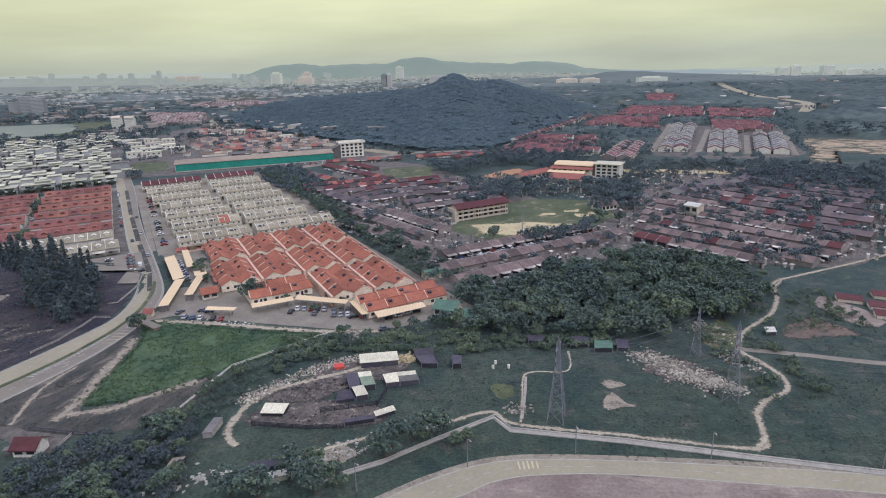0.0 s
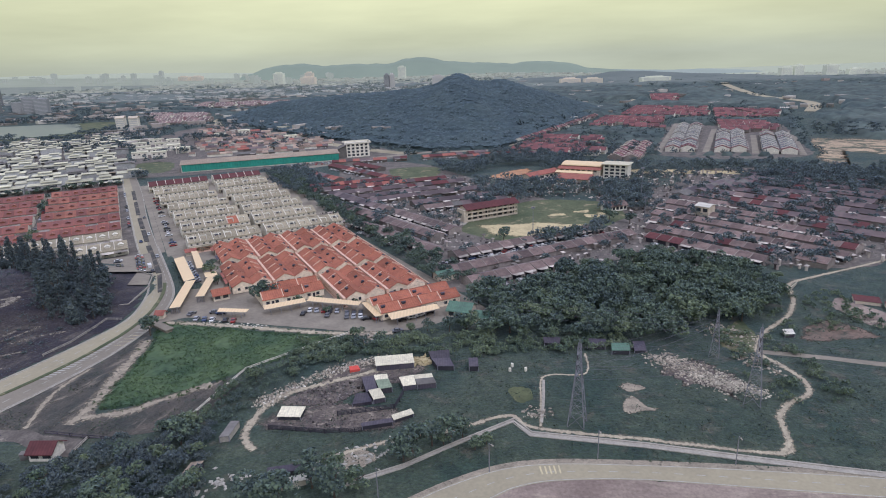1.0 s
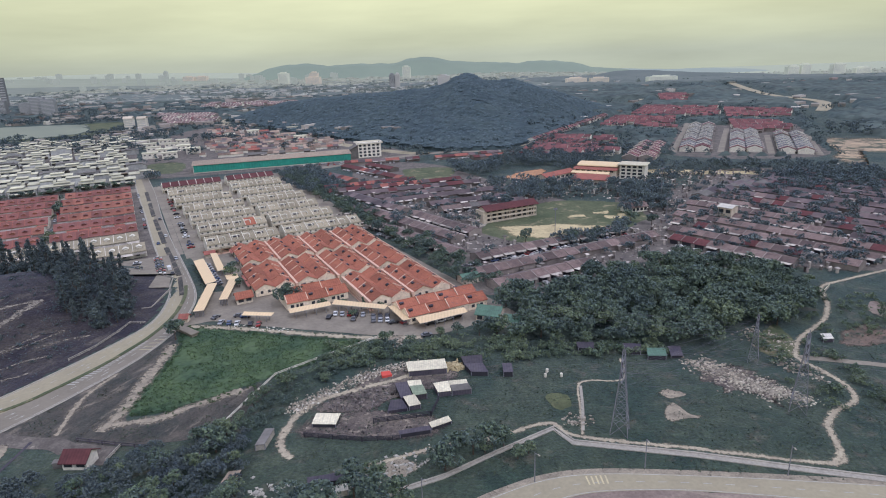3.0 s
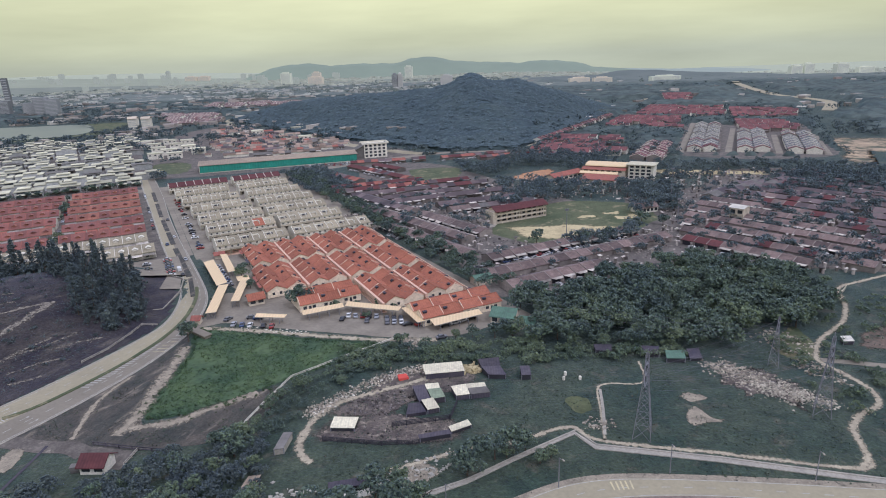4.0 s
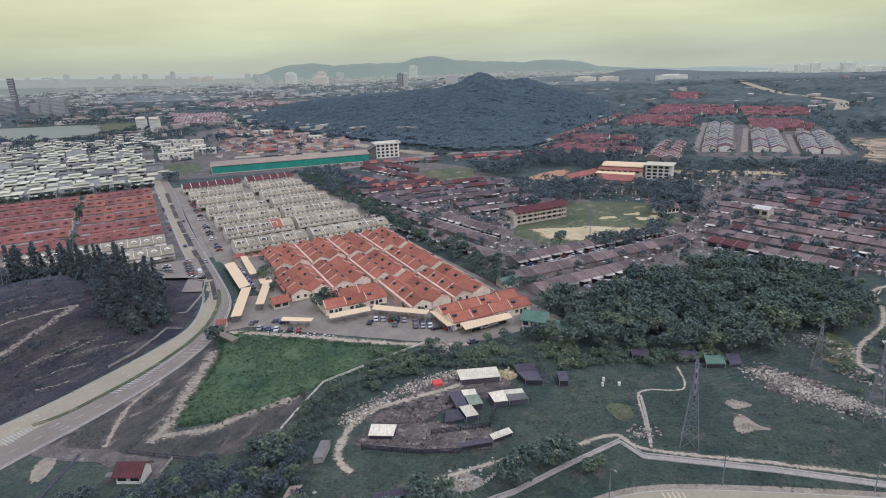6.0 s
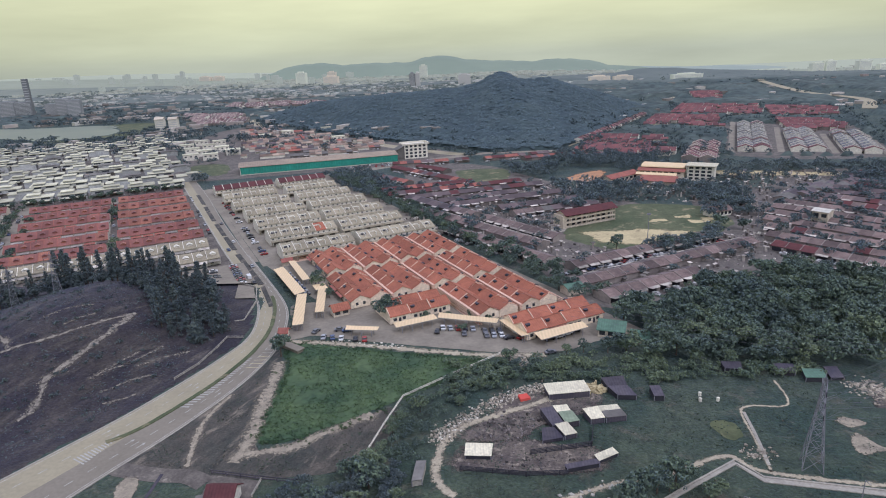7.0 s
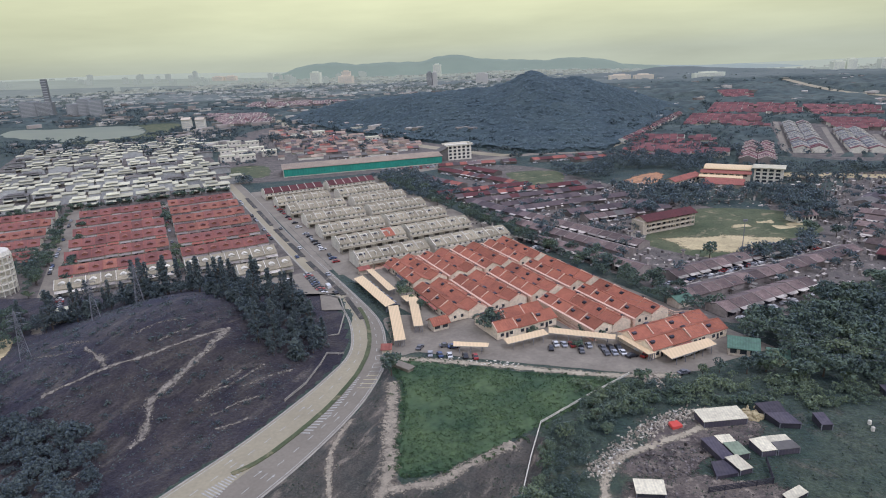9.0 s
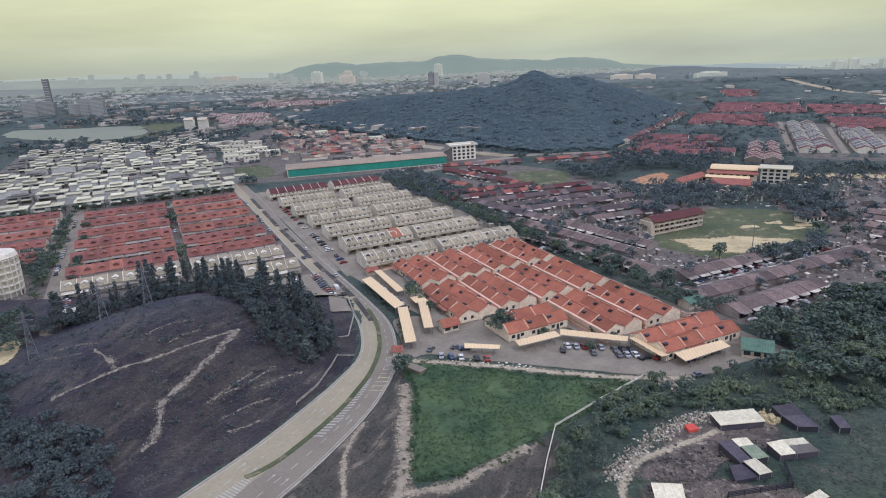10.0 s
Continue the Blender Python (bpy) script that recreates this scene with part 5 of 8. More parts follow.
# Tan-roofed shops and workshops beyond the green-sided building.
patch("shop_ground", [(-300, 584), (-285, 556), (-90, 612), (-48, 640), (-70, 690), (-130, 770), (-241, 888), (-388, 1050), (-430, 942), (-373, 715)], M_YARD, "grey yards between shops and workshops", "pavement", 0.028, ragged=3)
fill_rows([(-335, 800), (-396, 968), (-350, 1000), (-198, 845), (-136, 766), (-140, 716), (-231, 700), (-295, 716)], 17.5, 21, (5, 5, 5, 5, 5, 4, 0, 3), 6.7, 0.14)
fill_rows([(-300, 690), (-232, 668), (-160, 690), (-160, 704), (-232, 686), (-300, 712)], 17.5, 16, (5, 5, 4), 6.7, 0.12)
fill_rows([(20, 640), (90, 625), (96, 606), (20, 600), (-20, 612)], 20, 18, (2, 3, 0), 6.7, 0.1)


single("lane_cars", CARMASS, M_CARMIX, "small parked cars of mixed colours along the village lanes", "cars", "stuff")


def estate_house(kind):
    w, h, rise, y0, y1 = 7.2, 4.0, 2.4, -6.6, 6.6
    root = thing("estate_house", "far two-storey house with pale grey roof" if kind else "far two-storey house with red tiled roof", "house", "far estate houses")
    part("wall", Shape().gable_wall(-w / 2, w / 2, y0, y1, h, rise), M_WHITE, root)
    part("roof", Shape().gable_roof(-w / 2, w / 2, y0, y1, h, rise, 0.6), M_ESTATEGREY if kind else M_FARRED, root)
    part("parapet", strip_over(Shape(), -w / 2 + 0.2, 0.5, y0, y1, h, rise, 0.5), M_WHITE if kind else M_FARRED, root)
    part("porch", Shape().box(-w / 2 + 0.6, y0 - 2.6, 2.5, w / 2 - 0.8, y0, 2.8), M_DUSTWALL, root)
    return root


ESTATE = {k: estate_house(k) for k in (0, 1)}


def estate_row(x0, y0, x1, y1, kind, gap=7.3, edge=0, flip=False):
    d = math.hypot(x1 - x0, y1 - y0)
    turn = math.degrees(math.atan2(y1 - y0, x1 - x0)) + (180 if flip else 0)
    for k in range(int(d / gap)):
        t = (k + 0.5) * gap / d
        x, y, kind_k = x0 + (x1 - x0) * t, y0 + (y1 - y0) * t, 0 if k < edge or rng.random() < 0.05 else kind
        if y > 640 or kind == 2:
            mass_house(x, y, turn, 7.2, -6.6 if kind else -5.2, 6.6 if kind else 5.2, rng.uniform(3.4, 4.4), 2.6 if kind else 2.0, {1: M_ESTATEGREY, 3: M_DUSTRED}.get(kind_k, M_FARRED), M_WHITE if rng.random() < 0.3 else M_DUSTWALL, M_WHITE if kind_k else M_DUSTWALL if rng.random() < 0.5 else None, M_DUSTWALL if rng.random() < 0.5 else None)
        else:
            put_house(ESTATE, kind_k, x, y, 0.03 + 0.3 * (k % 2), turn)


patch("estate_ground", [(196, 604), (320, 556), (384, 700), (440, 800), (360, 860), (312, 860)], M_YARD, "streets of the far estate", "pavement", 0.04, ragged=3)
for a, b in (((204, 606), (309, 849)), ((246, 596), (331, 778)), ((286, 578), (345, 706)), ((322, 562), (400, 730))):
    ribbon("estate_street", [a, ((a[0] + b[0]) / 2, (a[1] + b[1]) / 2), b], 6, M_STREET, "pale street of the far estate", "road", 0.09)
for a, b in (((217, 606), (305, 810)), ((231, 603), (319, 804)), ((260, 592), (324, 736)), ((275, 589), (338, 732)), ((298, 574), (358, 704)), ((312, 568), (373, 699))):
    estate_row(*a, *b, 1, edge=1)
for a, b in (((149, 563), (195, 658)), ((162, 556), (207, 655))):
    estate_row(*a, *b, 2)
RED_AREAS = [([(336, 1119), (439, 1050), (378, 905), (270, 977)], -32, 19), ([(437, 1034), (512, 962), (456, 859), (380, 889)], -40, 24), ([(235, 941), (315, 911), (274, 784), (188, 839)], -24, 18), ([(104, 752), (180, 722), (152, 600), (106, 598), (72, 655)], -24, 17),
             ([(364, 852), (428, 800), (387, 713), (326, 742)], -36, 18), ([(452, 1409), (514, 1391), (446, 1199), (398, 1224)], -20, 26), ([(60, 640), (84, 668), (150, 622), (142, 600)], -31, 18),
             ([(-640, 1340), (-500, 1320), (-425, 1120), (-500, 1080)], -12, 26, 3), ([(-660, 1700), (-380, 1640), (-430, 1500), (-620, 1530)], -10, 40, 3)]


def red_area(poly, turn, pitch, roofs=0):
    pitch *= 0.74
    """Rows of red-roofed houses over an area, with gaps for trees."""
    c, s = math.cos(radians(turn)), math.sin(radians(turn))
    q = [(x * c + y * s, -x * s + y * c) for x, y in poly]
    b, flip = min(p[1] for p in q) + 6, False
    while b < max(p[1] for p in q):
        cuts = sorted(x0 + (x1 - x0) * (b - y0) / (y1 - y0) for (x0, y0), (x1, y1) in zip(q, q[1:] + q[:1]) if (y0 > b) != (y1 > b))
        for a0, a1 in zip(cuts[::2], cuts[1::2]):
            while a1 - a0 > 14:
                run = min(a1 - a0, rng.uniform(30, 70))
                if rng.random() < 0.93:
                    estate_row(a0 * c - b * s, a0 * s + b * c, (a0 + run) * c - b * s, (a0 + run) * s + b * c, roofs, 7.6, flip=flip)
                a0 += run + rng.uniform(5, 12)
        b += pitch
        flip = not flip


for area in RED_AREAS:
    red_area(*area)
estate_row(78, 708, 232, 985, 0, 10)
ribbon("estate_street", [(64, 700), (134, 828), (242, 1022), (358, 1213)], 8, M_STREET, "grey road along the foot of the wooded hill", "road", 0.07)

for ob in [o for table in (HOUSES, GREYS, REDS, VILLAS, COTTAGES, ESTATE) for o in table.values()]:
    if ob.name not in used:
        bpy.data.batch_remove([ob, *ob.children_recursive])
for mat, sh in MASS.items():
    single("far_house_row", sh, mat, "closely set far houses, %s" % mat.name.replace("_", " "), "houses", "stuff")

# ---- canopies, sheds and larger buildings ----


def canopy(pts, z, mat, label, lean=0.0, posts=4, group="car-port canopies"):
    """A thin sheet roof over the corner points pts (anticlockwise), on posts."""
    cx, cy = sum(p[0] for p in pts) / 4, sum(p[1] for p in pts) / 4
    root = thing("carport_canopy", label, "canopy", group, pose(cx, cy, 0.05))
    q = [(x - cx, y - cy) for x, y in pts]
    zs = (z, z, z + lean, z + lean)
    part("sheet_roof", Shape().slab(*[(x, y, h) for (x, y), h in zip(q, zs)], 0.14), mat, root)
    part("fascia", Shape().bar((*q[0], z - 0.12), (*q[1], z - 0.12), 0.22), M_KERB, root)
    for i in range(posts):
        t = (i + 0.5) / posts
        for a, b in ((0, 1), (3, 2)):
            x, y = q[a][0] * (1 - t) + q[b][0] * t, q[a][1] * (1 - t) + q[b][1] * t
            part("post", Shape().box(x * 0.96 - 0.09, y * 0.96 - 0.09, 0, x * 0.96 + 0.09, y * 0.96 + 0.09, z - 0.1), M_STEEL, root)
    return root


CREAM = "long cream sheet-metal car-port canopy on steel posts"
canopy([(-126, 261), (-122.5, 265), (-141.5, 299), (-145, 295)], 3.0, M_CREAM, CREAM, 0.2, 6)
canopy([(-119, 229.5), (-115, 230.5), (-121, 262), (-125, 261)], 3.0, M_CREAM, CREAM, 0.2, 6)
canopy([(-127, 279), (-124, 281), (-138, 308), (-141, 307)], 3.0, M_CREAM, CREAM, 0.2, 5)
canopy([(-113, 241.5), (-109.5, 242), (-113.5, 267), (-117, 266)], 3.0, M_CREAM, CREAM, 0.2, 5)
canopy([(-118, 266), (-113, 268), (-116, 274), (-121, 272)], 3.0, M_CREAM, CREAM, 0.1, 2)
canopy([(-79, 225), (-64, 232), (-65.5, 235.5), (-80.5, 228.5)], 2.9, M_CREAM, CREAM, 0.4, 4)
canopy([(-64, 233), (-42, 226.5), (-41, 229.5), (-63.5, 237)], 2.9, M_CREAM, CREAM, 0.4, 5)
canopy([(-34, 215), (-31, 216), (-38, 229.5), (-41, 228.5)], 2.9, M_CREAM, CREAM, 0.3, 4)
canopy([(-27.5, 211.5), (-9.5, 221), (-11, 225), (-29.5, 216.5)], 2.9, M_CREAM, CREAM, 0.4, 5)
canopy([(-98, 225), (-86, 223.5), (-85.5, 226), (-98, 228)], 2.7, M_CREAM, CREAM, 0.3, 3)


def shed(pts, z, mat, label, wallmat=M_SLATE, rise=0.5, name="shed"):
    """A mono-pitch shed over four corner points (anticlockwise from the low side)."""
    cx, cy = sum(p[0] for p in pts) / 4, sum(p[1] for p in pts) / 4
    low = 1.8 if z > 2.7 else 0.8
    root = thing(name, label, "shed", "", pose(cx + low / 95 * (cx + 5), cy * (1 + low / 95), 0.05))
    z -= low
    q = [(x - cx, y - cy) for x, y in pts]
    zs = (z, z, z + rise, z + rise)
    part("roof", Shape().slab(*[(x, y, h) for (x, y), h in zip(q, zs)], 0.12), mat, root)
    # dark wallmats close the open sides in place of the shade below the roof
    w = Shape()
    k = 0.94
    for i in range(4):
        (ax, ay), (bx, by) = q[i], q[(i + 1) % 4]
        w.face((ax * k, ay * k, 0), (bx * k, by * k, 0), (bx * k, by * k, zs[(i + 1) % 4] - 0.12), (ax * k, ay * k, zs[i] - 0.12))
    part("wall", w, wallmat, root)
    for i in (0, 1):
        part("post", Shape().box(q[i][0] * 0.95 - 0.1, q[i][1] * 0.95 - 0.1, 0, q[i][0] * 0.95 + 0.1, q[i][1] * 0.95 + 0.1, z - 0.1), M_STEEL, root)
    return root


M_PALE = material("cream_shed_sheets", (0.70, 0.65, 0.47), (0.56, 0.51, 0.37), 2.5, fine=0.7, spread=0.2, rough=0.6, band=(0.7, 0.9, "X"))
M_DUSTYGREEN = material("dusty_green_sheets", (0.24, 0.29, 0.20), (0.19, 0.23, 0.16), 3, fine=0.8, band=(0.9, 0.9, "X"))
shed([(-29.5, 174), (-17, 175.5), (-18, 181), (-30.5, 179.5)], 3.8, M_PALE, "long open shed with pale metal roof in the scrap yard")
shed([(-20, 161.5), (-16, 162.2), (-17, 167.2), (-21.5, 166)], 3.6, M_PALE, "open shed with pale metal roof")
shed([(-15.9, 162.2), (-10, 163), (-11, 165.6), (-16.5, 164.8)], 3.5, M_PALEGREY, "low shed with grey metal roof")
shed([(-16.6, 164.9), (-11, 165.7), (-11.5, 168), (-17, 167.3)], 3.8, M_PALE, "open shed with pale metal roof", rise=0.2)
shed([(-27, 160), (-23, 161), (-24.5, 165.2), (-28.4, 164.6)], 3.7, M_DUSTYGREEN, "shed with dusty green metal roof")
shed([(-28.5, 164.7), (-24.6, 165.3), (-25.2, 168.3), (-29.3, 167.8)], 3.9, M_PALE, "shed with pale metal roof", rise=0.2)
shed([(-30.5, 159), (-27.2, 160), (-29.3, 167.8), (-33, 167)], 3.4, M_SLATE, "dark shed beside the green one")
shed([(-28, 154.8), (-24.6, 155.8), (-26.6, 160.4), (-30, 159.3)], 3.4, M_PALE, "open shed with pale metal roof")
shed([(-34, 153.5), (-28.2, 154.8), (-30.2, 159), (-33.5, 158.5)], 2.8, M_SLATE, "low dark lean-to shed")
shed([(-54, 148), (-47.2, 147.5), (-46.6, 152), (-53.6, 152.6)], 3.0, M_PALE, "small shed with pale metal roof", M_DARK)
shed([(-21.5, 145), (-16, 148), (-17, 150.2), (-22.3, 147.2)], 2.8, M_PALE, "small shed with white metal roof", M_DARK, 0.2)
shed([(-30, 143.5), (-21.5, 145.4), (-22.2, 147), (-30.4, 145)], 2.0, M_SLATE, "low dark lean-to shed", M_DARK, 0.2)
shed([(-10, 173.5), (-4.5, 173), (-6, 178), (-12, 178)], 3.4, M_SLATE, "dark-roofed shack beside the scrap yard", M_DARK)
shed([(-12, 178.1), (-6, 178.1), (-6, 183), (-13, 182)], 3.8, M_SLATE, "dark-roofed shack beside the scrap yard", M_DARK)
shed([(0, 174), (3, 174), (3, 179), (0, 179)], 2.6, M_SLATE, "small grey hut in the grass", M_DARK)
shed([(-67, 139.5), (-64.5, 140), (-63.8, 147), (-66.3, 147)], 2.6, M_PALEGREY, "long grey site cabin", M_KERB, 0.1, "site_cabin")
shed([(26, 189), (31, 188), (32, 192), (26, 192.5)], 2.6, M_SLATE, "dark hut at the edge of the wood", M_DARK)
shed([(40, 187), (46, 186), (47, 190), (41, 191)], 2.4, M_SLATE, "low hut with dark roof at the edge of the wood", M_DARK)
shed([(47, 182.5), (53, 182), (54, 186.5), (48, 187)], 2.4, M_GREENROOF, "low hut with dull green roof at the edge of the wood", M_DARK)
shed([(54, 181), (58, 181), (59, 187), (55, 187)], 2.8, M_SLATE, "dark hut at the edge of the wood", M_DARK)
shed([(128, 228), (134, 234), (138, 238), (133, 232.5)], 3.0, M_PALE, "narrow shelter with pale yellow roof beside the track", M_KERB, 0.2)
shed([(108, 191), (111.5, 191), (112, 194), (108.5, 194)], 2.2, M_TIN, "small white hut beside the track")
for x, y in ((147, 216), (154, 208), (162, 218), (151, 200)):
    shed([(x, y), (x + 8, y - 4), (x + 10, y + 1), (x + 2, y + 5)], 3.2, M_MAROON, "low house with dark red roof", M_CREAMWALL, name="cottage")
shed([(-46, 120), (-40, 122), (-40.5, 124.3), (-46.6, 122.3)], 2.4, M_TIN, "white lorry trailer parked among trees", M_KERB, 0.05, "lorry_trailer")
shed([(-50, 124), (-40, 126), (-40.5, 128), (-50.5, 126)], 2.4, M_SLATE, "dark lean-to among trees", M_DARK)
shed([(-71, 124), (-68, 125), (-67, 129.5), (-70, 129)], 2.4, M_TAN, "rusty tan hut among trees", M_DARK)


def gabled(name, x, y, turn, w, d, h, rise, wallmat, roofmat, label, category="house", windows=0, floors=1):
    root = thing(name, label, category, "", pose(x, y, 0.04, 0, 0, turn))
    part("wall", Shape().gable_wall(-w / 2, w / 2, -d / 2, d / 2, h, rise), wallmat, root)
    part("roof", Shape().gable_roof(-w / 2 - 0.5, w / 2 + 0.5, -d / 2, d / 2, h, rise, 0.8, 0.25), roofmat, root)
    for f in range(floors):
        z = 0.9 + f * (h / floors)
        for k in range(windows):
            c = -w / 2 + (k + 0.5) * w / windows
            part("window", cornered(Shape(), c - 0.33 * w / windows, c + 0.33 * w / windows, -d / 2, z, z + 0.5 * h / floors, 0.07), M_GLASS, root)
    return root


gabled("guard_house", -111.3, 137.3, -2, 6.4, 4.8, 2.8, 1.6, M_WHITE, M_MAROON, "small white guard house with maroon roof", windows=2)
gabled("guard_house", -104, 246, 28, 6.5, 5.0, 3.0, 1.6, M_CREAMWALL, M_ORANGE, "small community hut with orange roof", windows=2)
gabled("kiosk", -121.5, 227, 0, 3.0, 2.6, 2.2, 0.9, M_CREAMWALL, M_SALMON, "little red-roofed kiosk by the entrance", "kiosk")
gabled("kiosk", -143, 311, 28, 5.0, 3.0, 2.6, 0.9, M_CREAMWALL, M_SALMON, "little red-roofed kiosk by the road", "kiosk")
gabled("bungalow", -1, 221, -20, 9, 8, 3.2, 2.0, M_CREAMWALL, M_GREENROOF, "bungalow with dull green roof beside the wood", windows=3)
gabled("bungalow", 7, 214, -20, 6, 5, 2.8, 1.4, M_CREAMWALL, M_GREENROOF, "small outbuilding with dull green roof")
gabled("bungalow", -8, 262, 28, 8, 6, 3, 1.0, M_CREAMWALL, M_GREENROOF, "shack with teal roof at the row's end")
gabled("bungalow", 100, 380, 20, 14, 8, 3.5, 2.0, M_WHITE, M_BROWNROOF, "white school lodge with brown roof", windows=5)
gabled("shop_house", 146, 352, -48, 8, 8, 8, 0.8, M_CREAMWALL, M_TIN, "tall cream house among low roofs", windows=2, floors=2)

# The long three-storey school block: galleries as open floors with pale parapets.
school = thing("school_block", "three-storey cream school block with maroon roof and open galleries", "school", "", pose(20, 373, 0.05, 0, 0, 27))
part("wall", Shape().gable_wall(-18, 18, -3.0, 4.2, 7.8, 1.7), M_CREAMWALL, school)
part("roof", Shape().gable_roof(-19, 19, -5.4, 4.9, 7.8, 2.1, 0.8, 0.25), M_MAROON, school)
for f in range(3):
    part("gallery_floor", Shape().box(-18, -5.0, 2.6 * f + 0.05, 18, -3.0, 2.6 * f + 0.25), M_KERB, school)
    part("gallery_parapet", Shape().box(-18, -5.1, 2.6 * f + 0.25, 18, -4.95, 2.6 * f + 1.25), M_CREAMWALL, school)
    for k in range(8):
        part("window", cornered(Shape(), -17.6 + 4.5 * k, -14.6 + 4.5 * k, -3.0, 2.6 * f + 0.9, 2.6 * f + 2.3, 0.06), M_GLASS, school)
for k in range(11):
    part("column", Shape().box(-18 + 3.56 * k, -5.1, 0, -17.6 + 3.56 * k, -4.7, 7.8), M_CREAMWALL, school)
part("end_tower", Shape().box(-20.2, -5.0, 0, -18, 4.2, 7.4), M_CREAMWALL, school)

hall = thing("school_hall", "large cream school hall with pale vaulted roof and salmon lower roofs", "school", "", pose(107, 499, 0.05, 0, 0, -28) @ Matrix.Scale(0.86, 4))
part("wall", Shape().box(-19, -6, 0, 17, 12, 10.4), M_CREAMWALL, hall)
vault = Shape()
for i in range(10):
    a0, a1 = math.pi * i / 10, math.pi * (i + 1) / 10
    y0, z0, y1, z1 = 3.0 - 10.5 * math.cos(a0), 10.4 + 2.2 * math.sin(a0), 3.0 - 10.5 * math.cos(a1), 10.4 + 2.2 * math.sin(a1)
    vault.slab((-20, y0, z0), (18, y0, z0), (18, y1, z1), (-20, y1, z1), 0.2)
part("vaulted_roof", vault, M_CREAM, hall, "pale cream vaulted roof")
part("middle_wall", Shape().box(-21, -14, 0, 18, -6.1, 8.2), M_CREAMWALL, hall)
part("middle_roof", Shape().slab((-22, -14.8, 8.3), (19, -14.8, 8.3), (19, -6.2, 9.6), (-22, -6.2, 9.6), 0.3), M_SALMON, hall, "salmon middle roof")
part("front_wall", Shape().box(-21, -20, 0, 12, -14.1, 5.6), M_CREAMWALL, hall)
part("front_roof", Shape().slab((-22, -20.8, 5.7), (13, -20.8, 5.7), (13, -14.9, 6.8), (-22, -14.9, 6.8), 0.3), M_CREAM, hall)
part("front_band", Shape().box(-21.2, -20.3, 4.4, 12.2, -20.05, 5.5), M_SALMON, hall)
for k in range(7):
    part("window", cornered(Shape(), -19 + 5.2 * k, -15.6 + 5.2 * k, -14, 6.2, 7.6, 0.12), M_GLASS, hall)
part("lower_roof", Shape().slab((-16, -38, 3.4), (16, -38, 3.4), (15, -21, 5.4), (-16, -21, 5.4), 0.3), M_SALMON, hall, "broad salmon sheet roof")
part("lower_wall", Shape().box(-15, -36.5, 0, 14, -21, 3.3), M_CREAMWALL, hall)

wing = thing("school_wing", "low school wing with salmon gabled roof", "school", "", pose(70, 492, 0.05, 0, 0, 40))
part("wall", Shape().gable_wall(-17, 17, -5, 5, 4.4, 2.0), M_CREAMWALL, wing)
part("roof", Shape().gable_roof(-18, 18, -5, 5, 4.4, 2.0, 0.7, 0.25), M_SALMON, wing)
for k in range(6):
    part("window", cornered(Shape(), -15.5 + 5.4 * k, -12 + 5.4 * k, -5, 1.4, 3.2, 0.08), M_GLASS, wing)

block = thing("school_block", "four-storey pale school block with flat roof", "school", "", pose(129.5, 485.5, 0.05, 0, 0, -28) @ Matrix.Scale(0.86, 4))
part("wall", Shape().box(-10, -8, 0, 12, 8, 13), M_WHITE, block)
part("roof", Shape().box(-12, -9.5, 13, 13.5, 9.5, 13.6), M_PALE, block)
for f in range(4):
    for k in range(4):
        part("window", cornered(Shape(), -8.5 + 5 * k, -5.2 + 5 * k, -8, 1.2 + 3.1 * f, 3.1 + 3.1 * f, 0.1), M_GLASS, block)

green = thing("warehouse", "long low warehouse with bright green cladding and tan roof", "warehouse", "", pose(-186, 601, 0.05, 0, 0, 17.5))
part("wall", Shape().gable_wall(-76, 74, 0, 32, 7.4, 2.0), M_WHITE, green)
part("green_cladding", Shape().box(-75.5, -0.25, 0.8, 74, 0, 7.2), M_GREENWALL, green)
part("roof", Shape().gable_roof(-77, 75, 0, 32, 7.4, 2.0, 0.8, 0.3), M_TAN, green)
office = thing("office_block", "pale yellow four-storey office block with sloping roof frame", "office", "", pose(-104, 648, 0.05, 0, 0, 17.5))
part("wall", Shape().box(-8, -7, 0, 16, 9, 14), M_WHITE, office)
part("side_wing", Shape().face((-24, -6, 0), (-8, -6, 0), (-8, -6, 13), (-24, -6, 6)).face((-24, 8, 0), (-24, -6, 0), (-24, -6, 6), (-24, 8, 6)).slab((-24, -7, 6.2), (-8, -7, 13.2), (-8, 9, 13.2), (-24, 9, 6.2), 0.3), M_PALEGREY, office)
part("roof_frame", Shape().box(-10, -8, 14, 18, -7.2, 15.6).box(-10, 8.5, 14, 18, 9.3, 15.6).box(17.2, -8, 14, 18, 9.3, 15.6), M_WHITE, office)
for f in range(4):
    for k in range(5):
        part("window", cornered(Shape(), -7 + 4.6 * k, -4.4 + 4.6 * k, -7, 1.3 + 3.4 * f, 3.4 + 3.4 * f, 0.1), M_GLASS, office)


def tower_block(name, x, y, w, d, h, floors, bays, turn, wallmat, label, group="", cap=True, z=0.0):
    """A tower with recessed window bands cut by piers."""
    root = thing(name, label, "apartment block", group, pose(x, y, land(x, y) + z, 0, 0, turn))
    part("wall", Shape().box(-w / 2, -d / 2, 0, w / 2, d / 2, h), wallmat, root)
    for f in range(floors):
        z0 = 1.0 + f * (h - 1) / floors
        part("window_band", Shape().box(-w * 0.44, -d / 2 - 0.15, z0, w * 0.44, -d / 2 + 0.2, z0 + 0.30 * h / floors), M_FARWIN, root)
    if cap:
        part("roof_block", Shape().box(-w * 0.3, -d * 0.3, h, w * 0.25, d * 0.3, h + 0.07 * h + 2), wallmat, root)
    return root


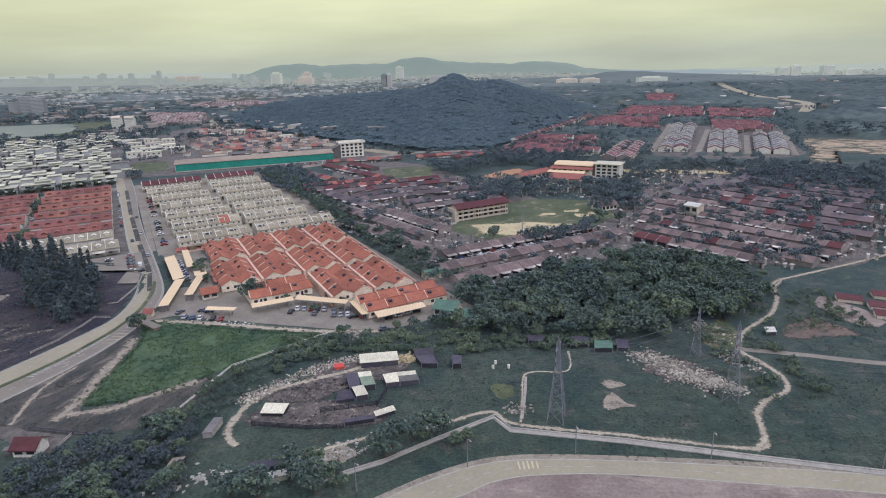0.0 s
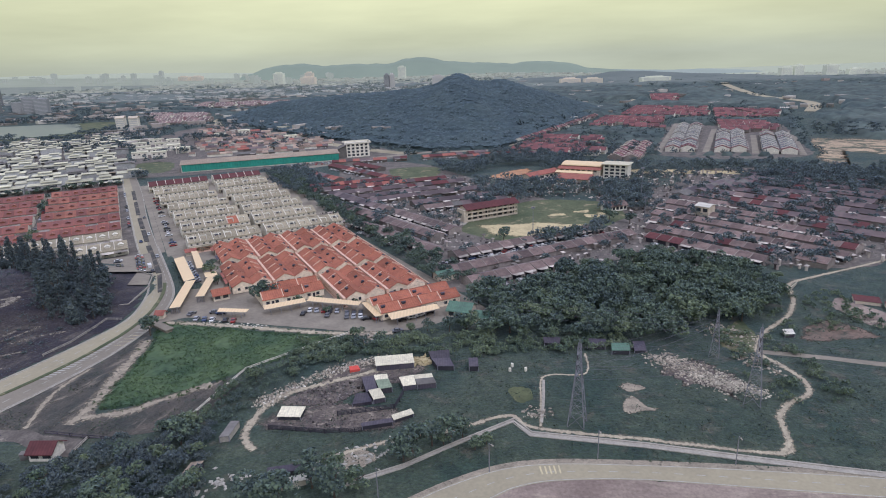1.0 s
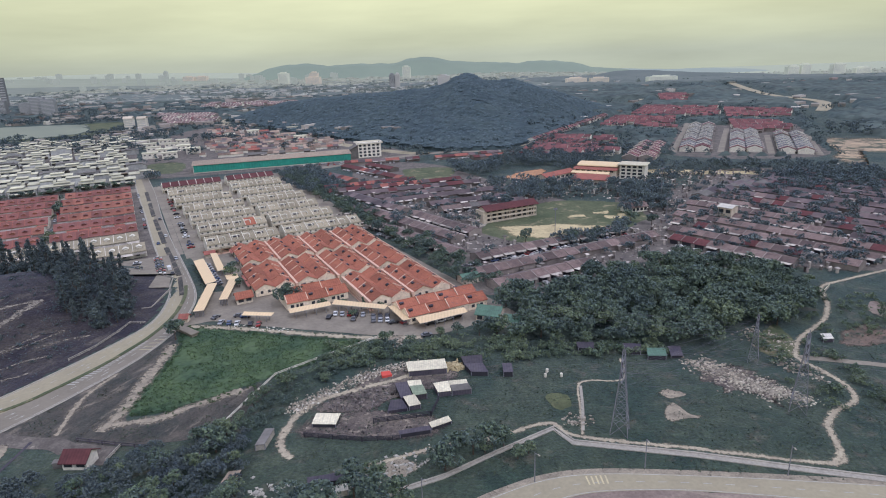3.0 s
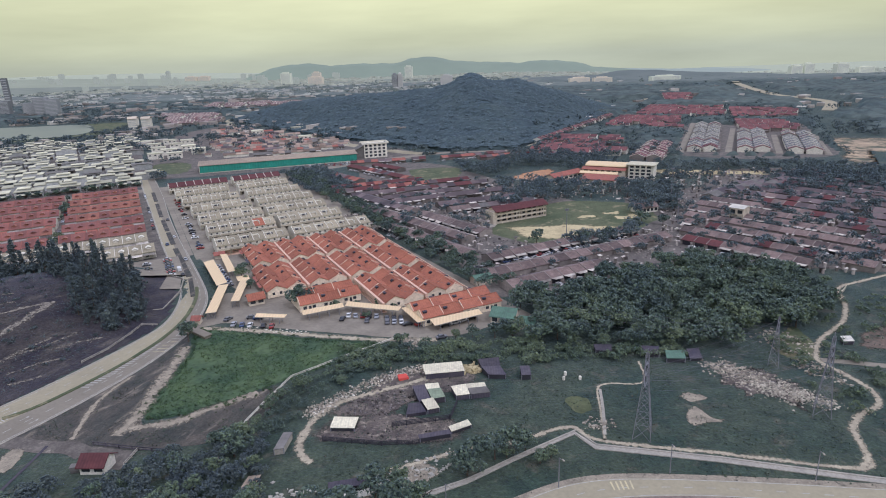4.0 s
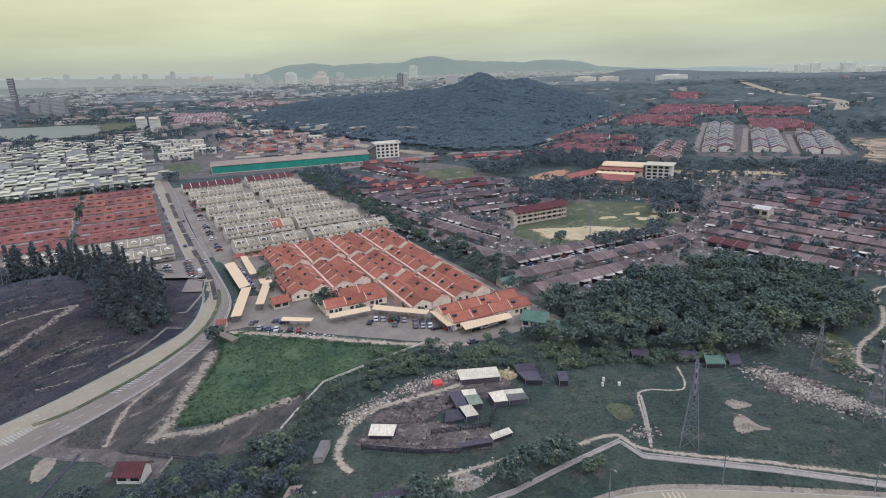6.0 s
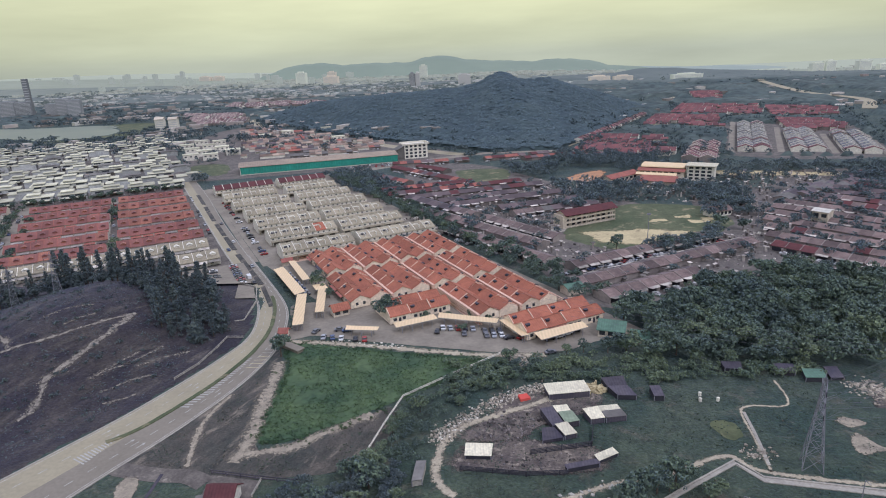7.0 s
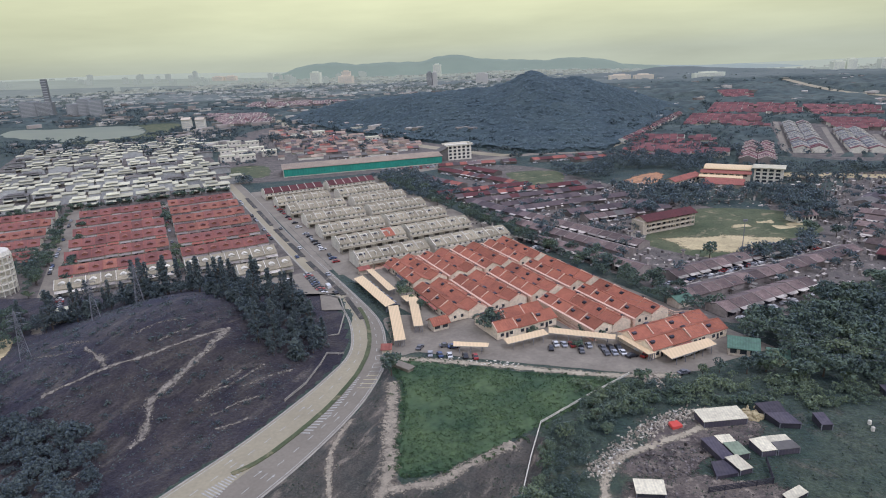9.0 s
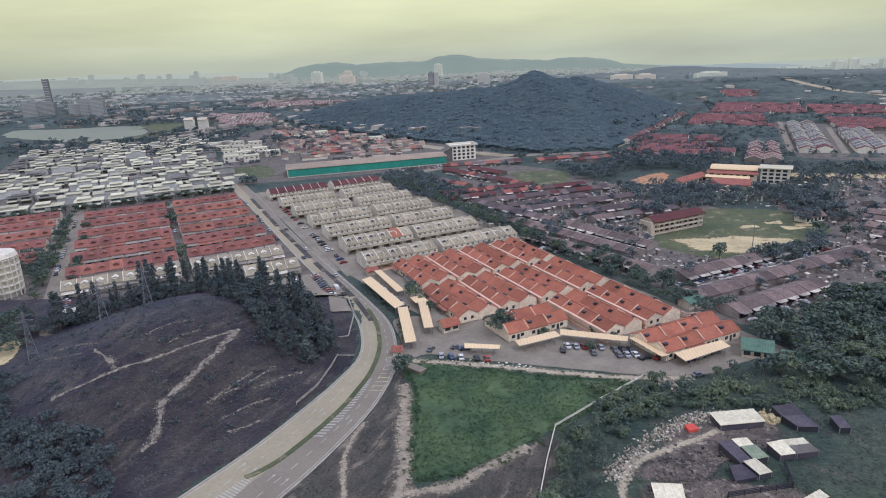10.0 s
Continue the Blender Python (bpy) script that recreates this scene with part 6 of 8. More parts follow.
for x, y in ((-553, 1046), (-526, 1037)):
    root = tower_block("apartment_block", x, y, 14, 13, 19, 6, 4, 10, M_WHITE, "white mid-rise flats with peach roof near the lake", cap=False)
    part("roof", Shape().gable_roof(-7.6, 7.6, -7.0, 7.0, 19, 3, 0.5, 0.3), M_CREAMWALL, root)

# The round white tower by the terraces.
rt = thing("round_tower", "round white tower with open ringed floors", "tower", "", pose(-316, 297, 0.05))
part("core", Shape().tube(0, 0, 0, 19, 6.4, 7.0, 24), M_WHITE, rt)
for f in range(6):
    part("ring_floor", Shape().tube(0, 0, 2.6 + 3.1 * f, 3.1 + 3.1 * f, 8.2 + 0.1 * f, 8.2 + 0.1 * f, 28), M_WHITE, rt)
for k in range(20):
    a = 2 * math.pi * k / 20
    part("column", Shape().bar((8.0 * math.cos(a), 8.0 * math.sin(a), 0), (8.6 * math.cos(a), 8.6 * math.sin(a), 19.3), 0.35), M_WHITE, rt)
part("crown", Shape().tube(0, 0, 19.0, 21.0, 8.8, 8.0, 28), M_WHITE, rt)


def flats(x, y, w, d, h, turn, label, mat):
    root = thing("low_flats", label, "house", "", pose(x, y, 0.04, 0, 0, turn))
    part("wall", Shape().box(-w / 2, -d / 2, 0, w / 2, d / 2, h), mat, root)
    part("roof", Shape().box(-w / 2 - 0.4, -d / 2 - 0.4, h, w / 2 + 0.4, d / 2 + 0.4, h + 0.3), M_WHITEROOF, root)
    for k in range(3):
        part("window", cornered(Shape(), -w / 2 + (k + 0.3) * w / 3, -w / 2 + (k + 0.7) * w / 3, -d / 2, h * 0.58, h * 0.78, 0.08), M_GLASS, root)


flats(-262, 262, 7, 6, 5, 28, "small cream gate building", M_CREAMWALL)
for x, y in ((-372, 742), (-350, 722), (-340, 752), (-316, 722), (-395, 780), (-420, 815), (-392, 818), (-366, 812), (-365, 776), (-330, 690), (-352, 690), (-250, 930), (-300, 900), (-210, 810), (-320, 860)):
    flats(x, y, 16, 11, 6.5, 24, "white two-storey house near the lake road", M_WHITE)

patch("guard_yard", [(-118, 146.8), (-104.8, 144.2), (-105.2, 136.5), (-117.6, 136.5)], M_YARD, "grey paved yard of the guard house", "pavement", 0.075, ragged=0.2, straight=True)
patch("sand_patch", [(-137, 136), (-140.2, 142), (-139.4, 147), (-136, 145.6), (-134.6, 141), (-134, 136.5)], M_DIRT, "bare sandy patch beside the lane", "earth", 0.07, ragged=1.2)
ribbon("ditch", [(-131, 147.5), (-130.9, 139.6), (-131, 130), (-131, 118)], 0.9, M_SLATE, "narrow dark concrete ditch", "drain", 0.09, smooth=False)
single("generator_box", Shape().box(-1.1, -0.8, 0, 1.1, 0.8, 1.7).box(-1.2, -0.9, 1.7, 1.2, 0.9, 1.8), M_PALEGREY, "grey metal generator box beside the guard house", "generator", at=pose(-116.4, 136.4, 0.06, 0, 0, 12))

# ---- fences and poles ----


def fence(pts, label, mat=M_KERB, h=1.4, gap=3.0, mesh_rail=3, group=""):
    root = thing("fence", label, "fence", group, pose(*pts[0], land(*pts[0])))
    ox, oy = pts[0]
    for a, b in zip(pts, pts[1:]):
        d = math.hypot(b[0] - a[0], b[1] - a[1])
        za, zb = land(*a) - land(*pts[0]), land(*b) - land(*pts[0])
        for r in range(mesh_rail):
            z = h * (r + 1) / mesh_rail
            part("rail", Shape().bar((a[0] - ox, a[1] - oy, za + z), (b[0] - ox, b[1] - oy, zb + z), 0.16), mat, root)
        for k in range(int(d / gap) + 1):
            t = min(1, k * gap / d)
            x, y, z = a[0] + (b[0] - a[0]) * t - ox, a[1] + (b[1] - a[1]) * t - oy, za + (zb - za) * t
            part("post", Shape().box(x - 0.1, y - 0.1, z - 0.1, x + 0.1, y + 0.1, z + h + 0.1), mat, root)
    return root


fence([(-42, 207), (-58, 194), (-73, 181)], "low white concrete panel fence beside the overgrown drain", M_WHITE, 0.9, 5, 2)
fence([(-73, 181), (-77, 167), (-81, 151)], "low white concrete panel fence beside the overgrown drain", M_WHITE, 0.9, 5, 2)
fence([(-149, 195), (-145, 205), (-143, 218), (-142.5, 225), (-136.5, 225.5)], "pale pipe railing round a roadside drain", M_KERB, 1.0, 4, 2)
fence([(-118.1, 147.2), (-104.6, 144.4), (-94.2, 142.7)], "low dark fence beside the guard house", M_SLATE, 1.2, 4, 2)
fence([(-104.6, 144.4), (-105.1, 137.8)], "pale low fence of the guard house yard", M_KERB, 1.0, 3, 2)
fence([(-38, 152), (-22, 155), (-20, 163)], "dark boarded fence of the yard", M_DARK, 1.6, 4, 4)
fence([(-56, 146.5), (-40, 143.8), (-30, 144)], "dark boarded fence of the yard", M_DARK, 1.4, 4, 4)
culvert = single("culvert_headwall", Shape().box(-6, -1.2, 0, 6, 1.2, 1.2).box(-6.5, -1.6, 1.2, 6.5, 1.6, 1.5), M_STREET, "grey concrete culvert headwall beside the road", "culvert", at=pose(-116.5, 216, 0.05, 0, 0, -38))


def lamp_post(x, y, turn, h=8.0):
    root = thing("street_lamp", "tall slim steel street lamp", "street lamp", "street lamps", pose(x, y, 0.05, 0, 0, turn))
    part("pole", Shape().tube(0, 0, 0, h, 0.14, 0.09, 8), M_STEEL, root)
    arm = part("arm", Shape().bar((0, 0, h - 0.1), (1.3, 0, h + 0.25), 0.1), M_STEEL, root)
    part("lamp_head", Shape().box(1.0, -0.15, h + 0.15, 1.8, 0.15, h + 0.32), M_KERB, arm)
    return root


for x, y, turn in ((3, 126, -60), (30, 130, -90), (62, 126, -95), (-23, 118, -50), (100, 121, -100)):
    lamp_post(x, y, turn)
for x, y, h in ((124, 402, 22), (40, 318, 18), (110, 350, 14)):
    single("floodlight_mast", Shape().tube(0, 0, 0, h, 0.25, 0.12, 8).box(-1, -0.2, h - 0.2, 1, 0.2, h + 0.7), M_STEEL, "tall floodlight mast by the playing field", "mast", at=pose(x, y, 0))


def pylon(h):
    """A lattice tower: four tapering legs, cross bracing, three pairs of arms and a peak."""
    root = thing("pylon", "tall galvanised steel lattice power pylon", "pylon", "power pylons")
    k = h / 26.0

    def half(z):
        return (2.35 * (1 - z / 17.0) + 0.75 * z / 17.0) * k if z < 17 else (0.75 - 0.5 * (z - 17) / 9.0) * k

    levels = [0, 4.6, 8.6, 11.8, 14.4, 17, 19, 21, 23, 25]
    for sx, sy in ((-1, -1), (1, -1), (1, 1), (-1, 1)):
        leg = Shape()
        for a, b in ((0, 17), (17, 25)):
            leg.bar((sx * half(a), sy * half(a), a * k), (sx * half(b), sy * half(b), b * k), 0.17 * k)
        part("leg", leg, M_STEEL, root)
    for i in range(4):
        c = [((-1, -1), (1, -1)), ((1, -1), (1, 1)), ((1, 1), (-1, 1)), ((-1, 1), (-1, -1))][i]
        s = Shape()
        for a, b in zip(levels, levels[1:]):
            p, q = half(a), half(b)
            s.bar((c[0][0] * p, c[0][1] * p, a * k), (c[1][0] * q, c[1][1] * q, b * k), 0.085 * k)
            s.bar((c[1][0] * p, c[1][1] * p, a * k), (c[0][0] * q, c[0][1] * q, b * k), 0.085 * k)
            s.bar((c[0][0] * q, c[0][1] * q, b * k), (c[1][0] * q, c[1][1] * q, b * k), 0.08 * k)
        part("bracing", s, M_STEEL, root)
    for z, reach in ((17.2, 4.2), (20.2, 3.8), (23.0, 3.4)):
        s = Shape()
        for side in (-1, 1):
            for y in (-0.5 * k, 0.5 * k):
                s.bar((0, y, z * k), (side * reach * k, 0, (z + 0.2) * k), 0.1 * k)
                s.bar((0, y, (z + 1.3) * k), (side * reach * k, 0, (z + 0.2) * k), 0.09 * k)
        arm = part("cross_arm", s, M_STEEL, root)
        for side in (-1, 1):
            part("insulator", Shape().tube(side * reach * k, 0, (z - 1.2) * k, (z + 0.1) * k, 0.1, 0.1, 6), M_SLATE, arm)
    part("peak", Shape().bar((0, 0, 24.5 * k), (0, 0, 26.3 * k), 0.2 * k), M_STEEL, root)
    return root


PYLONS = [(28, 145, 25, 68), (79, 153, 24, 60), (80, 181, 17, 60), (-221, 251, 17, 40), (-238, 248, 17, 40), (-249, 222, 19, 40)]
first = {}
for x, y, h, turn in PYLONS:
    at = pose(x, y, land(x, y) - 0.1, 0, 0, turn)
    if h in first:
        copy_thing(first[h], at)
    else:
        first[h] = pylon(h)
        first[h].matrix_basis = at


def wire(a, b, sag, r=0.05):
    """One sagging cable as a four-sided tube."""
    s = Shape()
    side = (Vector(b) - Vector(a)).cross(Vector((0, 0, 1))).normalized() * r / 2
    for i in range(15):
        t = i / 14
        p = Vector(a).lerp(Vector(b), t) - Vector((0, 0, 4 * sag * t * (1 - t)))
        s.v += [tuple(p + side * k + Vector((0, 0, e * r / 2))) for k, e in ((-1, 0), (0, -1), (1, 0), (0, 1))]
        if i:
            n = 4 * i
            s.f += [(n - 4 + k, n - 4 + (k + 1) % 4, n + (k + 1) % 4, n + k) for k in range(4)]
    return s


for a, b in ((0, 1), (2, 0), (3, 4), (4, 5)):
    for f in (17.2, 20.2, 23.0):
        for side in (-1, 1):
            ends = []
            for i in (a, b):
                x, y, h, turn = PYLONS[i]
                k = h / 26
                c, s_ = math.cos(radians(turn)), math.sin(radians(turn))
                ends.append((x + side * 3.8 * k * c, y + side * 3.8 * k * s_, land(x, y) + (f - 1.2) * k))
            single("power_line", wire(*ends, 1.5), M_CABLE, "thin sagging overhead power line between pylons", "power line")
for k, z in enumerate((13, 15.5, 18, 20)):
    single("power_line", wire((79, 181, z * 0.65), (-40, 222, z), 3), M_CABLE, "thin sagging overhead power line between pylons", "power line")
    single("power_line", wire((79, 153, z), (200, 120, z), 3), M_CABLE, "thin sagging overhead power line between pylons", "power line")

# ---- vehicles ----


def car(paint_mat, van=False):
    word = paint_mat.name.replace("car_paint_", "")
    root = thing("van" if van else "car", "small %s %s parked outdoors" % (word, "van" if van else "saloon car"), "van" if van else "car", "parked vehicles")
    root.scale = (0.98, 0.98, 0.98)
    half, prof = (0.88, [(-2.2, 0.35), (-2.2, 1.9), (1.5, 1.95), (2.1, 1.1), (2.25, 0.35)]) if van else (0.85, [(-2.1, 0.35), (-2.15, 0.85), (-1.5, 0.98), (1.0, 0.95), (2.05, 0.78), (2.1, 0.35)])
    body = Shape()
    for s in (-1, 1):
        body.face(*[(x, s * half, z) for x, z in (prof if s < 0 else prof[::-1])])
    for (x0, z0), (x1, z1) in zip(prof, prof[1:] + prof[:1]):
        body.face((x0, -half, z0), (x0, half, z0), (x1, half, z1), (x1, -half, z1))
    part("body", body, paint_mat, root)
    if van:
        part("windscreen", Shape().slab((1.55, -0.75, 1.88), (2.05, -0.75, 1.22), (2.05, 0.75, 1.22), (1.55, 0.75, 1.88), 0.04), M_GLASS, root)
    else:
        lo, hi = [(-1.5, 0.97), (1.0, 0.94)], [(-0.95, 1.42), (0.35, 1.42)]
        cabin = Shape()
        a = [(lo[0][0], -0.8, lo[0][1]), (lo[1][0], -0.8, lo[1][1]), (lo[1][0], 0.8, lo[1][1]), (lo[0][0], 0.8, lo[0][1])]
        b = [(hi[0][0], -0.66, 1.42), (hi[1][0], -0.66, 1.42), (hi[1][0], 0.66, 1.42), (hi[0][0], 0.66, 1.42)]
        for i in range(4):
            cabin.face(a[i], a[(i + 1) % 4], b[(i + 1) % 4], b[i])
        part("cabin_glass", cabin, M_GLASS, root)
        part("roof", Shape().box(-0.98, -0.67, 1.41, 0.38, 0.67, 1.46), paint_mat, root)
    for x in (-1.35, 1.3):
        for y in (-half, half):
            w = Shape().tube(0, 0, -0.1, 0.1, 0.33, 0.33, 10)
            part("wheel", w, M_TYRE, root, at=pose(x, y, 0.33, 90, 0, 0))
    return root


CARS = {(k, False): car(m) for k, m in enumerate(M_PAINTS)}
CARS[(0, True)] = car(M_PAINTS[0], True)


def park(x, y, turn, van=False):
    k = 0 if van else rng.choice((0, 0, 1, 1, 2, 2, 3, 4, 5))
    put_house(CARS, (k, van), x, y, 0.06, turn)


for k in range(5):
    park(-62 + 2.8 * k, 229 - 0.4 * k, 95 + rng.uniform(-4, 4))
for k in range(3):
    park(-46.5 + 2.7 * k, 225.5, 95 + rng.uniform(-4, 4))
    park(-46 + 2.7 * k, 221.5, 95 + rng.uniform(-4, 4))
for k in range(5):
    park(-106 + 3.4 * k + (2 if k > 2 else 0), 223.8 - 0.7 * k, 100 + rng.uniform(-6, 6))
for x, y, a in ((-54, 223.5, 90), (-64, 226, 85), (-34, 224, 40), (-33.5, 219, 40), (-14, 223, 28), (-17, 221, 28), (-20, 219, 28), (-24, 217, 28), (-101, 230, 10), (-98, 229, 10), (-110, 229, 70), (-25, 207, 20), (-38, 219, 20)):
    park(x, y, a)
for i in range(9):
    park(*[a + (b - a) * i / 8 for a, b in zip((-123, 268), (-139, 296))], 28)
for i in range(26):
    if rng.random() < 0.8:
        x, y = uv(2 - 6.2 * i, -9.5)
        park(x + rng.uniform(-0.3, 0.3), y, 28 if i % 3 else -62)
for i in range(26):
    for u in (-9, -40, -72, -104):
        if rng.random() < 0.17:
            x, y = uv(u + rng.uniform(-2, 2), -2 + 3.2 * i)
            park(x, y, rng.choice((28, -62, 118)))
for i in range(34):
    x, y = uv(rng.uniform(-200, -40), rng.choice((-140 + 3.4, -140 - 3.4, -83, -30)))
    park(x, y, -62)
for i in range(11):
    park(*uv(8 + 2.9 * i, -27 - rng.uniform(0, 0.6)), 28)
    if i % 3:
        park(*uv(8 + 2.9 * i, -37 - rng.uniform(0, 0.6)), 28)
for i in range(12):
    park(-268 - 1.6 * i, 268 + 2.6 * i, 150 + rng.uniform(-8, 8))
for pair, k, d in (((EDGE_W, MEDIAN), 0.55, 268), ((MEDIAN, EDGE_E), 0.5, 300), ((MEDIAN, EDGE_E), 0.5, 352), ((EDGE_W, MEDIAN), 0.45, 330), ((MEDIAN, EDGE_E), 0.6, 402)):
    (x, y), (tx, ty) = along(middle(*pair, k), d)
    park(x, y, math.degrees(math.atan2(ty, tx)))
for k, d in ((0.45, 276),):
    (x, y), (tx, ty) = along(middle(EDGE_W, MEDIAN, k), d)
    park(x, y, math.degrees(math.atan2(ty, tx)), True)
for i in range(22):
    t = rng.random()
    park(-15 + 95 * t + rng.uniform(-1, 1), 281.5 + 46 * t - 2.5, 28)
for i in range(34):
    if rng.random() < 0.8:
        park(-170 + 2.9 * i, 596.5 + 0.92 * i, 107)
    if rng.random() < 0.5:
        park(-166 + 2.9 * i, 588 + 0.92 * i, 107)
for ob in list(CARS.values()):
    if ob.name not in used:
        bpy.data.batch_remove([ob, *ob.children_recursive])

# ---- rubble, scrap and litter ----


def scatter_chunks(name, area, count, size, mat, label, category, seed, flat=0.5):
    """Many little broken boxes strewn over an ellipse or along a line."""
    r = random.Random(seed)
    s = Shape()
    for i in range(count):
        x, y = area(r)
        z = land(x, y)
        w = size * r.uniform(0.4, 1.5)
        a = r.uniform(0, 6.28)
        c, t = math.cos(a) * w, math.sin(a) * w
        h = w * flat * r.uniform(0.4, 1.6)
        k = r.uniform(0.3, 1.0)
        base = [(x + c, y + t), (x - t * k, y + c * k), (x - c, y - t), (x + t * k, y - c * k)]
        n0 = len(s.v)
        s.v += [(px, py, z + 0.02) for px, py in base] + [(x + (px - x) * r.uniform(0.5, 1), y + (py - y) * r.uniform(0.5, 1), z + h * r.uniform(0.5, 1.2)) for px, py in base]
        s.f += [tuple(n0 + j for j in q) for q in ((4, 5, 6, 7), (0, 1, 5, 4), (1, 2, 6, 5), (2, 3, 7, 6), (3, 0, 4, 7))]
    return single(name, s, mat, label, category, "stuff")


def ellipse(cx, cy, rx, ry, turn=0):
    def pick(r):
        a, d = r.uniform(0, 6.28), math.sqrt(r.random()) * (1 + 0.2 * r.gauss(0, 1))
        x, y, t = rx * d * math.cos(a), ry * d * math.sin(a), radians(turn)
        return cx + x * math.cos(t) - y * math.sin(t), cy + x * math.sin(t) + y * math.cos(t)
    return pick


def beside(pts, wide):
    line = spline(pts, n=6)

    def pick(r):
        p = line[r.randrange(len(line))]
        return p[0] + r.gauss(0, wide), p[1] + r.gauss(0, wide)
    return pick


for k, (x, y, wide, count) in enumerate(((66, 178, 4.0, 420), (75, 165, 4.5, 480), (70, 171, 5.5, 380), (80, 161, 3.0, 200))):
    scatter_chunks("rubble_heap", beside([(x - 4, y + 3), (x, y), (x + 4, y - 4)], wide * 0.6), count, 0.42, M_CHALK if k % 2 else M_STONE, "spread heap of pale dumped rubble", "rubble", 81 + k)
scatter_chunks("rubble_heap", ellipse(92, 176, 5, 8, 20), 160, 0.5, M_STONE, "spread of pale dumped rubble by the track", "rubble", 2)
scatter_chunks("rubble_heap", ellipse(92, 196, 7, 9, 20), 160, 0.5, M_STONE, "spread of pale rubble in the grass", "rubble", 12)
scatter_chunks("scrap_heap", beside([(-62, 160), (-55, 168), (-44, 178), (-33, 184), (-26, 184)], 1.5), 1100, 0.34, M_STONE, "long bank of pale rubble and scrap", "rubble", 3, 0.8)
scatter_chunks("scrap_heap", beside([(-62, 160), (-55, 168), (-44, 178), (-33, 184), (-26, 184)], 1.3), 220, 0.36, M_TIN, "pale broken sheets and boards on the rubble bank", "scrap", 13, 0.5)
scatter_chunks("scrap_heap", ellipse(-42, 164, 10, 6, 30), 260, 0.38, M_JUNK, "scattered scrap and machine parts in the yard", "scrap", 4, 0.9)
scatter_chunks("scrap_heap", ellipse(-40, 150, 14, 4, 5), 120, 0.34, M_JUNK, "scattered scrap in the fenced yard", "scrap", 5, 0.8)
scatter_chunks("scrap_heap", ellipse(-16, 183, 5, 2.5), 140, 0.9, M_SAND, "pile of pale timber and sand by the shed", "rubble", 6, 0.8)
scatter_chunks("litter", ellipse(-88, 218, 14, 2, -12), 40, 0.5, M_WHITE, "white litter at the edge of the green field", "litter", 7, 0.3)
scatter_chunks("rubble_heap", ellipse(-36, 202, 2.5, 4.5), 160, 0.5, M_STONE, "spill of pale broken stone", "rubble", 8)
scatter_chunks("litter", ellipse(18, 151, 4, 3), 70, 0.45, M_STONE, "pale litter beside the path", "litter", 9)
scatter_chunks("litter", beside([(-70, 122), (-60, 125), (-45, 126), (-34, 132), (-20, 139)], 2), 160, 0.7, M_TIN, "pale scrap sheets among the trees", "scrap", 10, 0.4)
for k, (line, wide, count, size) in enumerate(((KNOLL_GULLY, 0.6, 1900, 0.20), (KNOLL_GULLY[3:], 0.9, 1100, 0.22), (KNOLL_PATH, 0.35, 1200, 0.17), (KNOLL_SPUR, 0.7, 500, 0.2), (KNOLL_LOW, 0.4, 400, 0.2))):
    scatter_chunks("knoll_stones", beside([tuple(a + (b - a) * i / 9 for a, b in zip(p, q)) for p, q in zip(line, line[1:]) for i in range(9)], wide), count, size, M_CHALK, "pale stones along an eroded line on the dark slope", "rubble", 60 + k, 0.35)
for k, line in enumerate(SLOPE_BANDS):
    scatter_chunks("knoll_stones", beside([tuple(a + (b - a) * i / 9 for a, b in zip(p, q)) for p, q in zip(line, line[1:]) for i in range(9)], 0.8), 900, 0.17, M_STONE, "band of pale stones on the dark slope", "rubble", 30 + k, 0.35)


def in_village(r):
    while True:
        x, y = r.uniform(-92, 300), r.uniform(256, 500)
        if not in_poly(x, y, [(0, 335), (3, 375), (45, 425), (104, 410), (108, 350), (66, 320), (30, 312)]) and not (x < 0 and y < 288 - 1.15 * x) and (x > -5 or y < 480) and y > 250 + 0.10 * x and not (20 < x < 110 and y < 300 - 0.3 * x):
            return x, y


scatter_chunks("yard_clutter", in_village, 2600, 0.75, M_LEANTO, "pale clutter, carts and sheets in the village lanes", "clutter", 91, 0.5)
scatter_chunks("yard_clutter", in_village, 1500, 0.9, M_JUNK, "dark clutter and sheds in the village lanes", "clutter", 92, 0.7)
scatter_chunks("yard_clutter", in_village, 500, 0.8, M_WHITE, "white parked carts and tanks in the village lanes", "clutter", 93, 0.5)
single("tarpaulin", Shape().slab((-1.6, -1.2, 0.9), (1.7, -1, 0.7), (1.5, 1.3, 0.9), (-1.4, 1.1, 1.2), 0.8), material("red_tarpaulin", (0.62, 0.09, 0.07), (0.5, 0.08, 0.06), 2), "bright red tarpaulin over a heap", "tarpaulin", at=pose(-37, 178.5, 0.05, 0, 0, 20))
for x, y in ((13, 175), (18, 175), (14, 178)):
    single("water_tank", Shape().tube(0, 0, 0, 1.1, 0.45, 0.45, 12).tube(0, 0, 1.1, 1.3, 0.45, 0.15, 12), M_WHITE, "small white water tank in the grass", "water tank", at=pose(x, y, 0.02))

# ---- trees ----


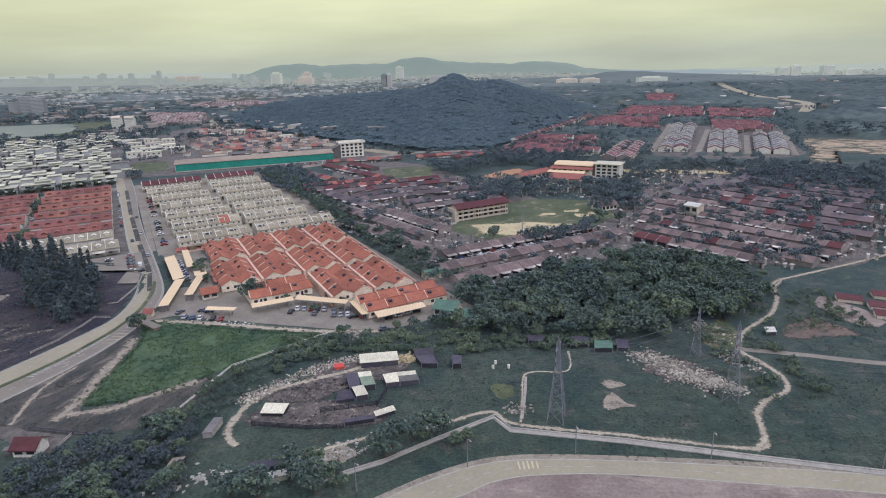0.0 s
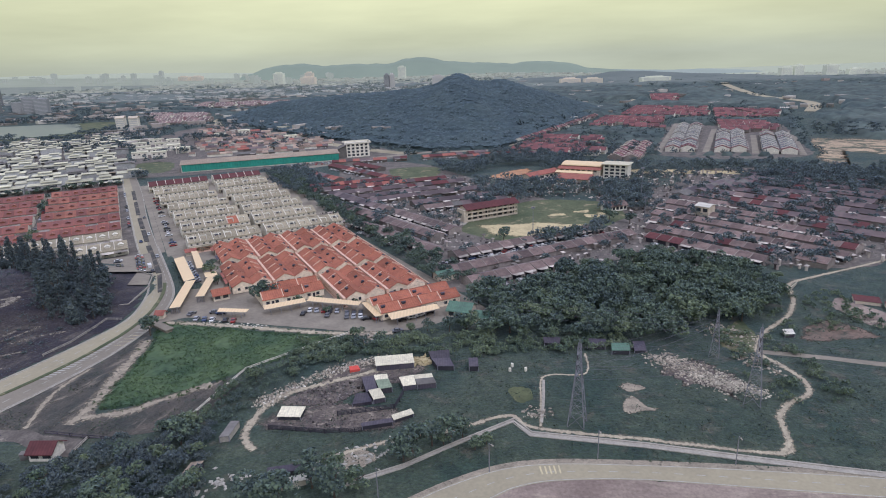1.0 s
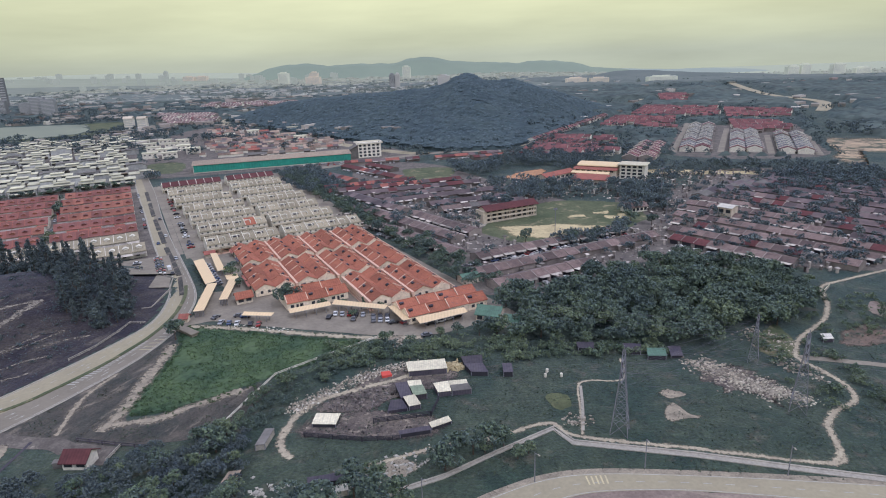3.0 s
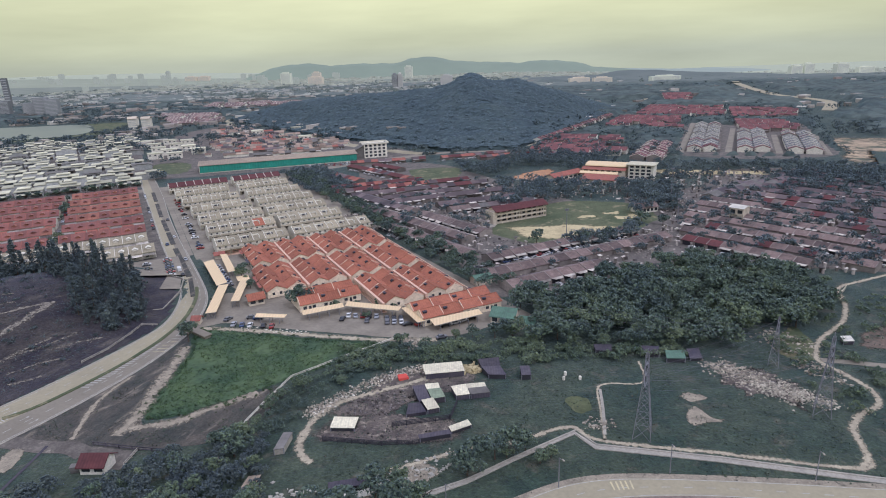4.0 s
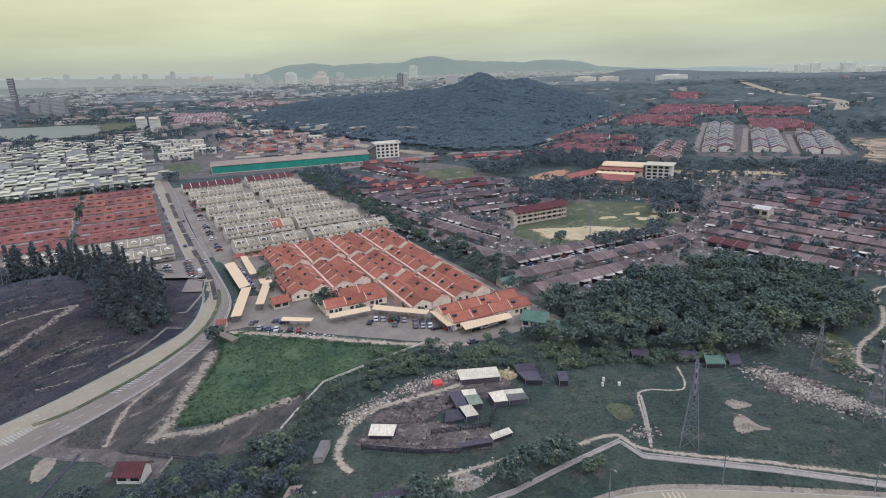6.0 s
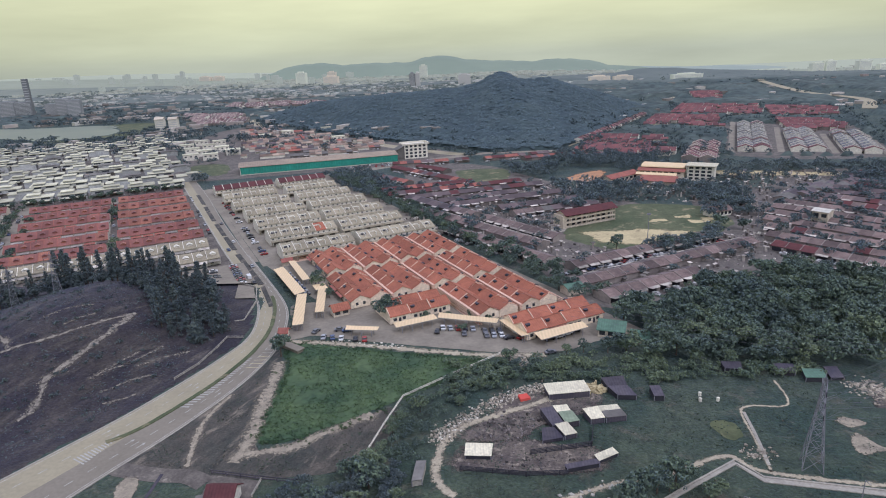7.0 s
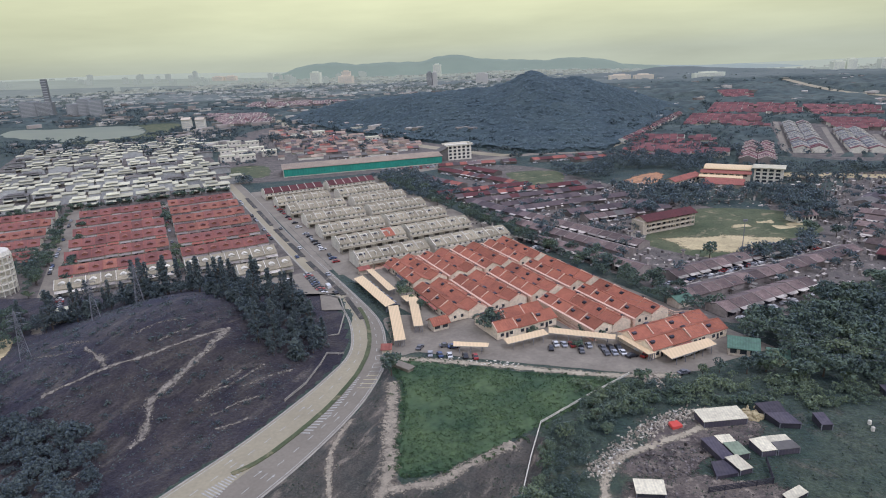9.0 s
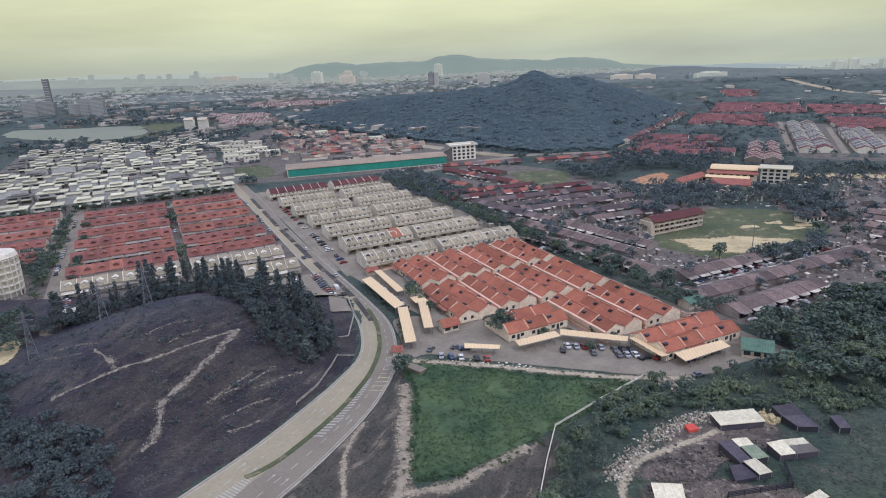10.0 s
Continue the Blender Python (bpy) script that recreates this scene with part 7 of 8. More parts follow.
def shards(at, r, facing, gen):
    """One ragged three-cornered spray of leaves at each place, of that radius, turned to face that way."""
    m = len(at)
    nrm = facing / (np.linalg.norm(facing, axis=1, keepdims=True) + 1e-9)
    t = np.cross(nrm, gen.normal(size=(m, 3)))
    t /= np.linalg.norm(t, axis=1, keepdims=True) + 1e-9
    b = np.cross(nrm, t)
    ang = np.array([0.0, 2.1, 4.2])[None] + gen.uniform(-0.5, 0.5, (m, 3))
    rad = r[:, None] * gen.uniform(0.6, 1.3, (m, 3))
    v = at[:, None] + (rad * np.cos(ang))[:, :, None] * t[:, None] + (rad * np.sin(ang))[:, :, None] * b[:, None]
    return v.reshape(-1, 3), np.arange(3 * m).reshape(-1, 3)


def clumps(centres, sizes, gen, flat=0.75, each=8):
    """Clumps of leaf sprays round these centres, facing outwards and up."""
    m = len(centres)
    d = gen.normal(size=(m * each, 3))
    d /= np.linalg.norm(d, axis=1, keepdims=True)
    s = np.repeat(np.asarray(sizes), each)
    at = np.repeat(np.asarray(centres), each, 0) + d * (s * gen.uniform(0.35, 1.05, m * each))[:, None] * np.array([1, 1, flat])
    return shards(at, 0.62 * s, d + gen.normal(0, 0.35, d.shape) + np.array([0, 0, 0.35]), gen)


def tri_mesh(name, v, f, mat, smooth=False):
    me = bpy.data.meshes.new(name)
    me.vertices.add(len(v))
    me.vertices.foreach_set("co", np.asarray(v, np.float32).ravel())
    me.loops.add(3 * len(f))
    me.loops.foreach_set("vertex_index", np.asarray(f, np.int32).ravel())
    me.polygons.add(len(f))
    me.polygons.foreach_set("loop_start", np.arange(len(f), dtype=np.int32) * 3)
    me.materials.append(mat)
    if smooth:
        me.polygons.foreach_set("use_smooth", np.ones(len(f), bool))
    me.update(calc_edges=True)
    return me


def crown_points(gen, count, r, h, base, conifer=False):
    """Clump centres and sizes of one crown: lobes round a few limbs, or tiers of a feathery conifer."""
    if conifer:
        z = base + (h - base) * gen.random(count) ** 0.8
        k = ((1 - (z - base) / (h - base)) ** 0.6 + 0.08) * r * gen.uniform(0.15, 1.25, count) * (0.75 + 0.35 * np.sin(z * 2.1 + gen.uniform(0, 6)))
        a = gen.uniform(0, 6.28, count)
        return np.stack([k * np.cos(a), k * np.sin(a), z], 1), 0.24 * r * gen.uniform(0.5, 1.3, count)
    lobes = max(3, int(3 + r * 0.9))
    la, lr = gen.uniform(0, 6.28, lobes), gen.uniform(0.15, 0.72, lobes) * r
    lz = gen.uniform(0.35, 0.85, lobes)
    which = gen.integers(0, lobes, count)
    d = gen.normal(size=(count, 3))
    d /= np.linalg.norm(d, axis=1, keepdims=True)
    d[:, 2] = np.abs(d[:, 2]) * 0.9 - 0.15
    size = r * gen.uniform(0.38, 0.55, lobes)[which]
    c = np.stack([lr * np.cos(la), lr * np.sin(la), base + lz * (h - base) * 0.85], 1)[which]
    return c + d * size[:, None] * np.array([1, 1, 0.85]), r * (0.155 if count >= 60 else 0.175 if count >= 50 else 0.20) * gen.uniform(0.5, 1.4, count)


def tree(kind, seed, r, h):
    gen = np.random.default_rng(seed)
    names = {"needle": "dark feathery casuarina tree", "deep": "dark green broadleaf tree", "mid": "green broadleaf tree with open crown"}
    root = thing("tree", names[kind], "tree", "casuarinas on the knoll" if kind == "needle" else "scattered trees")
    needle = kind == "needle"
    trunk = Shape().tube(0, 0, -0.3, h * (0.9 if needle else 0.55), 0.05 * r + 0.12, 0.05, 7)
    for k in range(4):
        a = gen.uniform(0, 6.28)
        z = h * gen.uniform(0.3, 0.5)
        trunk.bar((0, 0, z), (0.55 * r * math.cos(a), 0.55 * r * math.sin(a), z + 0.28 * h), 0.14)
    part("trunk", trunk, M_BARK, root)
    c, s = crown_points(gen, 165 if needle else 130, r, h, h * (0.12 if needle else 0.22), needle)
    v, f = clumps(c, s, gen, 1.0 if needle else 0.8)
    part("crown", tri_mesh("crown", v, f, M_LEAF[("deep", "mid", "needle").index(kind)]), None, root)
    return root


TREES = {}
for i in range(5):
    TREES[("deep", i)] = tree("deep", 10 + i, 3.4 + 0.35 * i, 6.5 + 0.6 * i)
    TREES[("mid", i)] = tree("mid", 30 + i, 2.6 + 0.35 * i, 5.0 + 0.6 * i)
    TREES[("needle", i)] = tree("needle", 50 + i, 1.9 + 0.18 * i, 12.5 + 0.9 * i)


def plant(x, y, kind="deep", scale=1.0):
    ob = put_house(TREES, (kind, rng.randrange(5)), x, y, land(x, y) - 0.1, rng.uniform(0, 360))
    ob.scale = (scale, scale, scale * rng.uniform(0.85, 1.15))
    return ob


def inside(x, y, poly):
    hit = False
    for (x0, y0), (x1, y1) in zip(poly, poly[1:] + poly[:1]):
        if (y0 > y) != (y1 > y) and x < (x1 - x0) * (y - y0) / (y1 - y0) + x0:
            hit = not hit
    return hit


def sow(poly, gap, seed, jitter=0.45):
    r = random.Random(seed)
    x0, x1 = min(p[0] for p in poly), max(p[0] for p in poly)
    y0, y1 = min(p[1] for p in poly), max(p[1] for p in poly)
    out = []
    y = y0
    while y < y1:
        x = x0
        while x < x1:
            p = x + r.uniform(-jitter, jitter) * gap, y + r.uniform(-jitter, jitter) * gap
            if inside(*p, poly):
                out.append(p)
            x += gap
        y += gap
    return out


def wood(name, spots, r, h, count, mat, label, seed, vary=0.3, base=0.1, conifer=0.0, category="trees"):
    """Closely grown trees as one mass of leaf clumps, each with its own crown."""
    gen = np.random.default_rng(seed)
    vs, fs, n = [], [], 0
    for x, y in spots:
        n1 = noise.noise((x / 15, y / 15, seed))
        if count > 30 and n1 < -0.42:
            continue
        k = gen.uniform(1 - vary, 1 + vary) * (1 + 0.45 * n1)
        c, s = crown_points(gen, count, r * k, h * k, base * h, gen.random() < conifer)
        v, f = clumps(c + np.array([x, y, land(x, y) - 0.1]), s * (1.25 if count < 30 else 1.0), gen, 0.85, 8 if count >= 70 else 6 if count > 40 else 5)
        vs.append(v)
        fs.append(f + n)
        n += len(v)
    return single(name, tri_mesh(name, np.concatenate(vs), np.concatenate(fs), mat, count < 50), mat, label, category, "stuff")


def clear_of(x, y, room=0.4):
    """Which of these points lie off the tracks, roads and drains."""
    ok = np.ones(len(x), bool)
    for line, half in LAID:
        q = np.asarray(line)
        near = (x > q[:, 0].min() - half - 2) & (x < q[:, 0].max() + half + 2) & (y > q[:, 1].min() - half - 2) & (y < q[:, 1].max() + half + 2) & ok
        k = np.nonzero(near)[0]
        if len(k):
            a, b = q[:-1], q[1:]
            ab = b - a
            p = np.stack([x[k], y[k]], 1)[:, None] - a[None]
            t = np.clip((p * ab[None]).sum(2) / np.maximum((ab * ab).sum(1), 1e-6)[None], 0, 1)
            ok[k] = np.linalg.norm(p - t[:, :, None] * ab[None], axis=2).min(1) > half + room
    return ok


def strew(name, poly, count, size, mat, label, category, seed, patchy=0.0, tall=0.5):
    """Loose tufts of grass and weeds over an area: ragged sprays close to the ground, in drifts where patchy."""
    gen = np.random.default_rng(seed)
    x = gen.uniform(min(p[0] for p in poly), max(p[0] for p in poly), count)
    y = gen.uniform(min(p[1] for p in poly), max(p[1] for p in poly), count)
    ok = clear_of(x, y)
    keep = [i for i in range(count) if ok[i] and inside(x[i], y[i], poly) and (not patchy or noise.noise((x[i] / 9, y[i] / 9, seed)) + 0.5 * noise.noise((x[i] / 3, y[i] / 3, seed + 2)) > patchy - 0.5)]
    x, y = x[keep], y[keep]
    r = size * gen.uniform(0.4, 1.3, len(x))
    z = np.array([land(a, b) for a, b in zip(x, y)]) + 0.12 + r * tall * gen.uniform(0.1, 1, len(x))
    v, f = shards(np.stack([x, y, z], 1), r, gen.normal(0, 0.55, (len(x), 3)) + np.array([0, 0, 0.8]), gen)
    return single(name, tri_mesh(name, v, f, mat), mat, label, category, "stuff")


WOOD_E = [(-9, 206), (20, 197), (66, 190), (88, 206), (104, 205), (122, 222), (134, 246), (102, 284), (48, 264), (12, 240)]
spots = [p for p in sow(WOOD_E, 5.2, 1) if math.dist(p, (-1, 219)) > 10 and math.dist(p, (8, 212)) > 7]
wood("wood_trees", [p for i, p in enumerate(spots) if i % 2], 4.3, 8.2, 120, M_LEAF[0], "dense dark green wood beyond the fields", 1, 0.42)
wood("wood_trees", [p for i, p in enumerate(spots) if not i % 2], 3.5, 6.6, 105, M_LEAF[1], "lighter green trees within the dense wood", 2, 0.42)
for i in range(26):
    x, y = rng.choice(spots)
    plant(x, y, rng.choice(("deep", "mid")), 1.15)

belt = [uv(u + rng.uniform(-2, 2), v + rng.uniform(-2.5, 2.5)) for u in range(-205, 140, 5) for v in (89, 95, 101) if rng.random() < 0.8]
wood("tree_belt", belt, 3.2, 6.4, 72, M_LEAF[0], "belt of dark trees between the estates", 3)
for u in range(-200, 136, 14):
    plant(*uv(u + rng.uniform(-4, 4), rng.uniform(88, 100)), rng.choice(("deep", "mid")), 1.0)
belt = sow([uv(-215, 82), uv(-130, 80), uv(-100, 84), uv(-100, 120), uv(-215, 125)], 6, 4)
wood("tree_belt", belt, 3.4, 6.4, 46, M_MIDLEAF, "grove of dark trees behind the terraces", 5)

gully = sow([(-41, 204), (-69, 180), (-76, 162), (-80, 150), (-66, 150), (-64, 163), (-52, 181), (-34, 194), (-28, 200)], 2.9, 6)
wood("scrub", gully, 1.8, 2.4, 40, M_LEAF[0], "dense scrub filling an overgrown drain", 7)
for p in gully[::9]:
    plant(*p, "mid", 0.7)
LOW_W = [(-103, 132), (-96, 141), (-86, 147), (-73, 150), (-70, 141), (-66, 128), (-62, 112), (-130, 112), (-122, 128)]
spots = sow(LOW_W, 4.0, 8)
wood("wood_trees", spots, 2.6, 4.4, 91, M_LEAF[2], "dark thicket beside the scrap yard", 9)
for p in spots[::5]:
    plant(*p, rng.choice(("deep", "mid", "mid")), 0.9)
for x, y, k, s in ((-35, 127, "mid", 1.1), (-39, 122, "deep", 1.0), (-28, 121, "mid", 1.1), (-33, 118, "deep", 1.1), (-19, 132.5, "deep", 0.9), (-16, 134.5, "deep", 1.0), (-11, 137, "deep", 0.9), (-6, 139.5, "deep", 0.9), (-3, 140, "deep", 0.8), (-8, 137.5, "mid", 0.8),
                   (0, 135, "mid", 0.8), (3, 137, "mid", 0.7), (-45, 116, "deep", 1.2), (-52, 117, "deep", 1.2), (-18, 131, "deep", 0.8), (-82, 246, "deep", 1.0), (-86, 242, "deep", 1.0), (-84, 239, "mid", 0.8), (-60, 238, "mid", 0.6), (-51, 238, "mid", 0.6), (-45, 235, "mid", 0.6), (-69, 238, "mid", 0.6),
                   (-119, 276, "mid", 0.9), (-116, 271, "mid", 0.8), (-112, 264, "mid", 0.8), (-122, 282, "deep", 0.8), (-55, 227, "mid", 0.5), (12, 212, "deep", 0.9), (-6, 206, "deep", 0.8), (-14, 207, "deep", 0.7), (-20, 205, "mid", 0.7)):
    plant(x, y, k, s)
hedge = [(-127 - 0.47 * d + rng.uniform(-1, 1), 262 + 0.88 * d + rng.uniform(-1, 1)) for d in range(0, 40, 2)] + [(-120.5 - 0.1 * d, 232 + d) for d in range(0, 28, 2)]
wood("hedge", hedge, 1.2, 1.8, 30, M_LEAF[0], "clipped hedge beside the canopies", 11)
shrubs = [(rng.uniform(-60, 10), rng.uniform(184, 203)) for k in range(330)] + [(rng.uniform(0, 56), rng.uniform(186, 197)) for k in range(120)] + [(rng.uniform(84, 110), rng.uniform(150, 200)) for k in range(110)] + [(rng.uniform(106, 150), rng.uniform(196, 232)) for k in range(120)]
shrubs = [(x, y) for x, y in shrubs if not (-42 < x < 2 and y < 188) and not (-40 < x < -31 and y > 196) and not inside(x, y, [(85, 150), (96, 154), (103, 164), (101, 176), (98, 184), (102, 194), (122, 210), (133, 226), (129, 226), (117, 212), (101, 200), (93, 188), (92, 180), (95, 172), (95, 160)])]
wood("scrub", shrubs, 1.5, 1.9, 26, M_LEAF[1], "low scrub and tall grass", 12, 0.5)
row = sow([(-275, 250), (-262, 262), (-226, 287), (-186, 283), (-164, 272), (-153, 244), (-145, 236), (-144, 221), (-156, 214), (-168, 226), (-178, 240), (-188, 250), (-206, 262), (-236, 262), (-258, 248)], 4.2, 13)
wood("knoll_trees", [p for i, p in enumerate(row) if i % 3], 2.7, 6.0, 96, M_LEAF[2], "dense dark trees behind the knoll", 14, conifer=0.55)
for i, p in enumerate(row):
    if i % 3 == 0:
        plant(*p, "needle", rng.uniform(0.65, 1.25))
corner = sow([(-300, 205), (-255, 214), (-222, 186), (-192, 170), (-183, 150), (-190, 132), (-250, 120), (-320, 160)], 4.2, 15)
wood("wood_trees", corner, 3.0, 4.6, 84, M_LEAF[2], "dark thicket below the knoll", 16)
west = sow([(-330, 262), (-296, 262), (-282, 276), (-268, 262), (-262, 236), (-282, 214), (-330, 210)], 5, 17)
west += sow([(-355, 360), (-332, 358), (-324, 342), (-298, 292), (-304, 286), (-307, 310), (-342, 330)], 4.6, 77)
wood("wood_trees", west, 3.2, 6.5, 72, M_LEAF[0], "dark trees round the street end", 18)
tufts = [(x, y) for x, y in sow([(-260, 205), (-250, 240), (-215, 255), (-175, 245), (-152, 215), (-160, 175), (-180, 160), (-215, 160)], 3.4, 19) if rng.random() < 0.25]
wood("scrub", tufts, 1.2, 0.8, 16, M_LEAF[2], "low dark bushes on the knoll", 20, 0.5)
edge = spline([(-117, 220), (-93, 214.5), (-66, 207.5), (-48, 203), (-61, 189.5), (-78, 175.5), (-96, 163.5), (-107, 159.5), (-112, 170), (-113, 199)], True, 40)
wood("scrub", [(x + rng.gauss(0, 1.6), y + rng.gauss(0, 1.6)) for x, y in edge[::2]], 0.7, 0.5, 18, M_CREEPER, "ragged edge of the creepers round the field", 25, 0.5)
strew("weeds", [(-116, 220), (-93, 214), (-66, 207.5), (-48, 203), (-61, 190), (-78, 176), (-96, 164), (-107, 160), (-112, 170), (-113, 199)], 26000, 0.34, M_CREEPER, "low weeds and creepers standing out of the green field", "weeds", 101, 0.25)
MEADOW = [(-62, 128), (-60, 190), (-40, 204), (60, 190), (110, 200), (150, 215), (150, 110), (100, 121), (20, 130), (-20, 128)]
strew("grass_tufts", MEADOW, 30000, 0.3, M_GRASS, "rough tufts of grass and weeds on the open land", "grass", 102, 0.45, 0.3)
strew("grass_tufts", MEADOW, 7000, 0.26, M_STRAW, "dry pale tufts of grass on the open land", "grass", 103, 0.7, 0.3)
KNOLL = [(-290, 130), (-290, 250), (-240, 262), (-190, 258), (-150, 225), (-150, 190), (-180, 145), (-215, 120)]
strew("grass_tufts", KNOLL, 22000, 0.36, M_LEAF[2], "low dark growth on the knoll", "grass", 104, 0.4, 0.3)
strew("grass_tufts", KNOLL, 10000, 0.26, M_STRAW, "dry brown tufts on the knoll", "grass", 105, 0.6, 0.3)
strew("grass_tufts", [(-143, 148), (-122, 204), (-117, 216), (-113, 165), (-106, 158), (-76, 176), (-80, 152), (-100, 146)], 8000, 0.24, M_STRAW, "dry tufts on the worn verge", "grass", 106, 0.5, 0.25)
strew("grass_tufts", [(-143, 148), (-122, 204), (-117, 216), (-113, 165), (-106, 158), (-76, 176), (-80, 152), (-100, 146)], 9000, 0.28, M_GRASS, "green tufts on the worn verge", "grass", 107, 0.5, 0.25)
# Trees among the village houses, by the field and the school.
village = []
for k in range(1500):
    x, y = rng.uniform(-90, 300), rng.uniform(262, 500)
    if not inside(x, y, [(0, 335), (3, 375), (45, 425), (104, 410), (108, 350), (66, 320), (30, 312)]) and (x > 108 or x < 6 or rng.random() < 0.5):
        if noise.noise((x / 26, y / 26, 14)) > 0.02 and not (x < 0 and y < 300 - 1.6 * x * 0.2):
            village.append((x, y))
east = [(x, y) for x, y in sow([(100, 310), (130, 270), (176, 262), (216, 286), (304, 420), (276, 492), (222, 470), (190, 425), (150, 400), (128, 384)], 6.4, 29) if noise.noise((x / 22, y / 22, 31)) + 0.4 * noise.noise((x / 7, y / 7, 32)) > 0.02 - 0.0016 * (y - 330)]
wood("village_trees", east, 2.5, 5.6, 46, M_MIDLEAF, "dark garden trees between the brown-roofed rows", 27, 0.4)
leantos = Shape()
for k in range(1300):
    x, y = rng.uniform(-85, 300), rng.uniform(258, 500)
    if inside(x, y, [(0, 335), (3, 375), (45, 425), (104, 410), (108, 350), (66, 320), (30, 312)]) or (x < 0 and y < 290 - x):
        continue
    a, w, d, z = radians(rng.choice((28, -50, 40))), rng.uniform(0.5, 1.5), rng.uniform(0.4, 1.0), rng.uniform(1.9, 3.4)
    c, s = math.cos(a), math.sin(a)
    leantos.slab(*[(x + c * i * w - s * j * d, y + s * i * w + c * j * d, z + 0.12 * j) for i, j in ((-1, -1), (1, -1), (1, 1), (-1, 1))], 0.12)
    leantos.bar((x, y, 0), (x, y, z - 0.1), 0.9)
single("lean_to_roofs", leantos, M_LEANTO, "pale tin lean-to roofs between the village houses", "lean-tos", "stuff")
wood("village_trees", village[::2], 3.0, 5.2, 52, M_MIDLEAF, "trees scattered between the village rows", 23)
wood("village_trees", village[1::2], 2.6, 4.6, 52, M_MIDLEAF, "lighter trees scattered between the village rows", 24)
groves = [([(71, 496), (121, 494), (107, 425), (64, 419)], 7.5), ([(60, 660), (100, 740), (130, 800), (112, 700), (190, 640), (180, 600), (120, 560), (70, 610)], 9), ([(396, 672), (455, 780), (560, 720), (640, 560), (420, 430), (330, 470), (345, 492), (440, 548), (510, 590), (500, 650)], 10), ([(215, 470), (320, 470), (420, 420), (420, 300), (330, 330)], 9), ([(-16, 572), (30, 575), (36, 516), (6, 508), (-10, 520)], 7), ([(47, 622), (130, 623), (102, 540), (74, 560), (50, 560)], 7.5), ([(16, 492), (40, 486), (68, 469), (62, 415), (43, 402), (14, 433)], 6.5), ([(105, 429), (139, 434), (114, 373), (90, 369)], 6), ([(-294, 546), (-280, 544), (-276, 562), (-290, 564)], 4.5), ([(-340, 655), (-300, 662), (-296, 652), (-336, 646)], 7), ([(-360, 720), (-300, 735), (-296, 722), (-340, 706)], 9), ([(-40, 640), (0, 632), (0, 624), (-60, 622)], 8), ([(-130, 668), (-100, 690), (-40, 672), (-60, 664), (-90, 664)], 9),
          ([(94, 395), (118, 455), (147, 448), (126, 385), (108, 372)], 5.5), ([(20, 318), (40, 308), (66, 316), (92, 340), (86, 346), (62, 324), (32, 314)], 5), ([(18, 395), (40, 420), (75, 455), (60, 470), (20, 440), (2, 400)], 6),
          ([(2, 540), (30, 520), (50, 500), (38, 478), (70, 462), (120, 468), (150, 480), (220, 500), (215, 455), (296, 404), (334, 460), (301, 505), (228, 533), (150, 540), (112, 572), (54, 640), (30, 600)], 7.0), ([(200, 420), (260, 470), (300, 430), (240, 400)], 7)]
for i, (poly, gap) in enumerate(groves):
    pts = [p for p in sow(poly, gap, 30 + i) if not (50 < p[0] < 155 and 462 < p[1] < 525) and not (26 < p[0] < 72 and 484 < p[1] < 545)]
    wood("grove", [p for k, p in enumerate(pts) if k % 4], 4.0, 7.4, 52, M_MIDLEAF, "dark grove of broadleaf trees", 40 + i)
for x, y in ((-118, 210), (6, 232), (60, 318), (64, 322), (48, 314), (100, 345), (24, 316), (90, 352), (118, 378)):
    plant(x, y, "deep", 1.0)
for i in range(60):
    u, v = rng.uniform(-225, -30), rng.choice((-147, -147, -133, -133, -83))
    plant(*uv(u, v + rng.uniform(-2, 2)), rng.choice(("deep", "mid")), 0.8)
for i in range(30):
    plant(*uv(-234 + rng.uniform(-3, 3), -225 + 6.6 * i), "deep", 0.75)
lakeside = [(-560 + rng.gauss(0, 14), 1000 + rng.gauss(0, 50)) for k in range(90)] + [(-720 + rng.gauss(0, 30), 930 + rng.gauss(0, 12)) for k in range(30)] + [(-590 + rng.gauss(0, 40), 905 + rng.gauss(0, 8)) for k in range(50)] + [(-462 + rng.gauss(0, 26), 880 + rng.gauss(0, 40)) for k in range(70)] + [(-330 + rng.gauss(0, 34), 850 + rng.gauss(0, 10)) for k in range(50)] + [(-250 + rng.gauss(0, 70), 760 + rng.gauss(0, 60)) for k in range(44)] + [(-700 + rng.gauss(0, 12), 1170 + rng.gauss(0, 12)) for k in range(12)] + [(-900 + 320 * rng.random(), 1225 + rng.gauss(0, 14)) for k in range(160)] + [(-900 + rng.gauss(0, 40), 800 + rng.gauss(0, 50)) for k in range(90)] + [(-740 + rng.gauss(0, 20), 800 + rng.gauss(0, 70)) for k in range(90)]
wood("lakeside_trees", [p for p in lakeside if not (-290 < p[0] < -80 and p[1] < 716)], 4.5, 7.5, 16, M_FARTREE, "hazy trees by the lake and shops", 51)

# The wooded hill: a closed canopy with single crowns standing out of it.


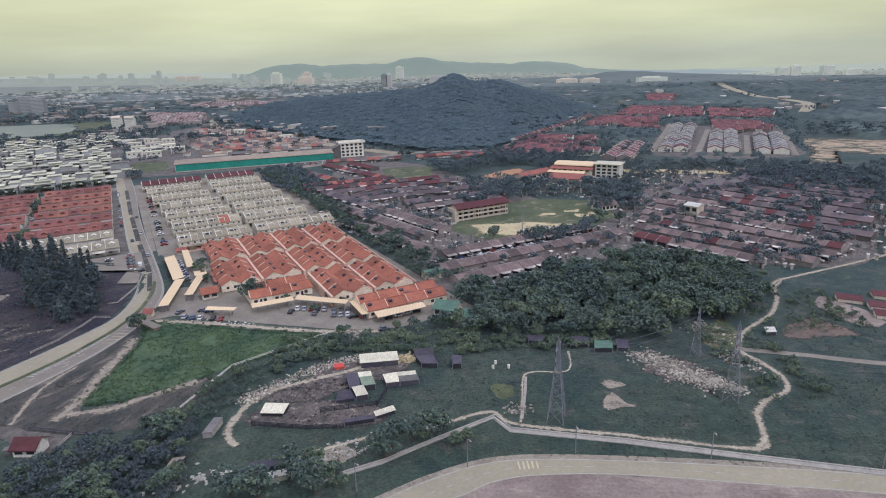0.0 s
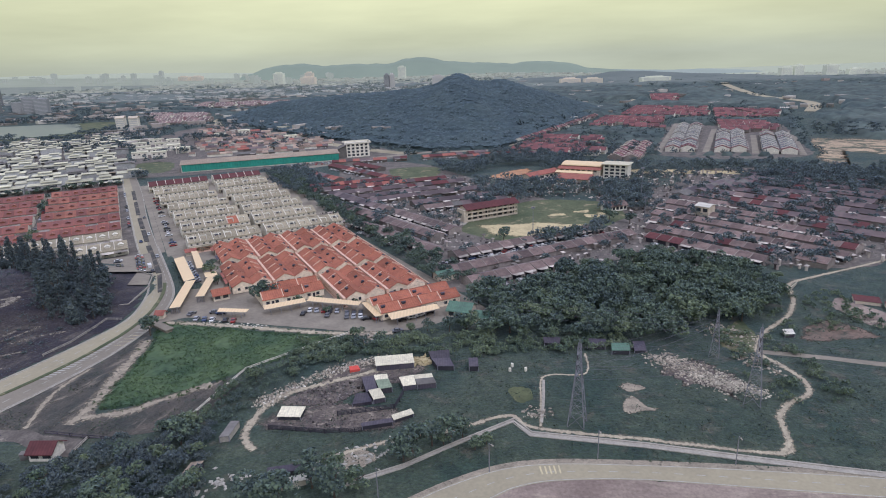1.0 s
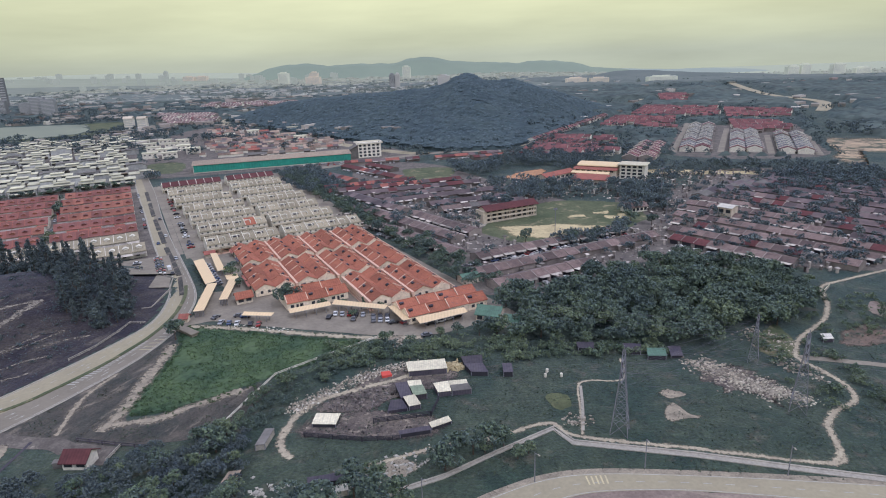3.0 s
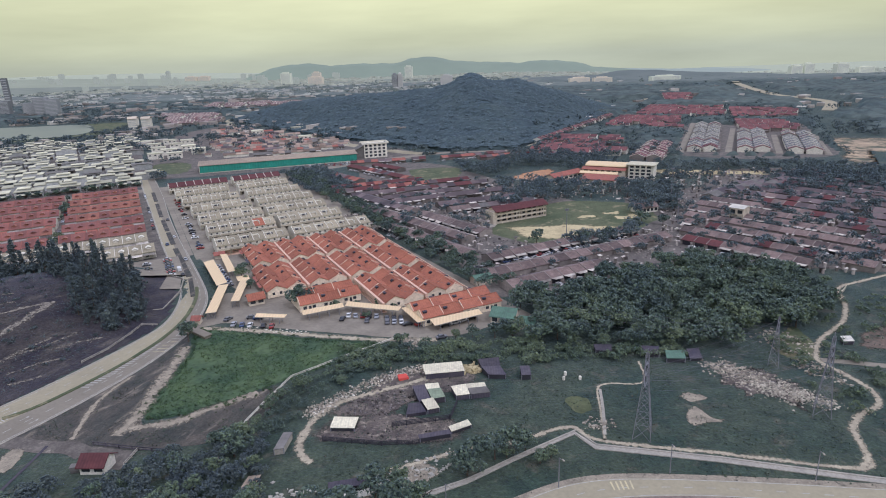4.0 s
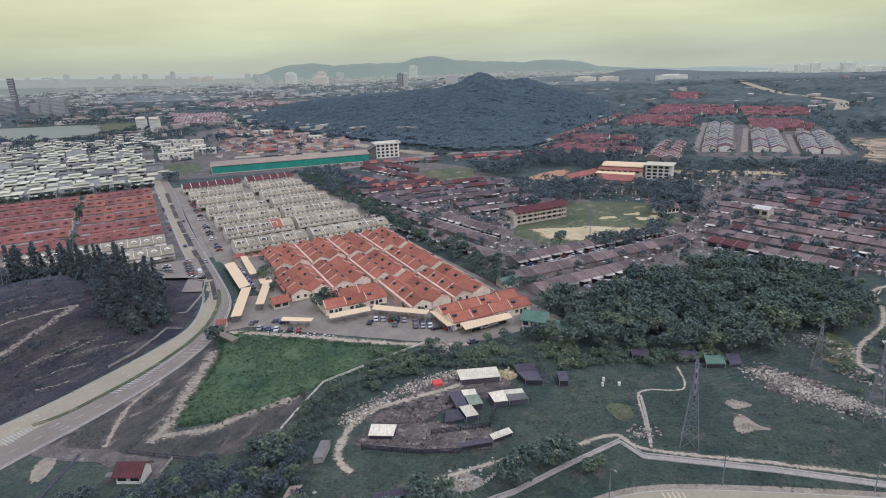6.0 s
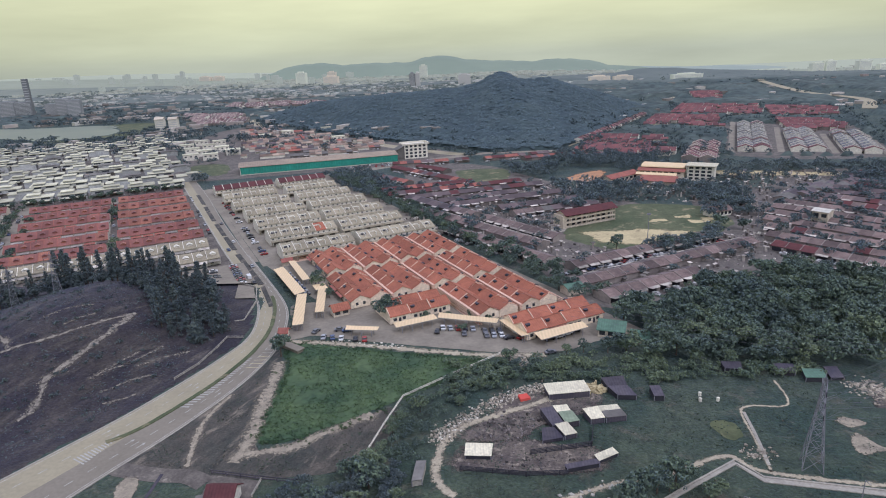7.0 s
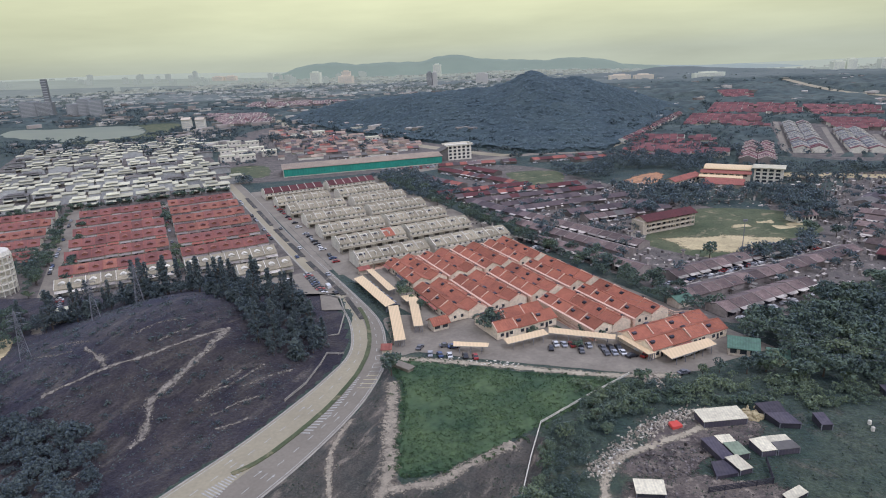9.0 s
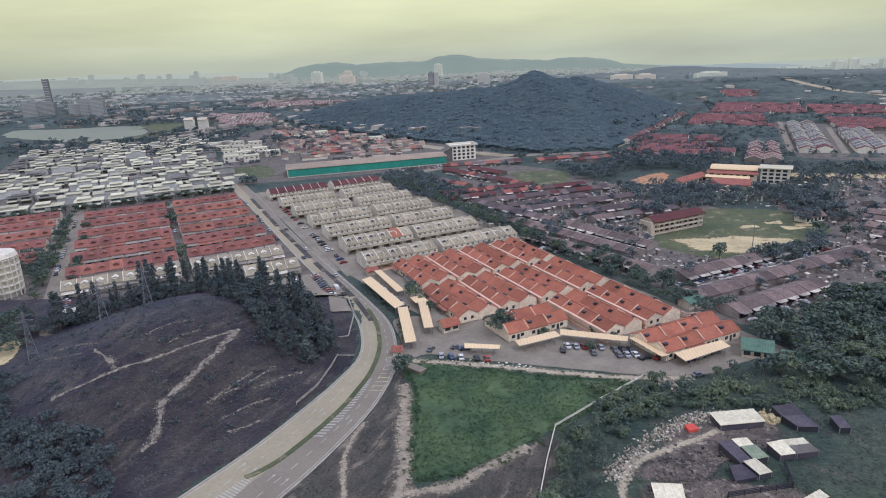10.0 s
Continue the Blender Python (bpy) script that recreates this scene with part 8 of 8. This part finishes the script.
def canopy(name, x0, x1, y0, y1, cell, height, where, mat, label, seed):
    """A closed forest roof: an uneven sheet over all cells that where() allows, its edges drawn down to the ground."""
    s, ids = Shape(), {}
    cells = {(i, j) for j in range(int((y1 - y0) / cell)) for i in range(int((x1 - x0) / cell)) if where(x0 + (i + 0.5) * cell, y0 + (j + 0.5) * cell)}

    def corner(i, j):
        if (i, j) not in ids:
            edge = not all((i - a, j - b) in cells for a in (0, 1) for b in (0, 1))
            x, y = x0 + (i + 0.35 * noise.noise((i * 3.1, j * 2.7, seed))) * cell, y0 + (j + 0.35 * noise.noise((i * 2.3, j * 3.7, seed + 5))) * cell
            h = height * max(0.1, 0.7 + 0.55 * noise.noise((i * 0.77, j * 0.71, seed)) + 0.3 * noise.noise((x / cell / 9, y / cell / 9, seed)))
            ids[(i, j)] = len(s.v)
            s.v.append((x, y, land(x, y) + (-1.0 if edge else h)))
        return ids[(i, j)]

    for i, j in sorted(cells):
        s.f.append((corner(i, j), corner(i + 1, j), corner(i + 1, j + 1), corner(i, j + 1)))
    return single(name, s, mat, label, "forest", "stuff", smooth=True)


def on_hill(x, y):
    return -425 < x < 262 and y > profile(FOOT, x) - 6 and y < 1060 + 0.5 * max(0.0, -150 - x) + max(0.0, x - 150) * 0.6


def crowns(name, x0, x1, y0, y1, count, size, top, where, mat, label, seed):
    """Leafy tops of a closed forest: loose sprays of that size over its roof."""
    gen = np.random.default_rng(seed)
    xy = [(x, y) for x, y in zip(gen.uniform(x0, x1, count), gen.uniform(y0, y1, count)) if where(x, y)]
    at = np.array([(x, y, land(x, y) + top * (0.75 + 0.5 * noise.noise((x / 9, y / 9, seed)))) for x, y in xy])
    r = size * gen.uniform(0.5, 1.4, len(at))
    v, f = shards(at, r, gen.normal(0, 0.11, (len(at), 3)) + np.array([0, -0.3, 0.9]), gen)
    return single(name, tri_mesh(name, v, f, mat), mat, label, "forest", "stuff")


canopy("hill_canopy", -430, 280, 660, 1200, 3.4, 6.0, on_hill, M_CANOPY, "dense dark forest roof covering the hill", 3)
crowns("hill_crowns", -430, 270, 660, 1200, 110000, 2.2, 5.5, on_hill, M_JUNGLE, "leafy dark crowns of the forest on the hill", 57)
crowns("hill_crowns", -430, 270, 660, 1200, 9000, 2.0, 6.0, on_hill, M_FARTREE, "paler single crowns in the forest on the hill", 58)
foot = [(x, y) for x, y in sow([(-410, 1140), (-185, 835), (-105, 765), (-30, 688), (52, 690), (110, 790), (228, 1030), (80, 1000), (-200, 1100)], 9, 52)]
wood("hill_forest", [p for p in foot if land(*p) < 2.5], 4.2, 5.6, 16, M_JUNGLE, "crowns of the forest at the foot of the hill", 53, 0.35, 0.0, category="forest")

# Trees between the houses of the far estate.
ESTATE_ALL = [(70, 640), (78, 690), (330, 1130), (450, 1080), (530, 970), (440, 780), (330, 545), (200, 590)]
GREY_AREA = [(198, 600), (306, 856), (400, 740), (326, 556)]
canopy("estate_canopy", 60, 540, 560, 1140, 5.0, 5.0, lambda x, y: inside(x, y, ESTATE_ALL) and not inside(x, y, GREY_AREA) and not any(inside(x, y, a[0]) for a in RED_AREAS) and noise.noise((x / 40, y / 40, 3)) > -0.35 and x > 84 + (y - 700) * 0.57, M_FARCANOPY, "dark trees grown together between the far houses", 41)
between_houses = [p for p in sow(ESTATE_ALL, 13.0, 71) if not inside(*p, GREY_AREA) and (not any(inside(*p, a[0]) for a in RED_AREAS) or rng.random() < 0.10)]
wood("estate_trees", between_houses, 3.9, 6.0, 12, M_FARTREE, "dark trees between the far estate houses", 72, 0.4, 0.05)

# ---- the far city and hills ----
far_boxes, hazy_boxes, faint_boxes = Shape(), Shape(), Shape()
r = random.Random(77)


def far_ok(x, y):
    return land(x, y) < 8 and not (-1000 < x < -540 and 900 < y < 1215) and math.hypot(x, y) > 780 and not inside(x, y, [(-380, 700), (-420, 1000), (-120, 760), (50, 660), (330, 1130), (450, 1080), (540, 970), (480, 780), (340, 500), (120, 480)]) and not any(inside(x, y, a[0]) for a in RED_AREAS[5:]) and abs(x) < 0.85 * y + 40


for i in range(5000):
    y = 800 + 3700 * r.random() ** 0.9
    x = r.uniform(-0.85, 0.80) * y
    if not far_ok(x, y) or (x > 100 and r.random() < 0.86 and y < 2700):
        continue
    w, d, h = r.uniform(6, 17) * (1 + y / 2600) * (2.6 if r.random() < 0.06 else 1), r.uniform(7, 13), r.uniform(3, 6.0) * (1 + y / 8000)
    c, s = (0.94, 0.34) if r.random() < 0.5 else (0.5, 0.86)
    z = land(x, y)
    # farther roofs go into masses with paler, faintly glowing haze colours
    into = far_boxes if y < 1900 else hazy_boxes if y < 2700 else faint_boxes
    n0 = len(into.v)
    into.v += [(x + a * w / 2 * c - b * d / 2 * s, y + a * w / 2 * s + b * d / 2 * c, z + e * h) for e in (0, 1) for a, b in ((-1, -1), (1, -1), (1, 1), (-1, 1))]
    into.f += [tuple(n0 + k for k in q) for q in ((4, 5, 6, 7), (0, 1, 5, 4), (1, 2, 6, 5), (2, 3, 7, 6), (3, 0, 4, 7))]
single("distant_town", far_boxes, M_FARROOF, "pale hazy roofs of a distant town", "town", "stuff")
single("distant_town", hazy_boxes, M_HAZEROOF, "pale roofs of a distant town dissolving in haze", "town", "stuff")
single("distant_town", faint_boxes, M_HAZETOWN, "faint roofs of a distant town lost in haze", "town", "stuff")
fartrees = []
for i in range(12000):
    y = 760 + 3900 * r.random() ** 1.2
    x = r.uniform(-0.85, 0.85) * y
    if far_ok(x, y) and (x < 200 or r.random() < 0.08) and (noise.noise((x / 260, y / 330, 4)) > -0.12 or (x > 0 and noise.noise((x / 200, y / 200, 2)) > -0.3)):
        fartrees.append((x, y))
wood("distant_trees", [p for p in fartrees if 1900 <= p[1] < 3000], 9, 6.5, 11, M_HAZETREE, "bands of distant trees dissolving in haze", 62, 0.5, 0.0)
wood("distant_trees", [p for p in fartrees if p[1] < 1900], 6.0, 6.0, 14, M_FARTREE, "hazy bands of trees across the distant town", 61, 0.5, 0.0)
HIGHWAY = [(800, 1822), (712, 1545), (649, 1307), (647, 1196), (632, 1088), (548, 946)]


def off_highway(x, y):
    return min(math.hypot(x - a, y - b) for a, b in HIGHWAY_FINE) > 34


HIGHWAY_FINE = spline(HIGHWAY, n=12)
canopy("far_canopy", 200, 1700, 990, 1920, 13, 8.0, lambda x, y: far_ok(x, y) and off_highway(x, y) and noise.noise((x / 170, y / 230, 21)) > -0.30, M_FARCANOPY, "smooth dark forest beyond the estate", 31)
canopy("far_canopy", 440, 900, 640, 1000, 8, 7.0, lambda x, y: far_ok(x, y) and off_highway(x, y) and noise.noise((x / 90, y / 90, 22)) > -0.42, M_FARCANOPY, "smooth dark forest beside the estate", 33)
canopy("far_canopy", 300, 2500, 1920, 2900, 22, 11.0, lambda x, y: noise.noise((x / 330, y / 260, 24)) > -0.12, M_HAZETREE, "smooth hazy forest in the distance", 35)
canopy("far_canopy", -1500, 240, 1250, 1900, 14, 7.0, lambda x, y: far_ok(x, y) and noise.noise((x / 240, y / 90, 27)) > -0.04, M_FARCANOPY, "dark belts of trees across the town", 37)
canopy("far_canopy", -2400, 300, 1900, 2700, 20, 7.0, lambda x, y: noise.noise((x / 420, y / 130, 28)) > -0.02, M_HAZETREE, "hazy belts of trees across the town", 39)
ribbon("far_road", HIGHWAY, 20, M_CONCRETE, "pale far highway winding between trees", "road", 0.6)
ribbon("far_road", [(800, 1822), (900, 2050), (1050, 2250), (1300, 2400)], 24, M_CONCRETE, "pale far highway winding between trees", "road", 3.0)

# Towers in hazy materials glow a little themselves; that glow is their haze.
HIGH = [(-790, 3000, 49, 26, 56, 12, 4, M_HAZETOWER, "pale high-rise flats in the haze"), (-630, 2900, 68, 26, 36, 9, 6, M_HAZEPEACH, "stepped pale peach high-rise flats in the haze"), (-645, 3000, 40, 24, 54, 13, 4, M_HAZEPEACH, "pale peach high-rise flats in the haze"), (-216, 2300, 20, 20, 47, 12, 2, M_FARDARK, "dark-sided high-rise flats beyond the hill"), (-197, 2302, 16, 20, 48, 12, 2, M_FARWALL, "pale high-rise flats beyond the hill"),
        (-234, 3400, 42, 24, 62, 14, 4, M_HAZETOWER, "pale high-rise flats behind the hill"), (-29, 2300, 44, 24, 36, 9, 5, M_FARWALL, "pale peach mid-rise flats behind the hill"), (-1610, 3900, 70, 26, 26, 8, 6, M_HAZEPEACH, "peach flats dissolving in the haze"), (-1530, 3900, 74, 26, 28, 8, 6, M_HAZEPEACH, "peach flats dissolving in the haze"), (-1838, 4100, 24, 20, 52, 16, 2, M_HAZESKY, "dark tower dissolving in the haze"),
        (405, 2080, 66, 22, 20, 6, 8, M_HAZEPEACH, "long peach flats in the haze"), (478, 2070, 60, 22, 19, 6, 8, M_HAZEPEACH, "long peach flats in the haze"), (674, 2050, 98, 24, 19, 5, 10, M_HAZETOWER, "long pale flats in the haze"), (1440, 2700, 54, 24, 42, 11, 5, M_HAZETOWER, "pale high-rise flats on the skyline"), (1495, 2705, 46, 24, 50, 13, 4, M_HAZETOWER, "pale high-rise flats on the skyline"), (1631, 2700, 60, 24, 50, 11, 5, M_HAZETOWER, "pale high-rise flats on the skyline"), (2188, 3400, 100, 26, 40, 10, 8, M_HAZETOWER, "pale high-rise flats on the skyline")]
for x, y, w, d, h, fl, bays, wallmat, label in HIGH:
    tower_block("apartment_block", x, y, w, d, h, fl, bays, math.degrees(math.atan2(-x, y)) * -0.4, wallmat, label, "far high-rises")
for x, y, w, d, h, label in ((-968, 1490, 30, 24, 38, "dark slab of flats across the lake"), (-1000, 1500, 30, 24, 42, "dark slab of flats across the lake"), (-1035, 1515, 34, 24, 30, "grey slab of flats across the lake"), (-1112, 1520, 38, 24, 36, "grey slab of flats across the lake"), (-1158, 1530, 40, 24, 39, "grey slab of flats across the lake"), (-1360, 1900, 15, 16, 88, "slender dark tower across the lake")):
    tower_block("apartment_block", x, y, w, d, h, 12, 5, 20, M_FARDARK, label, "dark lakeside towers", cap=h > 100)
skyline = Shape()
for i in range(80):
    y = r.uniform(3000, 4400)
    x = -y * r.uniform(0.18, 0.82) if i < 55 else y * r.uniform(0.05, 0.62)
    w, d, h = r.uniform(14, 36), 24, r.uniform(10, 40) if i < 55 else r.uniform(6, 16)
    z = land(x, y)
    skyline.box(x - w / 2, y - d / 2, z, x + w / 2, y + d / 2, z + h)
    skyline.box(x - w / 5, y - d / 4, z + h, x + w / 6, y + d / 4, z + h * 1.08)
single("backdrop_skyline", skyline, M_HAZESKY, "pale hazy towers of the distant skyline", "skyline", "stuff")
# Strips of plain whose own glow grows with distance, as haze would.
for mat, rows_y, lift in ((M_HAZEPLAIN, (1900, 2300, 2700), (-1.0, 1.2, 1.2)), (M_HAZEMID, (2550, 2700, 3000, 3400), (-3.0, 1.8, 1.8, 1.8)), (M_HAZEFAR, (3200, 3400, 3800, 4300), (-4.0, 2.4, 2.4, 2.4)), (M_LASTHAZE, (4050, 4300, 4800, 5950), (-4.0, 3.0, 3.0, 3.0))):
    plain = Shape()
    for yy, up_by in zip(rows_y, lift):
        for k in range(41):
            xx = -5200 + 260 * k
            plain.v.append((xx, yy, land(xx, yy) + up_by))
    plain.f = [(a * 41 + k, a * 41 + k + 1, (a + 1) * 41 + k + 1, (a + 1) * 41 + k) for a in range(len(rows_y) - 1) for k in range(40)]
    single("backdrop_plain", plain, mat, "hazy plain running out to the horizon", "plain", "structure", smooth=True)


def far_ridge(name, y, tops, deep, label, seed, mat=None):
    """A rounded ridge across the view: x and height along its crest."""
    s = Shape()
    rows = [(-1.0, 0.0), (-0.62, 0.30), (-0.30, 0.78), (0.0, 1.0), (0.35, 0.75), (1.0, 0.0)]
    n = 120
    x0, x1 = tops[0][0], tops[-1][0]
    for i in range(n + 1):
        x = x0 + (x1 - x0) * i / n
        k = max(j for j in range(len(tops) - 1) if tops[j][0] <= x + 1e-6)
        t = step((x - tops[k][0]) / (tops[k + 1][0] - tops[k][0]))
        h = tops[k][1] * (1 - t) + tops[k + 1][1] * t
        for off, part_h in rows:
            yy = y + off * deep
            s.v.append((x, yy, min(0, land(x, yy)) - 4 + max(0.0, part_h * h * (1 + 0.10 * noise.noise((x / 70, off * 3, seed))) + 4)))
        if i:
            a, b = (i - 1) * len(rows), i * len(rows)
            s.f += [(a + j, b + j, b + j + 1, a + j + 1) for j in range(len(rows) - 1)]
    return single(name, s, mat or M_FARHILL, label, "hills", "structure", smooth=True)



# These ridges carry their haze as material glow.
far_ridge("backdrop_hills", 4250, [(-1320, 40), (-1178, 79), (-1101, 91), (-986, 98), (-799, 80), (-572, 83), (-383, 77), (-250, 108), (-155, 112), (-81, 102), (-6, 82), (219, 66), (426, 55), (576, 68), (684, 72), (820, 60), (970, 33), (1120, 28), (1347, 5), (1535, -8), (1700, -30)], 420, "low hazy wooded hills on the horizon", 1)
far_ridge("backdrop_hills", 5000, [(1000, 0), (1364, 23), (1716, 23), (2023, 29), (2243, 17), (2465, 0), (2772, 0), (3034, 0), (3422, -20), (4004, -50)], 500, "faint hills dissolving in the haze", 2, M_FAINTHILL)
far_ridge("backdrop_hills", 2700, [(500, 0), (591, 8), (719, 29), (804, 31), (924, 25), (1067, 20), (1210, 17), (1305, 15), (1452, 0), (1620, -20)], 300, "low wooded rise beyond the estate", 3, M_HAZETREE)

for ob in list(TREES.values()):
    if ob.name not in used:
        bpy.data.batch_remove([ob, *ob.children_recursive])

# The plan is drawn a little large: bring everything to its true size.
for ob in list(scene.objects):
    if ob.parent is None and ob.type in {"MESH", "EMPTY"}:
        ob.matrix_basis = Matrix.Scale(0.88, 4) @ ob.matrix_basis
